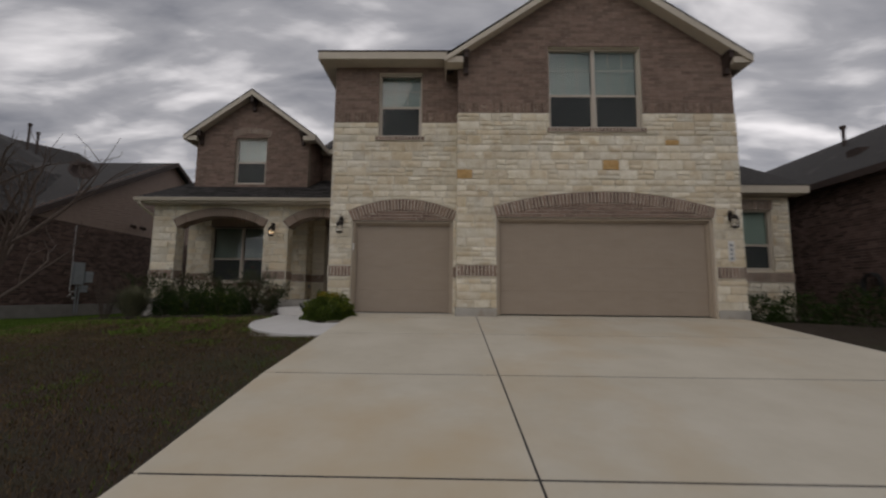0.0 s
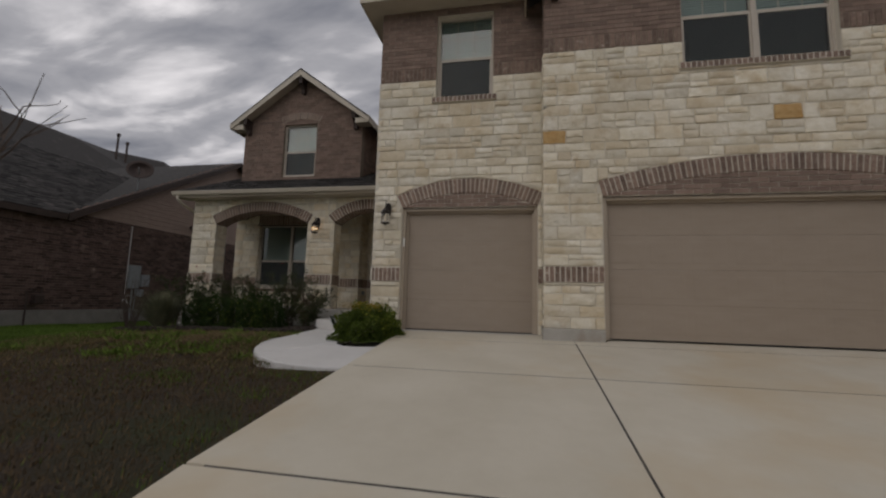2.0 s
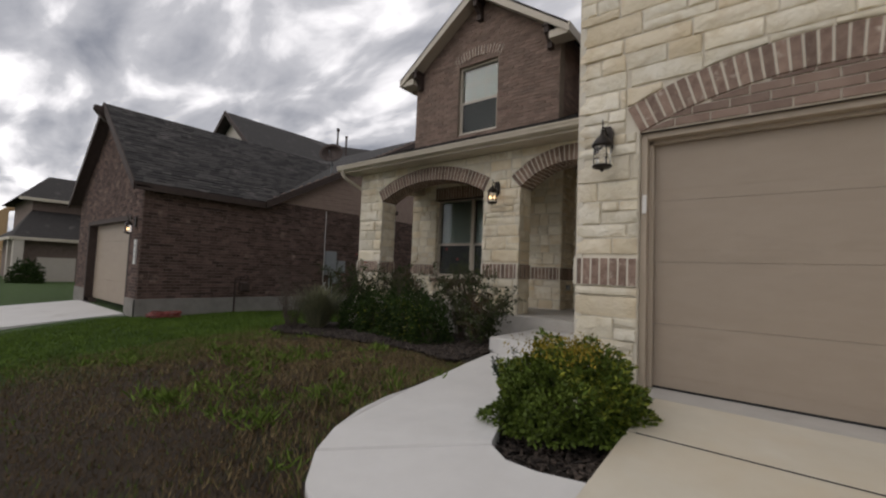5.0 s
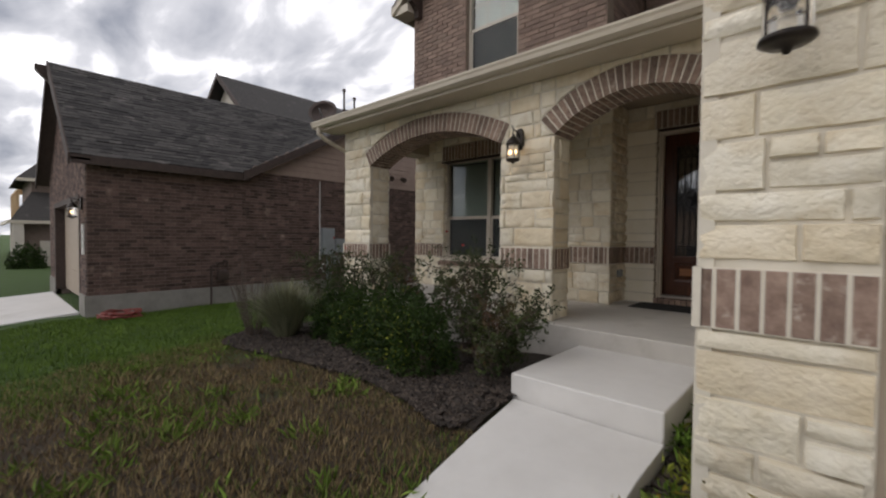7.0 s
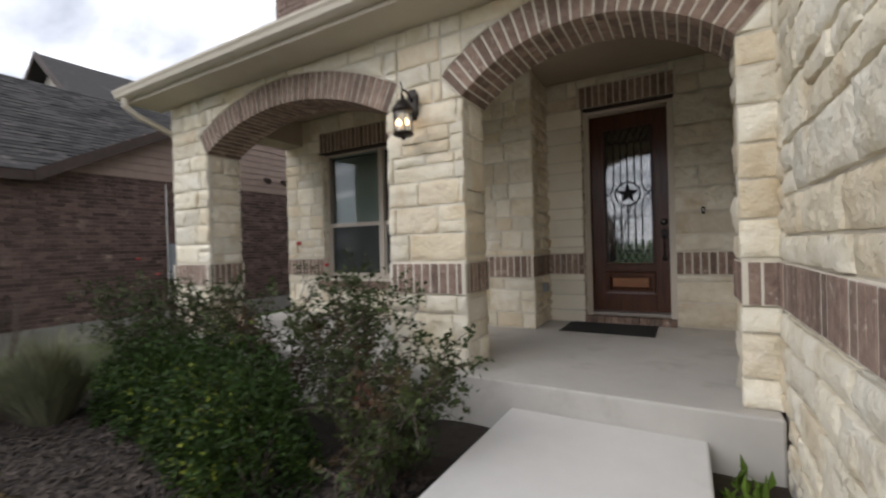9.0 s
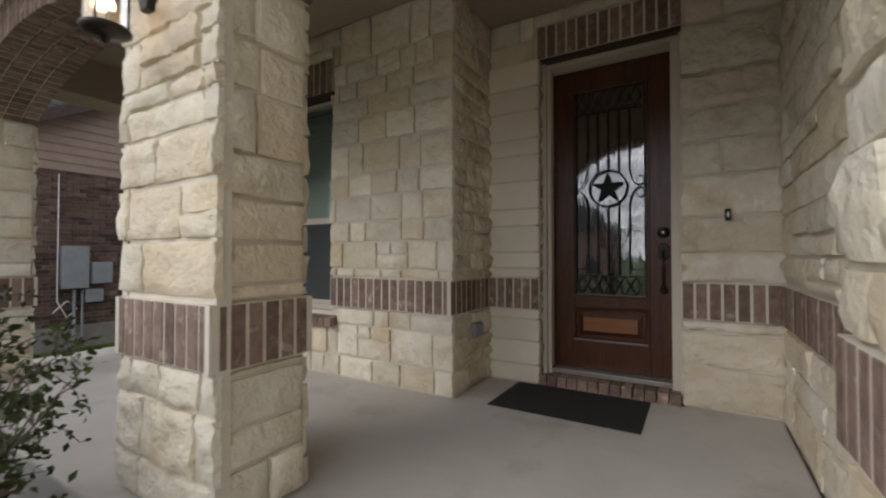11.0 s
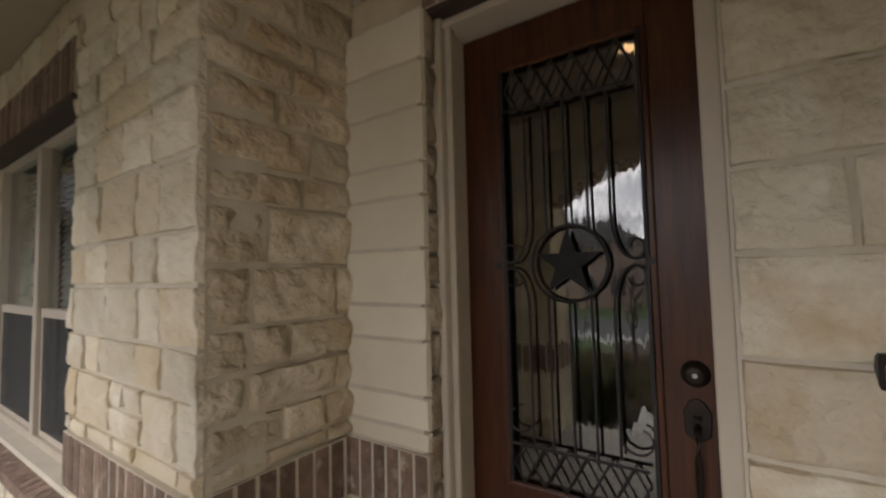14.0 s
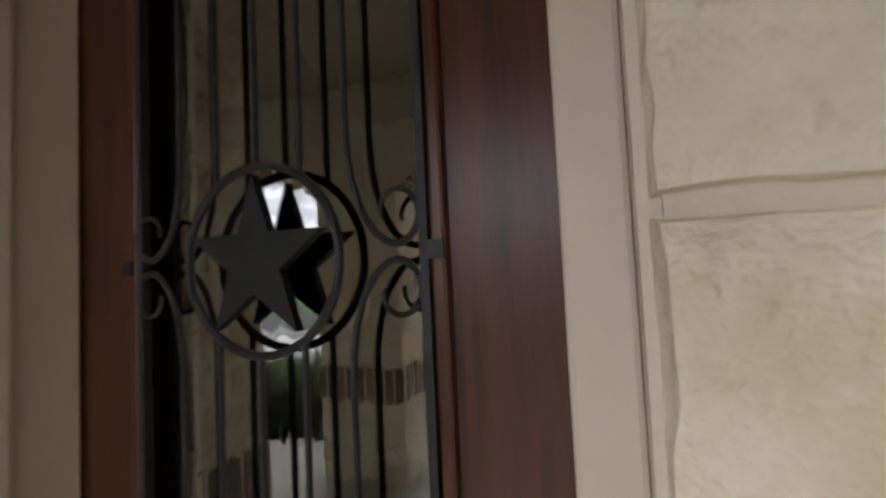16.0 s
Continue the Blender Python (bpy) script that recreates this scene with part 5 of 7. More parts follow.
for s in (-1, 1):
    for up in (-1, 1):
        end = t0 if up > 0 else b0
        pts = [(cx + s * 0.158, gy, end - up * 0.02)]
        pts += [(cx + s * 0.158, gy, cz + up * 0.17)]
        for k in range(1, 8):
            t = k / 7 * math.pi / 2
            pts.append((cx + s * (0.158 + 0.075 * (1 - math.cos(t))), gy, cz + up * (0.17 - 0.16 * math.sin(t))))
        part("scroll_bar", Build().tube(pts, 0.0055, 6), IRON, grille)
        sp = []
        for k in range(20):
            t = k / 19 * 1.55 * math.pi
            rr = 0.042 - 0.018 * k / 19
            sp.append((cx + s * (0.23 - rr * math.cos(t + 0.5 * math.pi) * 0.9), gy, cz + up * (0.052 + rr * math.sin(t - 0.5 * math.pi))))
        part("scroll", Build().tube(sp, 0.0055, 6, 0.0035), IRON, grille)
        if up < 0:
            sp = [(cx + s * 0.158, gy, b0 + 0.1)]
            for k in range(14):
                t = k / 13 * 1.4 * math.pi
                rr = 0.06 - 0.025 * k / 13
                sp.append((cx + s * (0.218 - rr * math.cos(t)), gy, b0 + 0.1 - rr * math.sin(t)))
            part("scroll", Build().tube(sp, 0.0055, 6, 0.0035), IRON, grille)
    part("clip", Build().box(cx + s * 0.284 - 0.012, cx + s * 0.284 + 0.012, gy - 0.006, gy + 0.012, cz - 0.012, cz + 0.012), IRON, grille)
for za, zb in ((GB + 0.025 - ZB, b0), (t0, GT - 0.025 - ZB)):
    part("cross_bar", Build().box(-0.245 + cx, 0.245 + cx, gy - 0.004, gy + 0.006, (b0 if za < 1 else t0) - 0.005, (b0 if za < 1 else t0) + 0.005), IRON, grille)
    for k in range(6):
        u0, u1 = cx - 0.24 + k * 0.08, cx - 0.24 + (k + 1) * 0.08
        zm = (za + zb) / 2
        for p, q in (((u0, zm), ((u0 + u1) / 2, zb)), (((u0 + u1) / 2, zb), (u1, zm)), ((u0, zm), ((u0 + u1) / 2, za)), (((u0 + u1) / 2, za), (u1, zm))):
            part("lattice", Build().tube([(p[0], gy, p[1]), (q[0], gy, q[1])], 0.0045, 5), IRON, grille)
ringp = [(cx + 0.142 * math.cos(2 * math.pi * k / 40), gy, cz + 0.142 * math.sin(2 * math.pi * k / 40)) for k in range(41)]
part("ring", Build().tube(ringp, 0.007, 6, cap=False), IRON, grille)
st = []
for k in range(10):
    r = 0.128 if k % 2 == 0 else 0.05
    t = math.pi / 2 + k * math.pi / 5
    st.append((cx + r * math.cos(t), cz + r * math.sin(t)))
bs = Build()
bs.v = [(u, gy - 0.012, z) for u, z in st] + [(u, gy + 0.004, z) for u, z in st] + [(cx, gy - 0.014, cz)]
bs.f = [(20, k, (k + 1) % 10) for k in range(10)] + [(k, k + 10, (k + 1) % 10 + 10, (k + 1) % 10) for k in range(10)] + [tuple(range(19, 9, -1))]
part("star", bs, STAR_PAINT, grille, "flat charcoal five-pointed star")
# lock set
LX, LZ = -2.66 - XM, 3.445 - ZB
hset = part("handle_set", Build().lathe([(0.0, -0.034), (0.02, -0.034), (0.03, -0.03), (0.034, -0.018), (0.04, -0.012), (0.043, 0.0)], Matrix.Translation((LX, 0, LZ)) @ pose(0, 0, 0, -90), 18), BRONZE, door, "dark bronze deadbolt and handle", smooth=True)
part("key_cylinder", Build().lathe([(0.0, -0.037), (0.007, -0.037), (0.008, -0.03)], Matrix.Translation((LX, 0, LZ)) @ pose(0, 0, 0, -90), 12), shade("brushed_steel", (0.4, 0.4, 0.4), (0.5, 0.5, 0.5), 30, 0.35, 0, 10, metal=0.9), hset, "steel key cylinder")
part("escutcheon", Build().prism([(LX - 0.036, LZ - 0.19), (LX, LZ - 0.215), (LX + 0.036, LZ - 0.19), (LX + 0.04, LZ - 0.12), (LX + 0.022, LZ - 0.085), (LX, LZ - 0.075), (LX - 0.022, LZ - 0.085), (LX - 0.04, LZ - 0.12)], -0.012, 0.0), BRONZE, hset, bevel=0.004)
part("grip", Build().tube([(LX, -0.006, LZ - 0.16), (LX, -0.05, LZ - 0.175), (LX, -0.058, LZ - 0.25), (LX, -0.056, LZ - 0.33), (LX, -0.046, LZ - 0.4), (LX, -0.004, LZ - 0.425)], 0.011, 8, 0.009), BRONZE, hset, smooth=True)
part("thumb_latch", Build().box(LX - 0.012, LX + 0.012, -0.055, -0.01, LZ - 0.135, LZ - 0.126), BRONZE, hset, bevel=0.003)
part("lower_rose", Build().lathe([(0.0, -0.02), (0.018, -0.018), (0.026, -0.008), (0.03, 0.0)], Matrix.Translation((LX, 0, LZ - 0.435)) @ pose(0, 0, 0, -90), 14), BRONZE, hset, smooth=True)

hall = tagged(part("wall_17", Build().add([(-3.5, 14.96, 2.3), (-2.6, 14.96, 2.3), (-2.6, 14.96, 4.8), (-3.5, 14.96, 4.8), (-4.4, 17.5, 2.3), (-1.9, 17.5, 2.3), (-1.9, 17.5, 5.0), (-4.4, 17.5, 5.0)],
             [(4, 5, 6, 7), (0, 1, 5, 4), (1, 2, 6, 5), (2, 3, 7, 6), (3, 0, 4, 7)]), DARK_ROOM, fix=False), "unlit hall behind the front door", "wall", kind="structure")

mat = thing("door_mat", "thin black ribbed rubber door mat", "mat", at=(-3.2, 14.33, 2.24))
part("base", Build().box(-0.5, 0.47, -0.3, 0.31, 0.001, 0.008), RUBBER, mat, bevel=0.003)
for k in range(24):
    y = -0.275 + k * 0.0245
    part("rib", Build().box(-0.46, 0.43, y - 0.006, y + 0.006, 0.008, 0.013), RUBBER, mat)

# doorbell and outlet
bell = thing("doorbell", "small dark doorbell with a pale button", "doorbell", at=(-2.27, 14.68, 3.54))
part("plate", Build().prism([(-0.018, -0.05), (0.018, -0.05), (0.022, -0.04), (0.022, 0.04), (0.018, 0.05), (-0.018, 0.05), (-0.022, 0.04), (-0.022, -0.04)], -0.02, 0.035), BRONZE, bell, bevel=0.003)
bell.scale = (0.8, 0.8, 0.8)
part("button", Build().box(-0.008, 0.008, -0.025, -0.018, -0.018, 0.022), PLATE, bell, bevel=0.003)
outlet = thing("outlet_cover", "grey weatherproof outlet cover on the stone", "outlet", at=(-3.97, 14.36, 2.69))
part("box", Build().box(0.0, 0.05, -0.065, 0.065, -0.055, 0.055), GREY_BOX, outlet, bevel=0.008)
part("lid", Build().box(0.05, 0.062, -0.058, 0.058, -0.048, 0.048), GREY_BOX, outlet, bevel=0.006)


# ---- wall lanterns ----
def lantern(x, y, z, lit, label):
    """A bronze coach lantern hung from a scrolled arm."""
    ob = thing("wall_lantern", label, "wall lamp", group="coach lanterns", at=(x, y, z))
    ob.scale = (0.9, 0.9, 0.9)
    part("back_plate", Build().prism([(-0.055, 0.0), (-0.03, -0.06), (0.03, -0.06), (0.055, 0.0), (0.055, 0.16), (0.03, 0.22), (-0.03, 0.22), (-0.055, 0.16)], -0.03, 0.01), BRONZE, ob, bevel=0.006)
    part("arm", Build().tube([(0, -0.02, 0.1), (0, -0.06, 0.15), (0, -0.12, 0.18), (0, -0.17, 0.17), (0, -0.19, 0.13), (0, -0.17, 0.11)], 0.011, 8, 0.008), BRONZE, ob, smooth=True)
    part("finial", Build().tube([(0, -0.17, 0.1), (0.01, -0.19, 0.19), (0.02, -0.23, 0.22)], 0.009, 6, 0.005), BRONZE, ob)
    L = Matrix.Translation((0, -0.17, 0))
    part("roof", Build().lathe([(0.0, 0.12), (0.018, 0.115), (0.02, 0.09), (0.05, 0.07), (0.085, 0.02), (0.1, -0.01), (0.098, -0.02), (0.0, -0.02)], L, 18), BRONZE, ob, smooth=True)
    part("globe", Build().lathe([(0.078, -0.022), (0.08, -0.21)], L, 20), LAMP_GLASS, ob, "clear seeded glass cylinder", smooth=True).visible_shadow = False
    part("base", Build().lathe([(0.0, -0.208), (0.09, -0.208), (0.094, -0.225), (0.07, -0.24), (0.02, -0.25), (0.012, -0.27), (0.0, -0.275)], L, 18), BRONZE, ob, smooth=True)
    for k in range(4):
        t = math.pi / 4 + k * math.pi / 2
        part("cage_rod", Build().tube([(0.084 * math.cos(t), -0.17 + 0.084 * math.sin(t), -0.02), (0.084 * math.cos(t), -0.17 + 0.084 * math.sin(t), -0.21)], 0.005, 6), BRONZE, ob)
    for dx in (-0.028, 0.028):
        part("candle", Build().tube([(dx, -0.17, -0.205), (dx, -0.17, -0.15)], 0.009, 8), PLATE, ob)
        part("bulb", Build().lathe([(0.0, -0.15), (0.012, -0.145), (0.016, -0.125), (0.01, -0.1), (0.0, -0.085)], Matrix.Translation((dx, -0.17, 0)), 10), BULB if lit else LAMP_GLASS, ob, "glowing candle bulb" if lit else "unlit candle bulb", smooth=True)
    return ob


lantern(-1.70, 9.78, 4.08, False, "dark bronze wall lantern, unlit, beside the single garage door")
lantern(-4.38, 12.21, 4.33, True, "dark bronze wall lantern, lit, on the porch pier")
lantern(7.22, 9.2, 4.17, False, "dark bronze wall lantern, unlit, beside the wide garage door")
plq = thing("number_plaque", "tall white house number plaque with dark figures", "plaque", at=(7.2, 9.2, 3.45))
part("plate", Build().box(-0.07, 0.07, -0.015, 0.0, -0.23, 0.23), PLATE, plq, bevel=0.004)
for k in range(4):
    part("figure_bar", Build().box(-0.03, 0.03, -0.018, -0.014, 0.1 - k * 0.1, 0.16 - k * 0.1), GREY_BOX, plq)
for x, y in ((-6.3, 13.3), (-3.05, 13.55)):
    can = thing("recessed_light", "recessed porch ceiling light, glowing warm", "ceiling light", group="porch downlights", at=(x, y, ZC))
    part("trim_ring", Build().lathe([(0.06, -0.002), (0.085, -0.006), (0.095, 0.0)], Matrix.Identity(4), 20), FASCIA, can, smooth=True)
    part("lens", Build().lathe([(0.0, -0.003), (0.06, -0.003)], Matrix.Identity(4), 20), CAN_GLOW, can, "glowing warm lens")


# ---- planting ----
def leaf_part(name, parent, pts, dirs, sizes, material, width=0.5, seed=0, label=""):
    """Many folded pointed leaves in one mesh."""
    rs = np.random.RandomState(seed)
    pts, dirs, sizes = np.asarray(pts, float), np.asarray(dirs, float), np.asarray(sizes, float)
    n = len(pts)
    dirs = dirs / np.maximum(np.linalg.norm(dirs, axis=1, keepdims=True), 1e-6)
    side = np.cross(dirs, rs.normal(size=(n, 3)))
    side /= np.maximum(np.linalg.norm(side, axis=1, keepdims=True), 1e-6)
    up = np.cross(side, dirs)
    s = sizes[:, None]
    mid = pts + dirs * s * 0.45
    v = np.stack([pts, mid + side * s * width / 2 + up * s * 0.12, pts + dirs * s, mid - side * s * width / 2 + up * s * 0.12], 1).reshape(-1, 3)
    k = np.arange(n)[:, None] * 4
    f = np.concatenate([k + [0, 1, 2], k + [0, 2, 3]], 1).reshape(-1, 3)
    me = bpy.data.meshes.new(name)
    me.from_pydata(v.tolist(), [], f.tolist())
    me.materials.append(material)
    ob = new(name, me)
    ob.parent = parent
    if label:
        tagged(ob, label)
    return ob


def mound(rs, n, rx, ry, h, lumps=0.2):
    """Points on and just under a lumpy rounded mound, with outward directions."""
    d = rs.normal(size=(n, 3))
    d[:, 2] = np.abs(d[:, 2]) * 1.0 - 0.25
    d /= np.linalg.norm(d, axis=1, keepdims=True)
    k = 1 + lumps * (np.sin(d[:, 0] * 7 + 1) * np.sin(d[:, 1] * 6 + d[:, 2] * 5) + 0.5 * np.sin(d[:, 0] * 15) * np.sin(d[:, 2] * 13 + 2))
    r = k * (1 - 0.45 * rs.random(n) ** 2.2)
    p = d * r[:, None] * [rx, ry, h]
    p[:, 2] = np.maximum(p[:, 2] + h * 0.12, 0.02)
    return p, d


def shrub(x, y, rx, ry, h, n, material, leaf, seed, label, name="shrub", extra=None):
    z = lawn_z(x, y) - 0.02
    ob = thing(name, label, "shrub", at=(x, y, z))
    rs = np.random.RandomState(seed)
    b = Build()
    for k in range(9):
        a = rs.uniform(0, 6.28)
        e = (rx * 0.6 * math.cos(a), ry * 0.6 * math.sin(a), h * rs.uniform(0.5, 0.85))
        b.tube([(0.03 * math.cos(a), 0.03 * math.sin(a), 0), (e[0] * 0.4, e[1] * 0.4, e[2] * 0.5), e], 0.012, 5, 0.004)
    part("stemwork", b, BARK, ob)
    p, d = mound(rs, n, rx, ry, h)
    leaf_part("foliage", ob, p, d * 0.7 + rs.normal(size=(n, 3)) * 0.6, leaf * rs.uniform(0.6, 1.3, n), material, 0.55, seed)
    if extra:
        em, ek = extra
        q, dq = mound(rs, int(n * ek), rx * 1.02, ry * 1.02, h * 1.02)
        m = (np.sin(q[:, 0] * 5 + seed) + np.sin(q[:, 1] * 4 + q[:, 2] * 6)) > 0.1
        leaf_part("young_foliage", ob, q[m], (dq * 0.7 + rs.normal(size=dq.shape) * 0.6)[m], leaf * rs.uniform(0.6, 1.3, int(m.sum())), em, 0.5, seed + 1)
    return ob


def rose(x, y, h, spread, canes, seed, label, lean=(0, 0)):
    """A sprawling rose: arching canes with side twigs and small leaves."""
    rs = np.random.RandomState(seed)
    z = lawn_z(x, y) - 0.02
    ob = thing("rose_bush", label, "shrub", group="rose bushes", at=(x, y, z))
    b, pts, dirs = Build(), [], []
    for k in range(canes):
        a, L = rs.uniform(0, 6.28), h * rs.uniform(0.6, 1.08)
        o = np.array([math.cos(a), math.sin(a), 0]) * spread * rs.uniform(0.3, 1.0) + np.array([lean[0], lean[1], 0]) * rs.uniform(0.3, 1)
        cane = [np.array([0.05 * math.cos(a), 0.05 * math.sin(a), 0]) + o * t ** 1.5 + np.array([0, 0, L * (t - 0.22 * t ** 3)]) + rs.normal(size=3) * 0.012 * t for t in np.linspace(0, 1, 8)]
        b.tube(cane, 0.007, 5, 0.0025)
        for j in range(2, 8):
            for q in range(3):
                d = rs.normal(size=3) + [0, 0, 0.4]
                d /= np.linalg.norm(d)
                tip = cane[j] + d * rs.uniform(0.08, 0.24)
                b.tube([cane[j], (cane[j] + tip) / 2 + [0, 0, 0.015], tip], 0.003, 4, 0.0015, cap=False)
                for t in np.linspace(0.3, 1, 5):
                    for s in range(2):
                        pts.append(cane[j] + (tip - cane[j]) * t + rs.normal(size=3) * 0.012)
                        dirs.append(rs.normal(size=3) + d * 0.6)
    part("canework", b, BARK, ob, fix=False)["kind"] = "stuff"
    pts = np.array(pts)
    leaf_part("foliage", ob, pts, np.array(dirs), 0.042 * rs.uniform(0.6, 1.25, len(pts)), LEAF_ROSE, 0.6, seed)
    return ob


rs0 = np.random.RandomState(5)
for i, (x, y, rx, ry, h) in enumerate(((-6.75, 11.2, 0.34, 0.34, 0.68), (-6.2, 11.15, 0.34, 0.34, 0.72), (-5.65, 11.1, 0.35, 0.35, 0.7), (-5.15, 11.0, 0.38, 0.38, 0.78), (-4.68, 10.85, 0.34, 0.34, 0.66))):
    tagged(shrub(x, y, rx, ry, h, 5200, LEAF, 0.04, 200 + i, "dense dark green boxwood in the mulch bed", extra=(LEAF_YELLOW, 0.09)), group="boxwoods by the porch")
for i, (x, y, h, sp, n, ln) in enumerate(((-7.75, 11.6, 1.45, 0.55, 15, (0, 0)), (-6.95, 11.65, 1.5, 0.55, 16, (0, 0)), (-6.2, 11.7, 1.45, 0.5, 14, (0, 0)), (-5.4, 11.65, 1.6, 0.6, 18, (0.1, 0)), (-4.6, 11.55, 1.5, 0.6, 20, (0.25, -0.05)), (-3.98, 11.2, 0.95, 0.5, 17, (0.3, -0.15)))):
    r = rose(x, y, h, sp, n, 300 + i, "straggling rose bush with reddish leaves beside the porch", ln)
    if i in (1, 4):
        for k in range(2):
            part("bloom", Build().lathe([(0.0, -0.014), (0.014, -0.008), (0.018, 0.003), (0.01, 0.011), (0.0, 0.007)], Matrix.Translation((0.15 * k - 0.1, -0.3 + 0.1 * k, h - 0.15 * k)), 8), PETAL, r, "small red bloom")
# ornamental grass and a bare twiggy bush at the end of the bed
og = thing("ornamental_grass", "grey-green clump of ornamental grass in the mulch bed", "grass clump", at=(-7.35, 10.75, lawn_z(-7.35, 10.75)))
n = 1500
a, sp = rs0.uniform(0, 6.28, n), rs0.uniform(0.08, 0.8, n)
p0 = np.stack([np.cos(a) * 0.1 * rs0.random(n), np.sin(a) * 0.1 * rs0.random(n), np.zeros(n)], 1)
hh = rs0.uniform(0.5, 1.0, n) * (1.08 - 0.35 * sp)
p1 = p0 + np.stack([np.cos(a) * sp * 0.4, np.sin(a) * sp * 0.4, hh * 0.65], 1)
p2 = p0 + np.stack([np.cos(a) * sp, np.sin(a) * sp, hh * 0.95], 1)
sd = np.stack([-np.sin(a), np.cos(a), np.zeros(n)], 1) * 0.004
v = np.stack([p0 - sd, p0 + sd, p1 + sd, p1 - sd, p2], 1).reshape(-1, 3)
k = np.arange(n)[:, None] * 5
me = bpy.data.meshes.new("blades")
me.from_pydata(v.tolist(), [], [tuple(q) for q in (k + [0, 1, 2, 3]).tolist()] + [tuple(q) for q in (k + [3, 2, 4]).tolist()])
me.materials.append(STRAW)
og_b = new("blades", me)
og_b.parent = og
tw = thing("twiggy_bush", "bare brown twiggy bush in the mulch bed", "shrub", at=(-7.85, 10.5, lawn_z(-7.85, 10.5)))
b = Build()
for k in range(46):
    a, L, s = rs0.uniform(0, 6.28), rs0.uniform(0.6, 1.25), rs0.uniform(0.08, 0.36)
    c = [np.array([0.06 * math.cos(a), 0.06 * math.sin(a), 0]) + np.array([math.cos(a) * s * t, math.sin(a) * s * t, L * t]) + rs0.normal(size=3) * 0.015 for t in np.linspace(0, 1, 6)]
    b.tube(c, 0.006, 4, 0.002, cap=False)
    for j in range(2, 6):
        for q in range(2):
            b.tube([c[j], c[j] + rs0.normal(size=3) * 0.05 + [0, 0, 0.09]], 0.0025, 3, 0.001, cap=False)
part("twigwork", b, BARK, tw, fix=False)["kind"] = "stuff"

# low bush at the garage corner
lb = shrub(-1.7, 8.98, 0.48, 0.6, 0.46, 14000, LEAF_LOW, 0.042, 401, "dense low yellow-green bush at the garage corner", "corner_bush", (LEAF_YELLOW, 0.4))
rsg = np.random.RandomState(9)
q = rsg.normal(size=(900, 3)) * [0.14, 0.17, 0.035] + [0.02, -0.1, 0.52]
leaf_part("golden_foliage", lb, q, rsg.normal(size=(900, 3)) + [0, -0.3, 0.5], 0.026 * rsg.uniform(0.6, 1.3, 900), LEAF_GOLD, 0.5, 12, "golden young leaves")
sprig = thing("rosemary_sprig", "thin grey-green sprig at the edge of the bush", "plant", at=(-2.1, 8.95, lawn_z(-2.1, 8.95)))
b, pts, dirs = Build(), [], []
for k in range(7):
    a = rs0.uniform(0, 6.28)
    tip = np.array([math.cos(a) * 0.09 - 0.13, math.sin(a) * 0.08, rs0.uniform(0.22, 0.42)])
    b.tube([(0, 0, 0), tip * 0.5 + [0, 0, 0.02], tip], 0.005, 4, 0.002)
    for t in np.linspace(0.35, 1, 14):
        for q in range(4):
            pts.append(tip * t)
            dirs.append(rs0.normal(size=3) + [0, 0, 0.7])
part("stemwork", b, BARK, sprig)
leaf_part("foliage", sprig, np.array(pts), np.array(dirs), np.full(len(pts), 0.045), LEAF_DARK, 0.25, 7)
# strappy plants beside the step
for i, (x, y, s) in enumerate(((-2.17, 11.75, 1.0), (-2.14, 11.3, 0.85), (-2.2, 10.95, 0.8), (-2.1, 10.5, 0.7), (-2.12, 10.1, 0.6))):
    pl = thing("bedding_plant", "leafy green bedding plant beside the step", "plant", group="bedding plants", at=(x, y, 1.74))
    rs = np.random.RandomState(500 + i)
    n = 150
    p = rs.normal(size=(n, 3)) * [0.07, 0.12, 0.0] + np.stack([np.zeros(n), np.zeros(n), rs.uniform(0.02, 0.22, n) * s], 1)
    d = rs.normal(size=(n, 3)) * 0.7 + [0, 0, 0.8]
    leaf_part("leaves", pl, p, d, rs.uniform(0.06, 0.15, n) * s, LEAF_YELLOW if i % 2 else GRASS_GREEN, 0.3, 510 + i)

# mulch bed and loose chips
bed = thing("mulch_bed", "bed of dark weathered wood mulch before the porch", "mulch bed", kind="structure")
gx0 = np.arange(-8.3, -3.3, 0.2)


def bed_front(x):
    return float(np.interp(x, [-8.3, -8.0, -7.6, -6.6, -5.6, -4.8, -4.1, -3.62, -3.4], [10.65, 10.25, 10.02, 10.12, 10.28, 10.34, 10.2, 10.02, 10.12]))


b = Build()
rows = 9
for x in gx0:
    y0 = bed_front(x)
    for j in range(rows + 1):
        y = y0 + (12.115 - y0) * j / rows
        b.v.append((min(x, -3.38 - 0.16 * max(0, min(1, (y - 9.9)))), y, lawn_z(x, y) + (0.0 if j == 0 else 0.035 + 0.02 * math.sin(x * 5 + j))))
m = rows + 1
b.f = [(i * m + j, (i + 1) * m + j, (i + 1) * m + j + 1, i * m + j + 1) for i in range(len(gx0) - 1) for j in range(rows)]
part("soil", b, SOIL, bed, fix=False, smooth=True)
b = Build()
b.add([(-2.4, 9.9, 1.72), (-1.96, 9.9, 1.72), (-1.96, 12.12, 1.76), (-2.4, 12.12, 1.76), (-2.3, 9.0, 1.74), (-1.2, 9.78, 1.8), (-1.2, 8.1, 1.76), (-1.9, 8.1, 1.75)], [(0, 1, 2, 3), (4, 5, 1, 0), (7, 6, 5, 4)])
part("soil", b, SOIL, bed, fix=False)


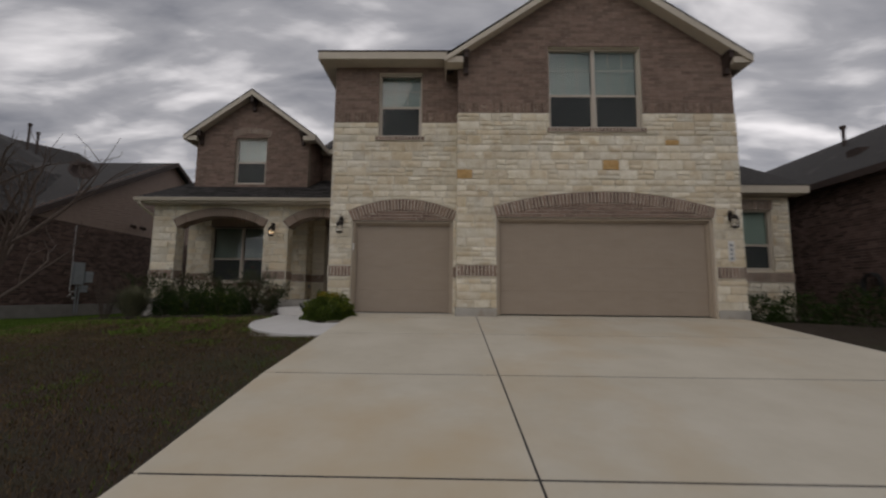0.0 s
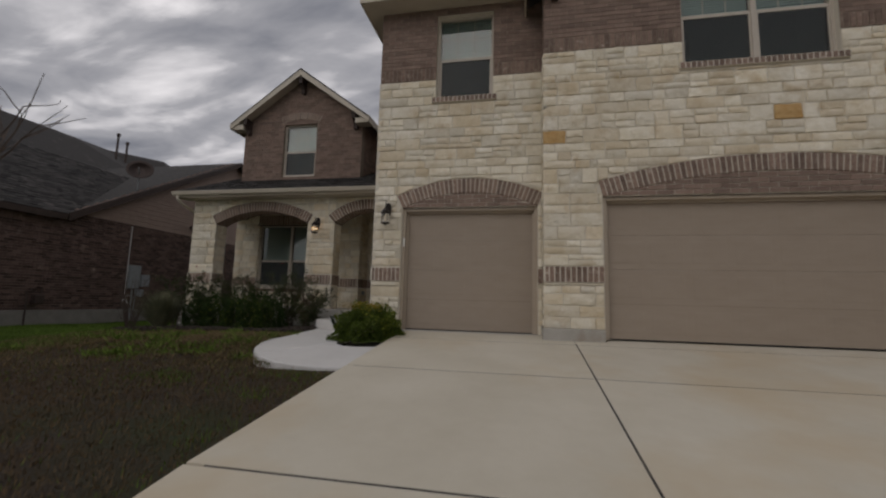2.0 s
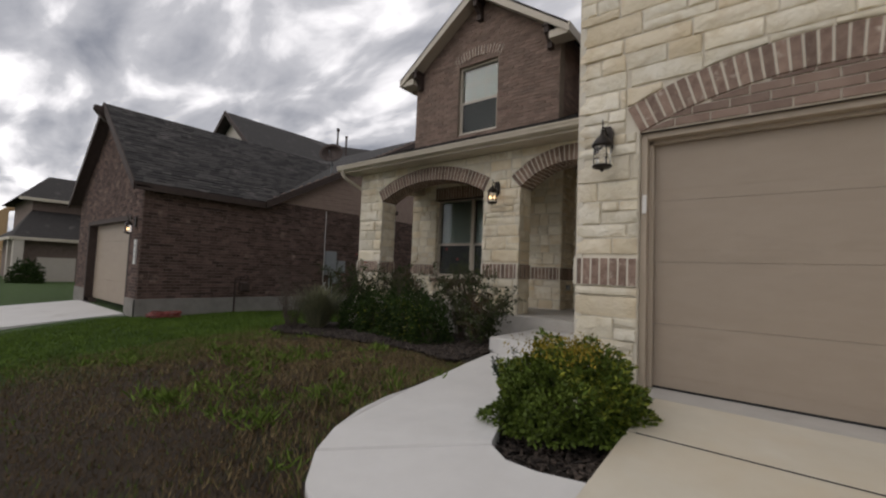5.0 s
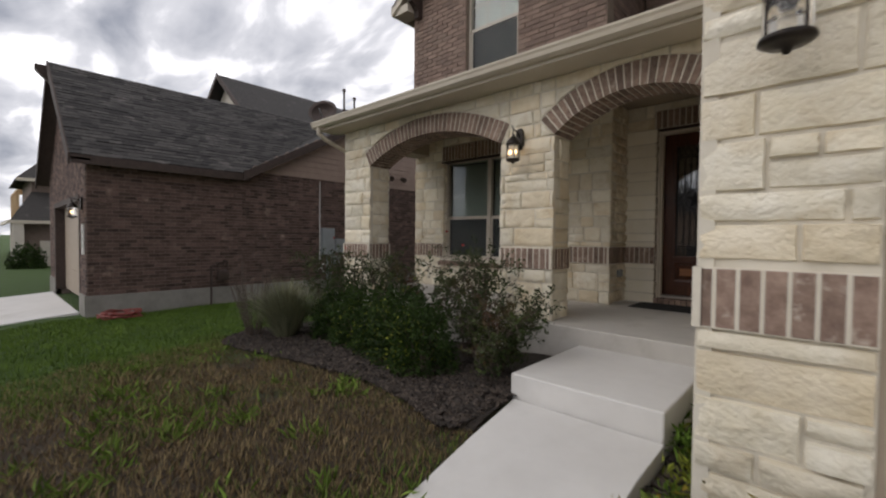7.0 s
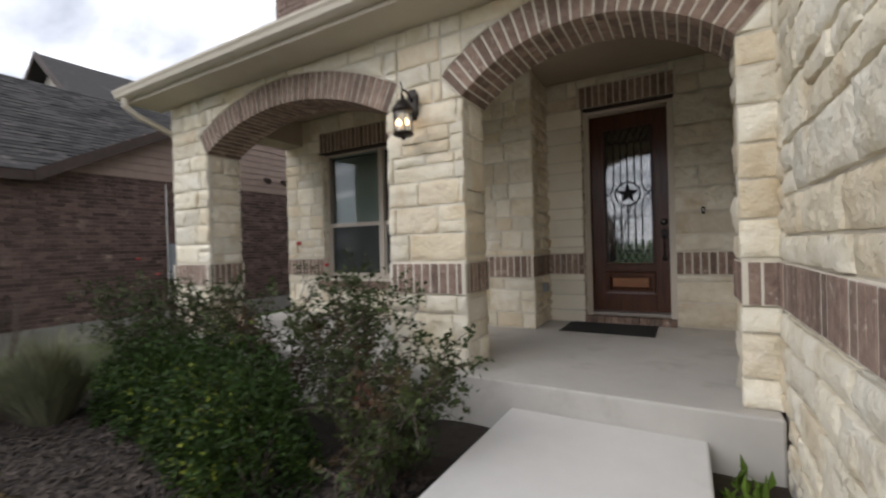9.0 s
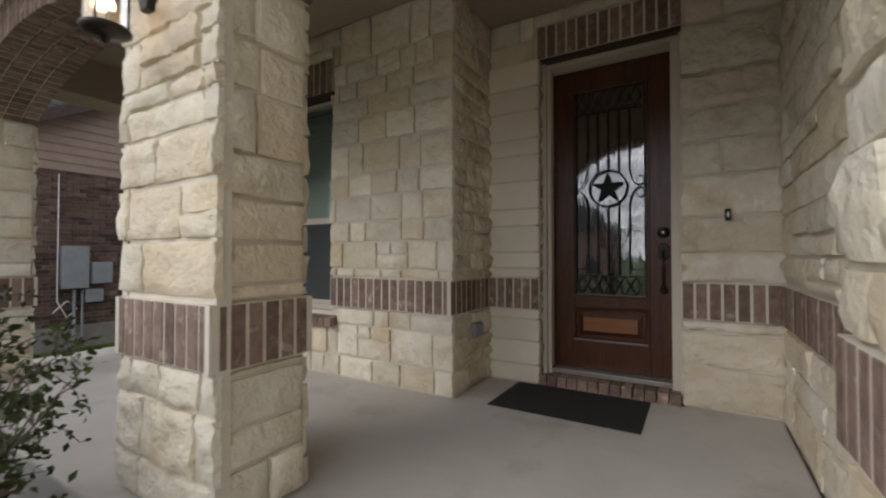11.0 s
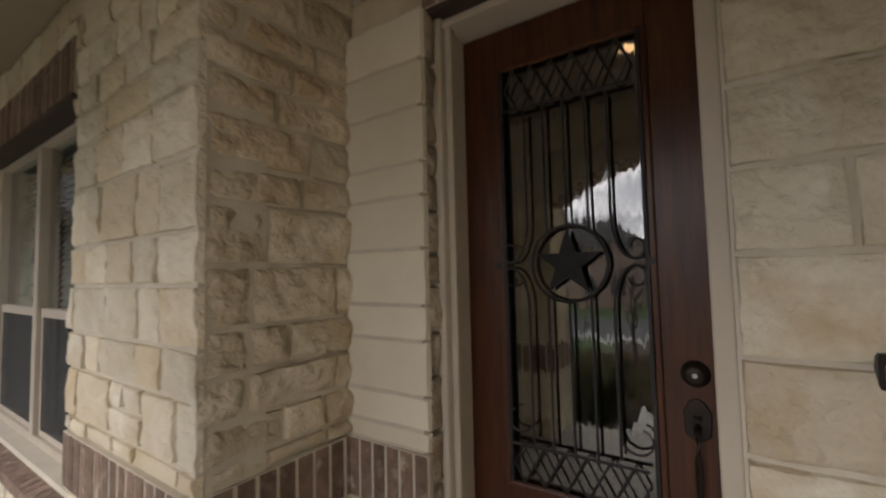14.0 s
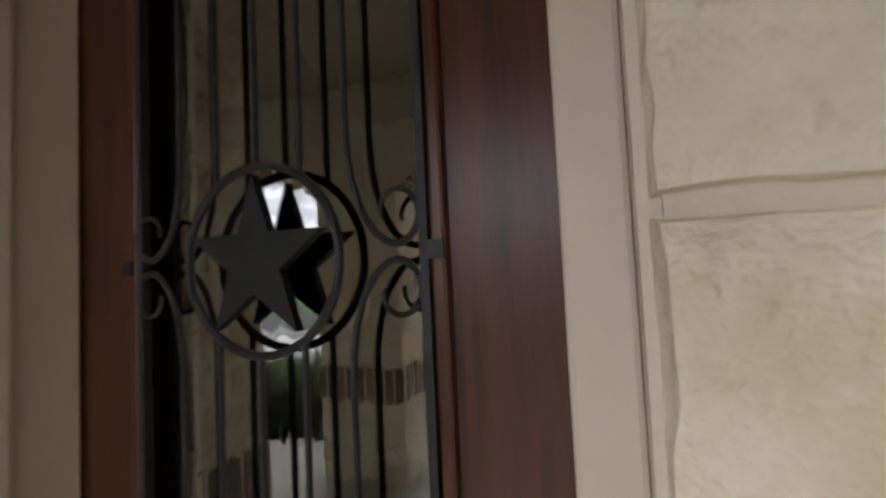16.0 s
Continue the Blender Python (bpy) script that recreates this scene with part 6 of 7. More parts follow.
def chips(n, seed, place, name="chips"):
    rs = np.random.RandomState(seed)
    b = Build()
    for k in range(n):
        x, y, z = place(rs)
        mt = Matrix.Translation((x, y, z)) @ Euler((rs.normal() * 0.35, rs.normal() * 0.35, rs.uniform(0, 6.28))).to_matrix().to_4x4()
        b.mbox(mt, rs.uniform(0.025, 0.085), rs.uniform(0.012, 0.03), rs.uniform(0.005, 0.012))
    ob = part(name, b, CHIP, bed, fix=False)
    ob["kind"] = "stuff"


def in_bed(rs):
    x = rs.uniform(-8.3, -3.5)
    y0 = bed_front(x)
    y = y0 - 0.05 + (11.4 - y0) * rs.random() ** 1.3
    return x, y, lawn_z(x, y) + 0.05


chips(7500, 21, in_bed)
chips(500, 22, lambda rs: (rs.uniform(-2.32, -1.99), rs.uniform(9.9, 12.1), 1.765))
chips(350, 23, lambda rs: (rs.uniform(-2.1, -1.25), rs.uniform(8.2, 8.7), 1.78))


# ---- lawn blades ----
GRASS_STRAW = shade("straw_grass_blade", (0.15, 0.11, 0.055), (0.25, 0.19, 0.1), 3, 0.9, 0, 10, rand="island", ramt=0.4, spec=0.2)

def green_side(x, y):
    return -7.1 + 0.5 * math.sin(y * 1.7) + 0.25 * math.sin(y * 4.1)


def on_lawn(x, y):
    if x > drive_edge(y) - 0.04 or y > 12.1 and x > -8.35:
        return False
    if y > 6.95 and x > np.interp(y, [p[1] for p in left_edge[3:]], [p[0] for p in left_edge[3:]]) - 0.02:
        return False
    return not (-8.3 < x < -3.3 and y > bed_front(x) - 0.03)


def blades(name, n, seed, region, height, width, material, keep, label=""):
    rs = np.random.RandomState(seed)
    X, Y = rs.uniform(region[0], region[1], n), rs.uniform(region[2], region[3], n)
    ok = np.array([on_lawn(x, y) and keep(x, y, rs) for x, y in zip(X, Y)])
    X, Y = X[ok], Y[ok]
    Z = np.array([lawn_z(x, y) for x, y in zip(X, Y)]) - 0.004
    n = len(X)
    a, h = rs.uniform(0, 6.28, n), rs.uniform(*height, n)
    ln = rs.uniform(0.2, 1.1, n) * h
    c = np.stack([np.cos(a), np.sin(a), np.zeros(n)], 1)
    s = np.stack([-np.sin(a), np.cos(a), np.zeros(n)], 1) * width / 2
    p = np.stack([X, Y, Z], 1)
    v = np.stack([p - s, p + s, p + c * ln[:, None] + np.stack([np.zeros(n), np.zeros(n), h], 1)], 1).reshape(-1, 3)
    me = bpy.data.meshes.new(name)
    me.from_pydata(v.tolist(), [], (np.arange(n)[:, None] * 3 + [0, 1, 2]).tolist())
    me.materials.append(material)
    return tagged(new(name, me), label, "grass", kind="stuff")


def patchy(x, y):
    return noise.noise(Vector((x * 0.8, y * 0.8, 3.1))) + 0.5 * noise.noise(Vector((x * 2.4, y * 2.4, 9.0)))


blades("dry_grass", 150000, 31, (-9.0, -0.95, 0.2, 10.3), (0.02, 0.05), 0.007, GRASS_DRY, lambda x, y, rs: x > green_side(x, y) - rs.random() * 1.2, "dry brown lawn grass")
blades("straw_grass", 42000, 34, (-8.0, -1.3, 6.6, 10.3), (0.03, 0.07), 0.008, GRASS_STRAW, lambda x, y, rs: patchy(x + 5.0, y) > -0.25 and rs.random() < (y - 6.3) / 2.2, "pale straw grass in the worn lawn")
blades("green_grass", 110000, 32, (-9.0, -0.95, 0.2, 10.3), (0.025, 0.06), 0.007, GRASS_GREEN, lambda x, y, rs: patchy(x, y) + 0.25 * rs.random() > (0.38 if y > 7 else 0.5) or x > drive_edge(y) - 0.2 and rs.random() < 0.25 or y > 6.5 and x > float(np.interp(y, [6.5, 7.0, 7.3, 7.8, 8.4, 9.4], [-1.3, -2.0, -2.8, -3.2, -3.35, -3.5])) - 0.1 and rs.random() < 0.6 or rs.random() < (0.12 if y > 6 else 0.03), "green tufts in the dry lawn")
blades("green_lawn", 210000, 33, (-12.4, -6.2, 2.0, 18.0), (0.03, 0.06), 0.009, GRASS_GREEN, lambda x, y, rs: x < green_side(x, y) + rs.normal() * 0.3, "short green lawn grass")


WEED = shade("bright_weed_blade", (0.09, 0.15, 0.02), (0.17, 0.24, 0.045), 2, 0.8, 0, 10, rand="island", ramt=0.4, spec=0.2)
rsw = np.random.RandomState(77)
pts, dirs, sz = [], [], []
for k in range(330):
    x, y = rsw.uniform(-7.4, -1.5), rsw.uniform(7.3, 10.2)
    if not on_lawn(x, y) or patchy(x, y) < -0.02:
        continue
    for q in range(18):
        pts.append((x + rsw.normal() * 0.06, y + rsw.normal() * 0.06, lawn_z(x, y)))
        dirs.append((rsw.normal() * 0.6, rsw.normal() * 0.6, 0.7))
        sz.append(rsw.uniform(0.06, 0.14))
w = leaf_part("weeds", None, np.array(pts), np.array(dirs), np.array(sz), WEED, 0.1, 78)
tagged(w, "bright green grass weeds in the lawn", "weeds", kind="stuff")


# lawn colour: greener towards the neighbour
nt = LAWN.node_tree
pb = nt.nodes["Principled BSDF"]
lk = pb.inputs["Base Color"].links[0].from_socket
g = nt.nodes.new("ShaderNodeNewGeometry")
sx = nt.nodes.new("ShaderNodeSeparateXYZ")
nz = nt.nodes.new("ShaderNodeTexNoise")
nz.inputs["Scale"].default_value = 1.2
ma = nt.nodes.new("ShaderNodeMath")
ma.operation = "MULTIPLY_ADD"
ma.inputs[1].default_value = 2.4
mr = nt.nodes.new("ShaderNodeMapRange")
mr.inputs["From Min"].default_value, mr.inputs["From Max"].default_value = -5.3, -6.4
mg = nt.nodes.new("ShaderNodeMix")
mg.data_type = "RGBA"
mg.inputs["B"].default_value = (0.046, 0.088, 0.014, 1)
nt.links.new(g.outputs["Position"], sx.inputs[0])
nt.links.new(g.outputs["Position"], nz.inputs["Vector"])
nt.links.new(nz.outputs["Fac"], ma.inputs[0])
nt.links.new(sx.outputs["X"], ma.inputs[2])
nt.links.new(ma.outputs[0], mr.inputs["Value"])
nt.links.new(mr.outputs[0], mg.inputs["Factor"])
nt.links.new(lk, mg.inputs["A"])
nt.links.new(mg.outputs["Result"], pb.inputs["Base Color"])


# ---- the young bare tree on the lawn ----
def bare_tree(x, y, h, seed, label):
    rng = random.Random(seed)
    ob = thing("tree", label, "tree", at=(x, y, lawn_z(x, y) - 0.03))
    b, tw = Build(), Build()

    def grow(p, d, L, r, lev):
        pts = [p]
        for k in range(4):
            d = (d + Vector((rng.gauss(0, 0.12), rng.gauss(0, 0.12), 0.06))).normalized()
            pts.append(pts[-1] + d * L / 4)
        (b if lev < 2 else tw).tube(pts, r, 7 if lev < 2 else 4, r * 0.55, cap=False)
        if lev < 3:
            for k in range(rng.choice((3, 4, 4)) if lev else 7):
                t = rng.choice(pts[2:])
                e = (d * 0.7 + Vector((rng.gauss(0, 0.5), rng.gauss(0, 0.5), rng.gauss(0.2, 0.3)))).normalized()
                grow(t, e, L * rng.uniform(0.5, 0.75), r * 0.45, lev + 1)
    grow(Vector((0, 0, 0)), Vector((0, 0, 1)), h * 0.5, 0.06, 0)
    for k in range(4):
        a, up, far = rng.uniform(-0.9, 0.2), rng.uniform(2.1, 2.6), rng.uniform(0.7, 1.15)
        arch = [Vector((math.cos(a) * far * t, math.sin(a) * far * t, up + 0.75 * t - 0.45 * t * t + rng.gauss(0, 0.015))) for t in (0, 0.2, 0.4, 0.6, 0.8, 1.0)]
        tw.tube(arch, 0.014, 5, 0.004, cap=False)
        for p in arch[2:]:
            for q in range(2):
                tw.tube([p, p + Vector((rng.uniform(0, 0.18), rng.gauss(0, 0.1), rng.uniform(0.0, 0.16)))], 0.004, 4, 0.002, cap=False)
    part("trunk", b, BARK, ob, fix=False, smooth=True)
    part("twigwork", tw, BARK, ob, fix=False)["kind"] = "stuff"
    return ob


bare_tree(-4.72, 4.75, 3.3, 4, "young bare tree on the lawn")


# ---- the brick house next door ----
NX, NY = -12.36, 9.2
nb = thing("house", "dark brown brick house next door with shingled gable roof", "house", at=(NX, NY, 1.55))


def under(ob, parent):
    """Moves a finished wall under its house."""
    ob.parent = parent
    ob.matrix_parent_inverse = Matrix.Translation(parent.location).inverted()
    for k in ("category", "kind"):
        if k in ob:
            del ob[k]
    return ob


def keep_at(ob, parent):
    ob.parent = parent
    ob.matrix_parent_inverse = Matrix.Translation(parent.location).inverted()
    return ob


def hpart(name, b, material, parent, label="", bevel=0.0, fix=True):
    """A part given in world places."""
    return keep_at(part(name, b, material, None, label, bevel, fix=fix), parent)


ws = under(backing("side_wall", east(NX), NY, 26, 1.3, 5.0, (), const(4.82), 0.25, DARK_MORTAR), nb)
bw = lay_bricks(ws, east(NX), NY, 24, 1.98, 4.82, 601, bl=0.205, bh=0.075, material=BRICK_DARK)
hpart("plinth", Build().box(NX - 0.1, NX + 0.03, NY - 0.03, 26, 1.2, 1.98), DARK_PLINTH, nb, "dark grey concrete plinth", 0.01)
b = Build()
for i in range(24):
    z0 = 4.82 + i * 0.16
    y0, y1 = 12.3 + (z0 - 4.82) / 0.555, 25.7 - (z0 - 4.82) / 0.555
    if y1 - y0 < 0.3:
        break
    b.add([(NX + 0.028, y0, z0), (NX + 0.028, y1, z0), (NX + 0.012, y1 - 0.2, z0 + 0.16), (NX + 0.012, y0 + 0.2, z0 + 0.16), (NX, y0, z0), (NX, y1, z0)], [(0, 1, 2, 3), (4, 5, 1, 0)])
hpart("siding", b, SIDING, nb, "brown lap siding in the side gable", fix=False)
# garage front
gcx, ghalf = -15.45, 3.09
gf = lambda u: 4.75 + 0.78 * (ghalf - np.abs(np.asarray(u, float) - gcx))
hd = Hole(-17.25, -13.15, -9, 3.98)
wf = under(backing("front_wall", front(NY), gcx - ghalf, NX - 0.02, 1.3, 7.6, [hd], gf, 0.3, DARK_MORTAR), nb)
lay_bricks(wf, front(NY), gcx - ghalf, NX, 1.98, 7.5, 602, [hd], gf, bl=0.205, bh=0.075, material=BRICK_DARK)
hpart("plinth", Build().box(-13.15, NX + 0.02, NY - 0.03, NY + 0.1, 1.2, 1.98), DARK_PLINTH, nb)
hpart("plinth", Build().box(gcx - ghalf, -17.25, NY - 0.03, NY + 0.1, 1.2, 1.98), DARK_PLINTH, nb)
gdoor = hpart("garage_door", Build().box(-17.25, -13.15, NY + 0.2, NY + 0.24, 1.7, 3.98), GARAGE_PAINT, nb, "taupe garage door")
b = Build()
for i in range(4):
    b.box(-17.2, -13.2, NY + 0.185, NY + 0.2, 1.75 + i * 0.555, 2.29 + i * 0.555)
hpart("door_section", b, GARAGE_PAINT, nb)
hpart("door_trim", Build().box(-17.3, -17.2, NY - 0.02, NY + 0.2, 1.7, 3.98).box(-13.2, -13.1, NY - 0.02, NY + 0.2, 1.7, 3.98).box(-17.3, -13.1, NY - 0.03, NY + 0.2, 3.9, 4.02), BRACKET, nb)
# roofs


def slope(a, c, d, e, seed, tab=0.24):
    q = shingle_roof(None, a, c, d, e, seed, tab)
    q.parent = nb
    q.matrix_parent_inverse = Matrix.Translation(nb.location).inverted()


RZ = 4.7 + 0.78 * (ghalf + 0.25)
slope((NX + 0.25, 8.93, 4.72), (NX + 0.25, 12.3, 4.72), (gcx, 8.93, RZ), (gcx, 17.2, RZ), 611)
slope((gcx - ghalf - 0.25, 17, 4.72), (gcx - ghalf - 0.25, 8.93, 4.72), (gcx, 17, RZ), (gcx, 8.93, RZ), 612, 0.6)
hpart("eave_board", Build().box(NX + 0.22, NX + 0.25, 8.95, 12.3, 4.55, 4.72), BRACKET, nb, "dark eave board")
hpart("soffit", Build().box(NX, NX + 0.24, 8.95, 12.3, 4.6, 4.63), BRACKET, nb)
for s in (-1, 1):
    hw = ghalf + 0.25
    hpart("rake_board", Build().prism([(gcx, RZ + 0.02), (gcx + s * hw, 4.72), (gcx + s * hw, 4.52), (gcx, RZ - 0.2)], 8.9, 8.94), BRACKET, nb, "dark rake board")
    hpart("rake_soffit", Build().prism([(gcx, RZ - 0.06), (gcx + s * hw, 4.66), (gcx + s * hw, 4.62), (gcx, RZ - 0.1)], 8.94, 9.25), BRACKET, nb)
hpart("purlin_end", Build().prism([(8.7, RZ - 0.12), (8.7, RZ - 0.24), (8.95, RZ - 0.5), (9.2, RZ - 0.6), (9.2, RZ - 0.12)], gcx - 0.09, gcx + 0.09, "x"), BRACKET, nb, "dark timber purlin end", 0.01)
# main roof, ridge running west
MR = 4.78 + 0.555 * 6.85
hpart("main_roof", Build().add([(NX + 0.3, 12.15, 4.72), (NX + 0.3, 19.15, MR), (-24, 19.15, MR), (-24, 12.15, 4.72), (NX + 0.3, 26, 4.72), (-24, 26, 4.72)], [(0, 1, 2, 3), (1, 4, 5, 2)]), SHINGLE, nb)
hpart("rake_board", Build().prism([(12.1, 4.76), (19.15, MR + 0.02), (19.15, MR - 0.18), (12.1, 4.54)], NX + 0.28, NX + 0.32, "x"), BRACKET, nb)
hpart("rake_board", Build().prism([(26.2, 4.76), (19.15, MR + 0.02), (19.15, MR - 0.18), (26.2, 4.54)], NX + 0.28, NX + 0.32, "x"), BRACKET, nb)
hpart("rear_wall", Build().box(-24, NX, 25.7, 26, 1.3, 5).box(-24.2, -24, 12, 26, 1.3, 8), DARK_MORTAR, nb)
# things on and beside its wall
dish = thing("satellite_dish", "dark satellite dish on the roof edge", "dish", at=(-12.75, 14.75, 6.35))
part("mast", Build().tube([(0, 0, -0.3), (0, 0, 0.1), (0.15, -0.1, 0.3)], 0.025, 8), GREY_BOX, dish)
part("reflector", Build().lathe([(0.0, 0.0), (0.15, 0.015), (0.3, 0.06), (0.4, 0.11), (0.41, 0.1), (0.0, -0.03)], Matrix.Translation((0.25, -0.2, 0.42)) @ pose(0, 0, 0, 62, 0, 40), 24), BRACKET, dish, smooth=True)
part("feed_arm", Build().tube([(0.2, -0.15, 0.2), (0.5, -0.5, 0.45)], 0.015, 6), GREY_BOX, dish)
meter = thing("electric_panel", "grey electric panel with conduits on the brick wall", "electric panel", at=(NX + 0.02, 14.55, 2.65))
part("cabinet", Build().box(0, 0.14, -0.2, 0.2, 0.02, 0.8), GREY_BOX, meter, bevel=0.01)
part("meter_box", Build().box(0, 0.16, 0.24, 0.56, 0.1, 0.5), GREY_BOX, meter, bevel=0.01)
part("cable_box", Build().box(0, 0.1, 0.16, 0.44, -0.25, 0.0), GREY_BOX, meter, bevel=0.01)
part("conduit", Build().tube([(0.05, -0.24, 2.1), (0.05, -0.24, -0.2), (0.05, -0.1, -0.5), (0.05, 0.05, -0.35), (0.05, -0.1, -0.2), (0.05, -0.3, -0.4)], 0.011, 6), PLATE, meter, "pale conduit")
part("conduit", Build().tube([(0.06, 0.0, 0.0), (0.06, 0.0, -1.0)], 0.025, 6), GREY_BOX, meter)
part("conduit", Build().tube([(0.06, 0.12, 0.0), (0.06, 0.12, -1.0)], 0.02, 6), GREY_BOX, meter)
for y in (16.9, 17.45):
    fl = thing("flood_light", "small dark flood light on the neighbour's siding", "wall lamp", group="neighbour flood lights", at=(NX + 0.02, y, 5.17))
    part("base", Build().tube([(0.0, 0, 0), (0.05, 0, 0)], 0.06, 10), BRACKET, fl)
    part("head", Build().tube([(0.05, 0, 0), (0.12, -0.03, -0.03), (0.2, -0.06, -0.06)], 0.05, 10, 0.085), BRACKET, fl)
gas = thing("gas_meter", "grey gas meter on pipes at the foot of the wall", "gas meter", at=(NX + 0.2, 11.65, 1.6))
part("body", Build().box(-0.08, 0.1, -0.12, 0.12, 0.55, 0.8), BRACKET, gas, bevel=0.03)
part("pipe", Build().tube([(0, -0.25, -0.05), (0, -0.25, 0.9), (0, -0.1, 0.95), (0, -0.1, 0.85)], 0.022, 8), BRACKET, gas)
part("pipe", Build().tube([(0, 0.1, 0.85), (0, 0.1, 0.98), (-0.15, 0.1, 1.0), (-0.19, 0.1, 1.0)], 0.022, 8), BRACKET, gas)
hose = thing("garden_hose", "coiled dark red garden hose on the grass", "hose", at=(-11.75, 9.6, lawn_z(-11.75, 9.6)))
part("coil", Build().tube([((0.3 + 0.05 * math.sin(k * 0.37)) * math.cos(k * 0.3), (0.3 + 0.05 * math.sin(k * 0.37)) * math.sin(k * 0.3), 0.05 + 0.0009 * k + 0.02 * math.sin(k)) for k in range(110)], 0.016, 6), RED_HOSE, hose)
nl = lantern(-12.72, NY - 0.02, 3.75, True, "small lit lantern beside the neighbour's garage door")
npl = thing("number_plaque", "tall white plaque on the neighbour's garage pier", "plaque", at=(-12.62, NY - 0.01, 3.1))
part("plate", Build().box(-0.07, 0.07, -0.03, 0.0, -0.3, 0.3), PLATE, npl, bevel=0.004)
for k in range(3):
    part("figure_bar", Build().box(-0.03, 0.03, -0.034, -0.029, 0.1 - k * 0.13, 0.18 - k * 0.13), GREY_BOX, npl)
nd = tagged(slab_outline("neighbour_drive", [(-17.6, 9.15), (-17.9, -3.4), (-12.6, -3.4), (-12.95, 9.15)], lambda y: max(lawn_z(-14.0, y), 0.5) + 0.06, None, WALK), "pale concrete driveway of the house next door", "driveway", kind="structure")

# taller house behind it
fb = thing("house", "distant two-storey house with dark hipped roof and cream gable", "house", at=(-26, 18, 1.3))
hpart("wall", Build().box(-29.5, -20.5, 16.2, 30, 1.0, 8.6), CREAM_SIDING, fb)
hpart("gable_wall", Build().prism([(-26.0, 8.6), (-20.6, 8.6), (-23.3, 10.6)], 16.0, 16.3), CREAM_SIDING, fb, "cream siding gable")
hpart("roof", Build().add([(-20.1, 15.5, 8.35), (-23.25, 15.5, 10.85), (-26.4, 15.5, 8.35), (-23.25, 20.2, 10.85), (-20.1, 24, 8.35), (-26.4, 24, 8.35), (-23.25, 26, 11.4), (-20.1, 31, 8.35), (-29.5, 31, 8.35), (-20.1, 21.5, 8.35), (-25.5, 24, 11.6)],
                          [(0, 9, 3, 1), (1, 3, 5, 2), (3, 9, 4, 10), (4, 7, 6, 10), (7, 8, 6)]), SHINGLE, fb)
hpart("rake_board", Build().prism([(-23.25, 10.9), (-26.5, 8.35), (-26.5, 8.1), (-23.25, 10.65)], 15.45, 15.52), BRACKET, fb)
hpart("rake_board", Build().prism([(-23.25, 10.9), (-20.0, 8.35), (-20.0, 8.1), (-23.25, 10.65)], 15.45, 15.52), BRACKET, fb)
for x, y in ((-22.8, 22.3), (-23.6, 23.6)):
    hpart("vent_pipe", Build().tube([(x, y, 10.3), (x, y, 11.75)], 0.06, 8).tube([(x, y, 11.7), (x, y, 11.85)], 0.1, 8), BRACKET, fb, "dark roof vent pipe")

# far houses down the street to the west
fh = thing("house", "distant two-storey grey-brown house with dark hip roof", "house", at=(-33, 14, 0.6))
hpart("wall", Build().box(-40, -31.6, 9.0, 20, 0.3, 3.6), DARK_MORTAR, fh)
hpart("upper_wall", Build().box(-40, -33.0, 9.4, 20, 3.6, 5.9), DARK_MORTAR, fh)
hpart("roof", Build().add([(-32.5, 8.8, 5.75), (-40.6, 8.8, 5.75), (-40.6, 20.6, 5.75), (-32.5, 20.6, 5.75), (-34.6, 10.2, 7.3), (-38, 10.2, 7.3), (-34.6, 18, 7.3), (-38, 18, 7.3)], [(0, 1, 5, 4), (1, 2, 7, 5), (2, 3, 6, 7), (3, 0, 4, 6), (4, 5, 7, 6)]), SHINGLE, fh)
hpart("lower_roof", Build().add([(-31.0, 8.5, 3.5), (-33.0, 9.4, 5.1), (-33.0, 20, 5.1), (-31.0, 20, 3.5), (-40.6, 8.5, 3.5), (-40.6, 9.4, 4.2)], [(0, 3, 2, 1), (0, 1, 5, 4)]), SHINGLE, fh)
for x in (-31.4, -33.6):
    hpart("porch_post", Build().box(x, x + 0.4, 8.6, 9.0, 0.3, 3.5), CREAM_SIDING, fh, "pale porch post", 0.02)
hpart("fascia", Build().box(-31.05, -30.95, 8.5, 20, 3.36, 3.52), FASCIA, fh)
hpart("fascia", Build().box(-40.6, -31.05, 8.42, 8.5, 3.36, 3.52), FASCIA, fh)
hpart("fascia", Build().box(-32.55, -32.45, 8.8, 20, 5.6, 5.76), FASCIA, fh)
hpart("garage_door", Build().box(-31.6, -31.55, 9.6, 11.2, 0.4, 2.5), CREAM_SIDING, fh)
for y in (13.0, 16.0):
    hpart("window", Build().box(-33.02, -32.95, y, y + 1.0, 4.2, 5.4), SCREEN, fh)
fh.location += Vector((0, 0.3, 0.35))
fr = thing("framed_house", "house under construction with bare pine framing", "house", at=(-50, 14, 0.5))
b = Build()
for k in range(16):
    b.box(-52 + k * 0.6, -51.95 + k * 0.6 + 0.06, 9, 9.1, 0.3, 6.2)
    b.box(-43, -42.9, 9 + k * 0.6, 9.06 + k * 0.6, 0.3, 6.2)
for z in (0.35, 3.2, 6.2):
    b.box(-52, -43, 9, 9.1, z, z + 0.12).box(-43, -42.9, 9, 18, z, z + 0.12)
hpart("studs", b, LUMBER, fr)
b = Build()
for k in range(8):
    x = -51.5 + k * 1.15
    b.tube([(x, 9, 6.2), (x, 13.5, 8.4), (x, 18, 6.2)], 0.06, 4)
hpart("rafters", b, LUMBER, fr)
hpart("sheathing", Build().box(-52, -43.1, 9.12, 18, 0.3, 3.0), shade("brown_sheathing", (0.16, 0.1, 0.06), (0.2, 0.13, 0.08), 3), fr)
fr.location.y += 0.6
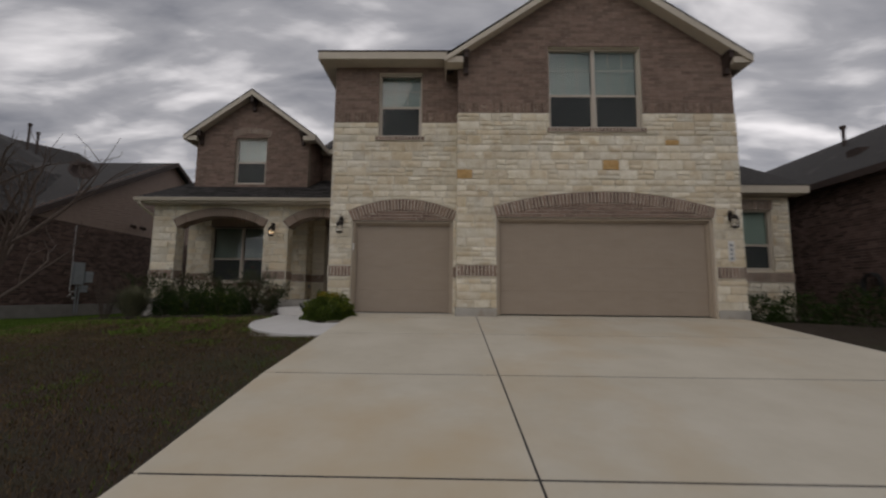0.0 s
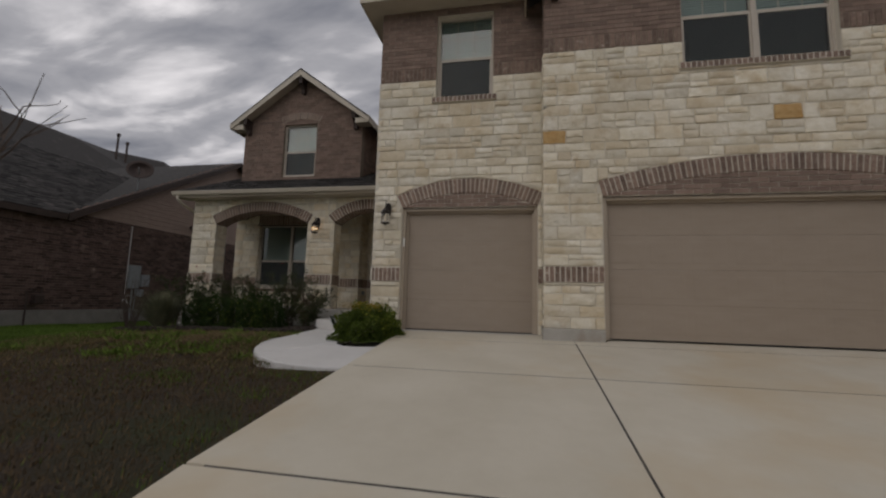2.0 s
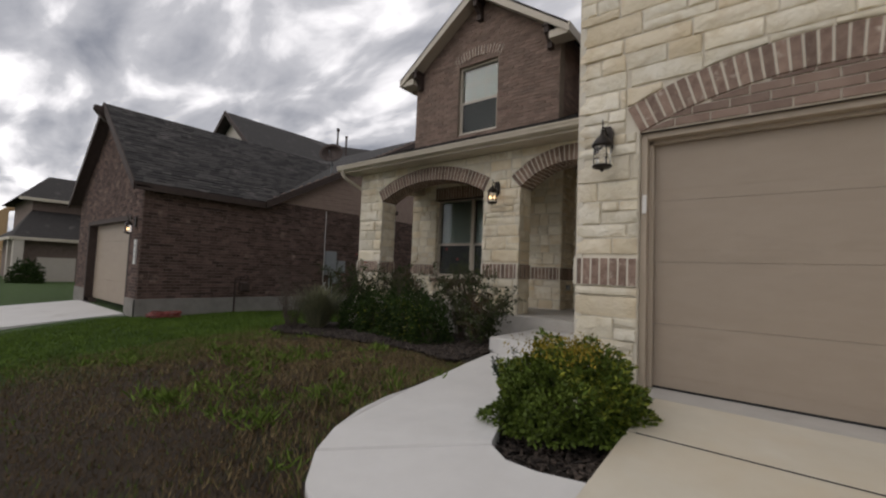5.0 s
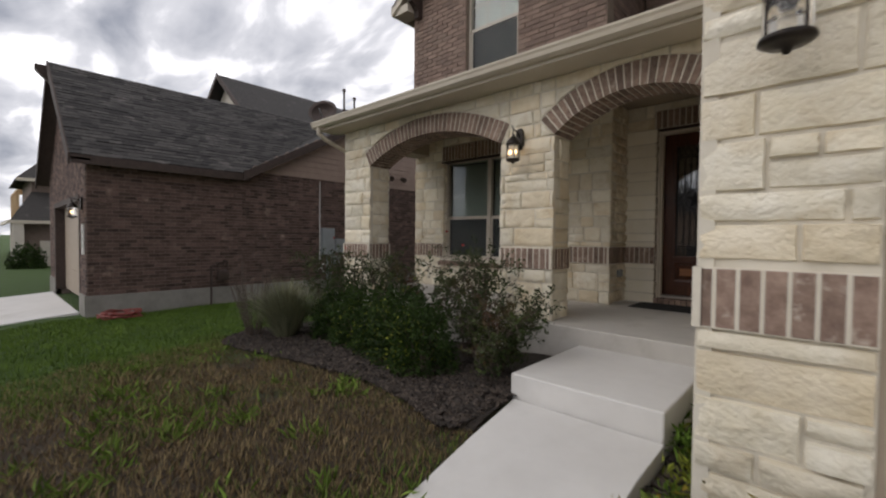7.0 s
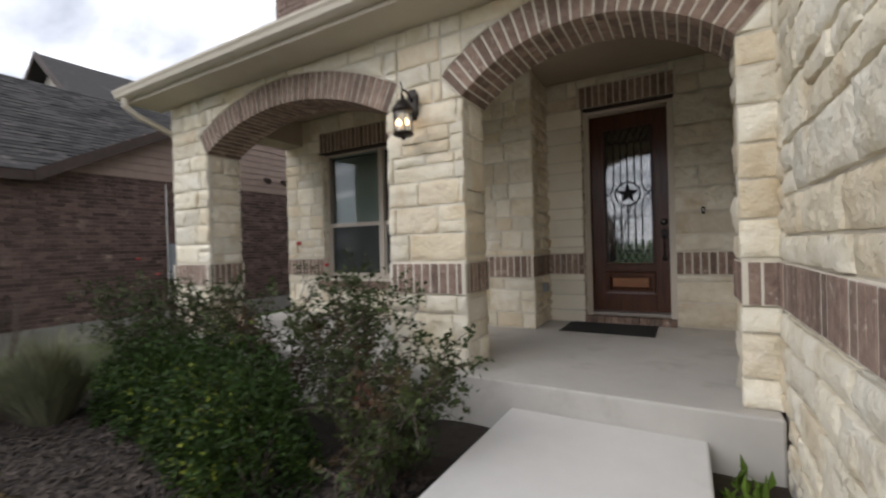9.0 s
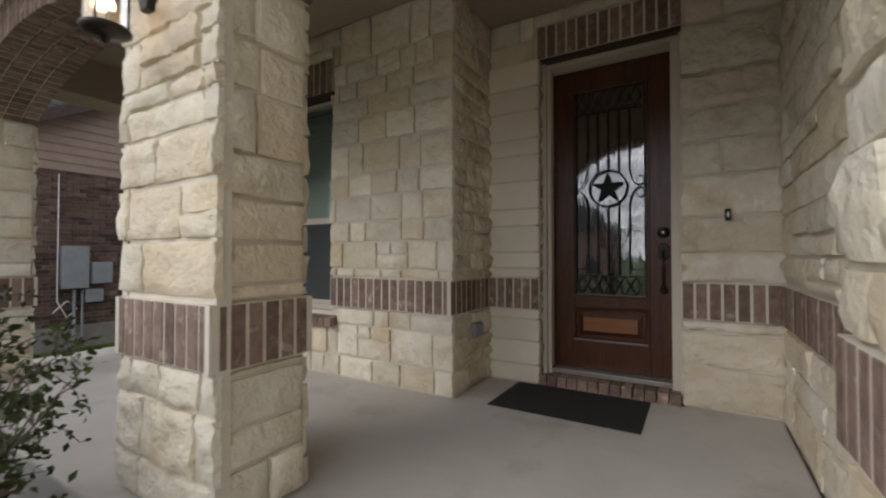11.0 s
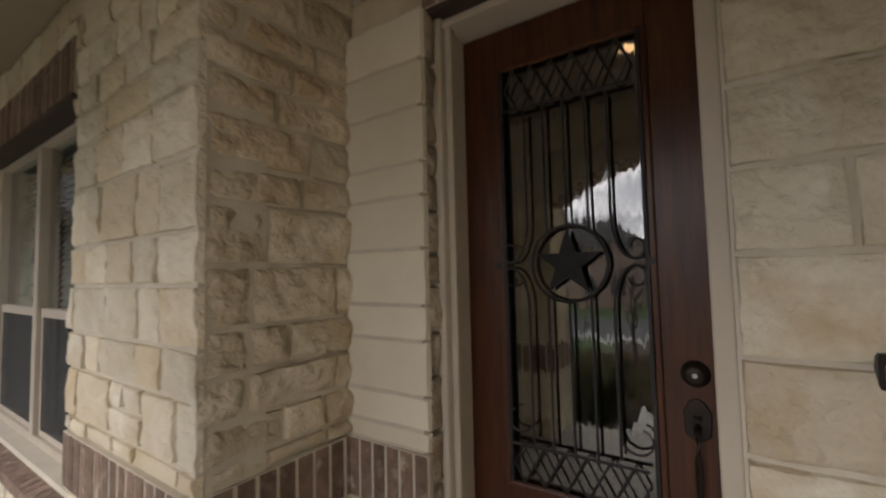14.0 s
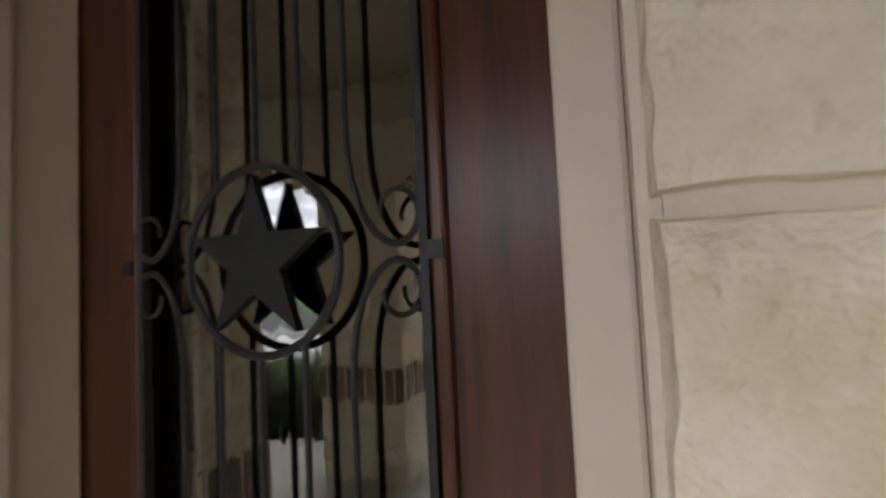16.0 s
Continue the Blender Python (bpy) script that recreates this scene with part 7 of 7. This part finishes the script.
hdg = shrub(-29.6, 9.3, 0.6, 0.6, 0.95, 2500, LEAF, 0.12, 701, "clipped green bush before a far house")

# ---- the house to the east ----
eb = thing("house", "dark brown brick house on the far side with shingled roof", "house", at=(11.3, 12, 1.7))
we = under(backing("side_wall", west(11.35), 3.5, 24, 1.2, 5.6, (), None, 0.25, DARK_MORTAR), eb)
lay_bricks(we, west(11.35), 3.5, 18, 1.9, 5.55, 621, bl=0.205, bh=0.075, material=BRICK_DARK)
hpart("front_wall", Build().box(11.4, 19, 3.5, 3.7, 1.2, 5.6), DARK_MORTAR, eb)
hpart("roof", Build().add([(11.0, 3.1, 5.55), (11.0, 24, 5.55), (14.2, 24, 7.75), (14.2, 6.2, 7.75), (17.4, 3.1, 5.55), (17.4, 24, 5.55)], [(0, 3, 2, 1), (0, 4, 3), (4, 5, 2, 3)]), SHINGLE, eb)
hpart("fascia", Build().box(10.97, 11.0, 3.1, 24, 5.42, 5.6), BRACKET, eb)
hpart("vent_pipe", Build().tube([(13.6, 13.1, 7.2), (13.6, 13.1, 7.95)], 0.05, 8).tube([(13.6, 13.1, 7.9), (13.6, 13.1, 8.0)], 0.085, 8), BRACKET, eb, "dark roof vent pipe")
hpart("roof_vent", Build().box(12.3, 12.6, 11.3, 11.7, 6.4, 6.65), BRACKET, eb)
reel = thing("hose_reel", "dark coiled garden hose hung on the brick wall", "hose", at=(11.33, 10.20, 2.72))
part("hanger", Build().box(-0.14, 0.0, -0.05, 0.05, 0.05, 0.2), BRACKET, reel, bevel=0.01)
part("coil", Build().tube([(-0.08 - 0.0006 * k, (0.23 + 0.035 * math.sin(k * 0.31)) * math.cos(k * 0.3), (0.3 + 0.035 * math.sin(k * 0.31)) * math.sin(k * 0.3)) for k in range(130)], 0.018, 6), RUBBER, reel)
for i, (x, y, s) in enumerate(((8.3, 10.2, 0.55), (9.3, 10.1, 0.6), (10.4, 9.6, 0.7))):
    tagged(shrub(x, y, s, s * 0.9, s * 1.1, 2200, LEAF, 0.06, 710 + i, "dark green shrub beside the wing wall"), group="wing shrubs")

# ---- across the street, seen in the door glass ----
for i, (x, w) in enumerate(((-16, 12), (2, 13), (20, 12))):
    oh = thing("house", "two-storey house across the street", "house", group="houses across the street", at=(x, -26, 0.4))
    hpart("wall", Build().box(x - w / 2, x + w / 2, -34, -25, 0.2, 6.0), CREAM_SIDING if i % 2 else SIDING, oh)
    hpart("roof", Build().add([(x - w / 2 - 0.5, -24.5, 5.9), (x + w / 2 + 0.5, -24.5, 5.9), (x + w / 2 + 0.5, -34.5, 5.9), (x - w / 2 - 0.5, -34.5, 5.9), (x - w / 4, -29.5, 9.2), (x + w / 4, -29.5, 9.2)],
                              [(0, 1, 5, 4), (1, 2, 5), (2, 3, 4, 5), (3, 0, 4)]), SHINGLE, oh)
    hpart("garage_door", Build().box(x - 4.8, x - 0.2, -24.98, -24.9, 0.4, 2.6), GARAGE_PAINT, oh)
    for dx in (1.5, 4.0):
        hpart("window", Build().box(x + dx, x + dx + 1.2, -24.98, -24.92, 1.4, 2.9), SCREEN, oh)
        hpart("window", Build().box(x + dx - 4, x + dx - 2.8, -24.98, -24.92, 4.0, 5.3), SCREEN, oh)
tagged(part("far_drive", Build().box(-3.0, 2.2, -25, -15, 0.3, 0.46), WALK), "concrete drive across the street", "driveway", kind="structure")
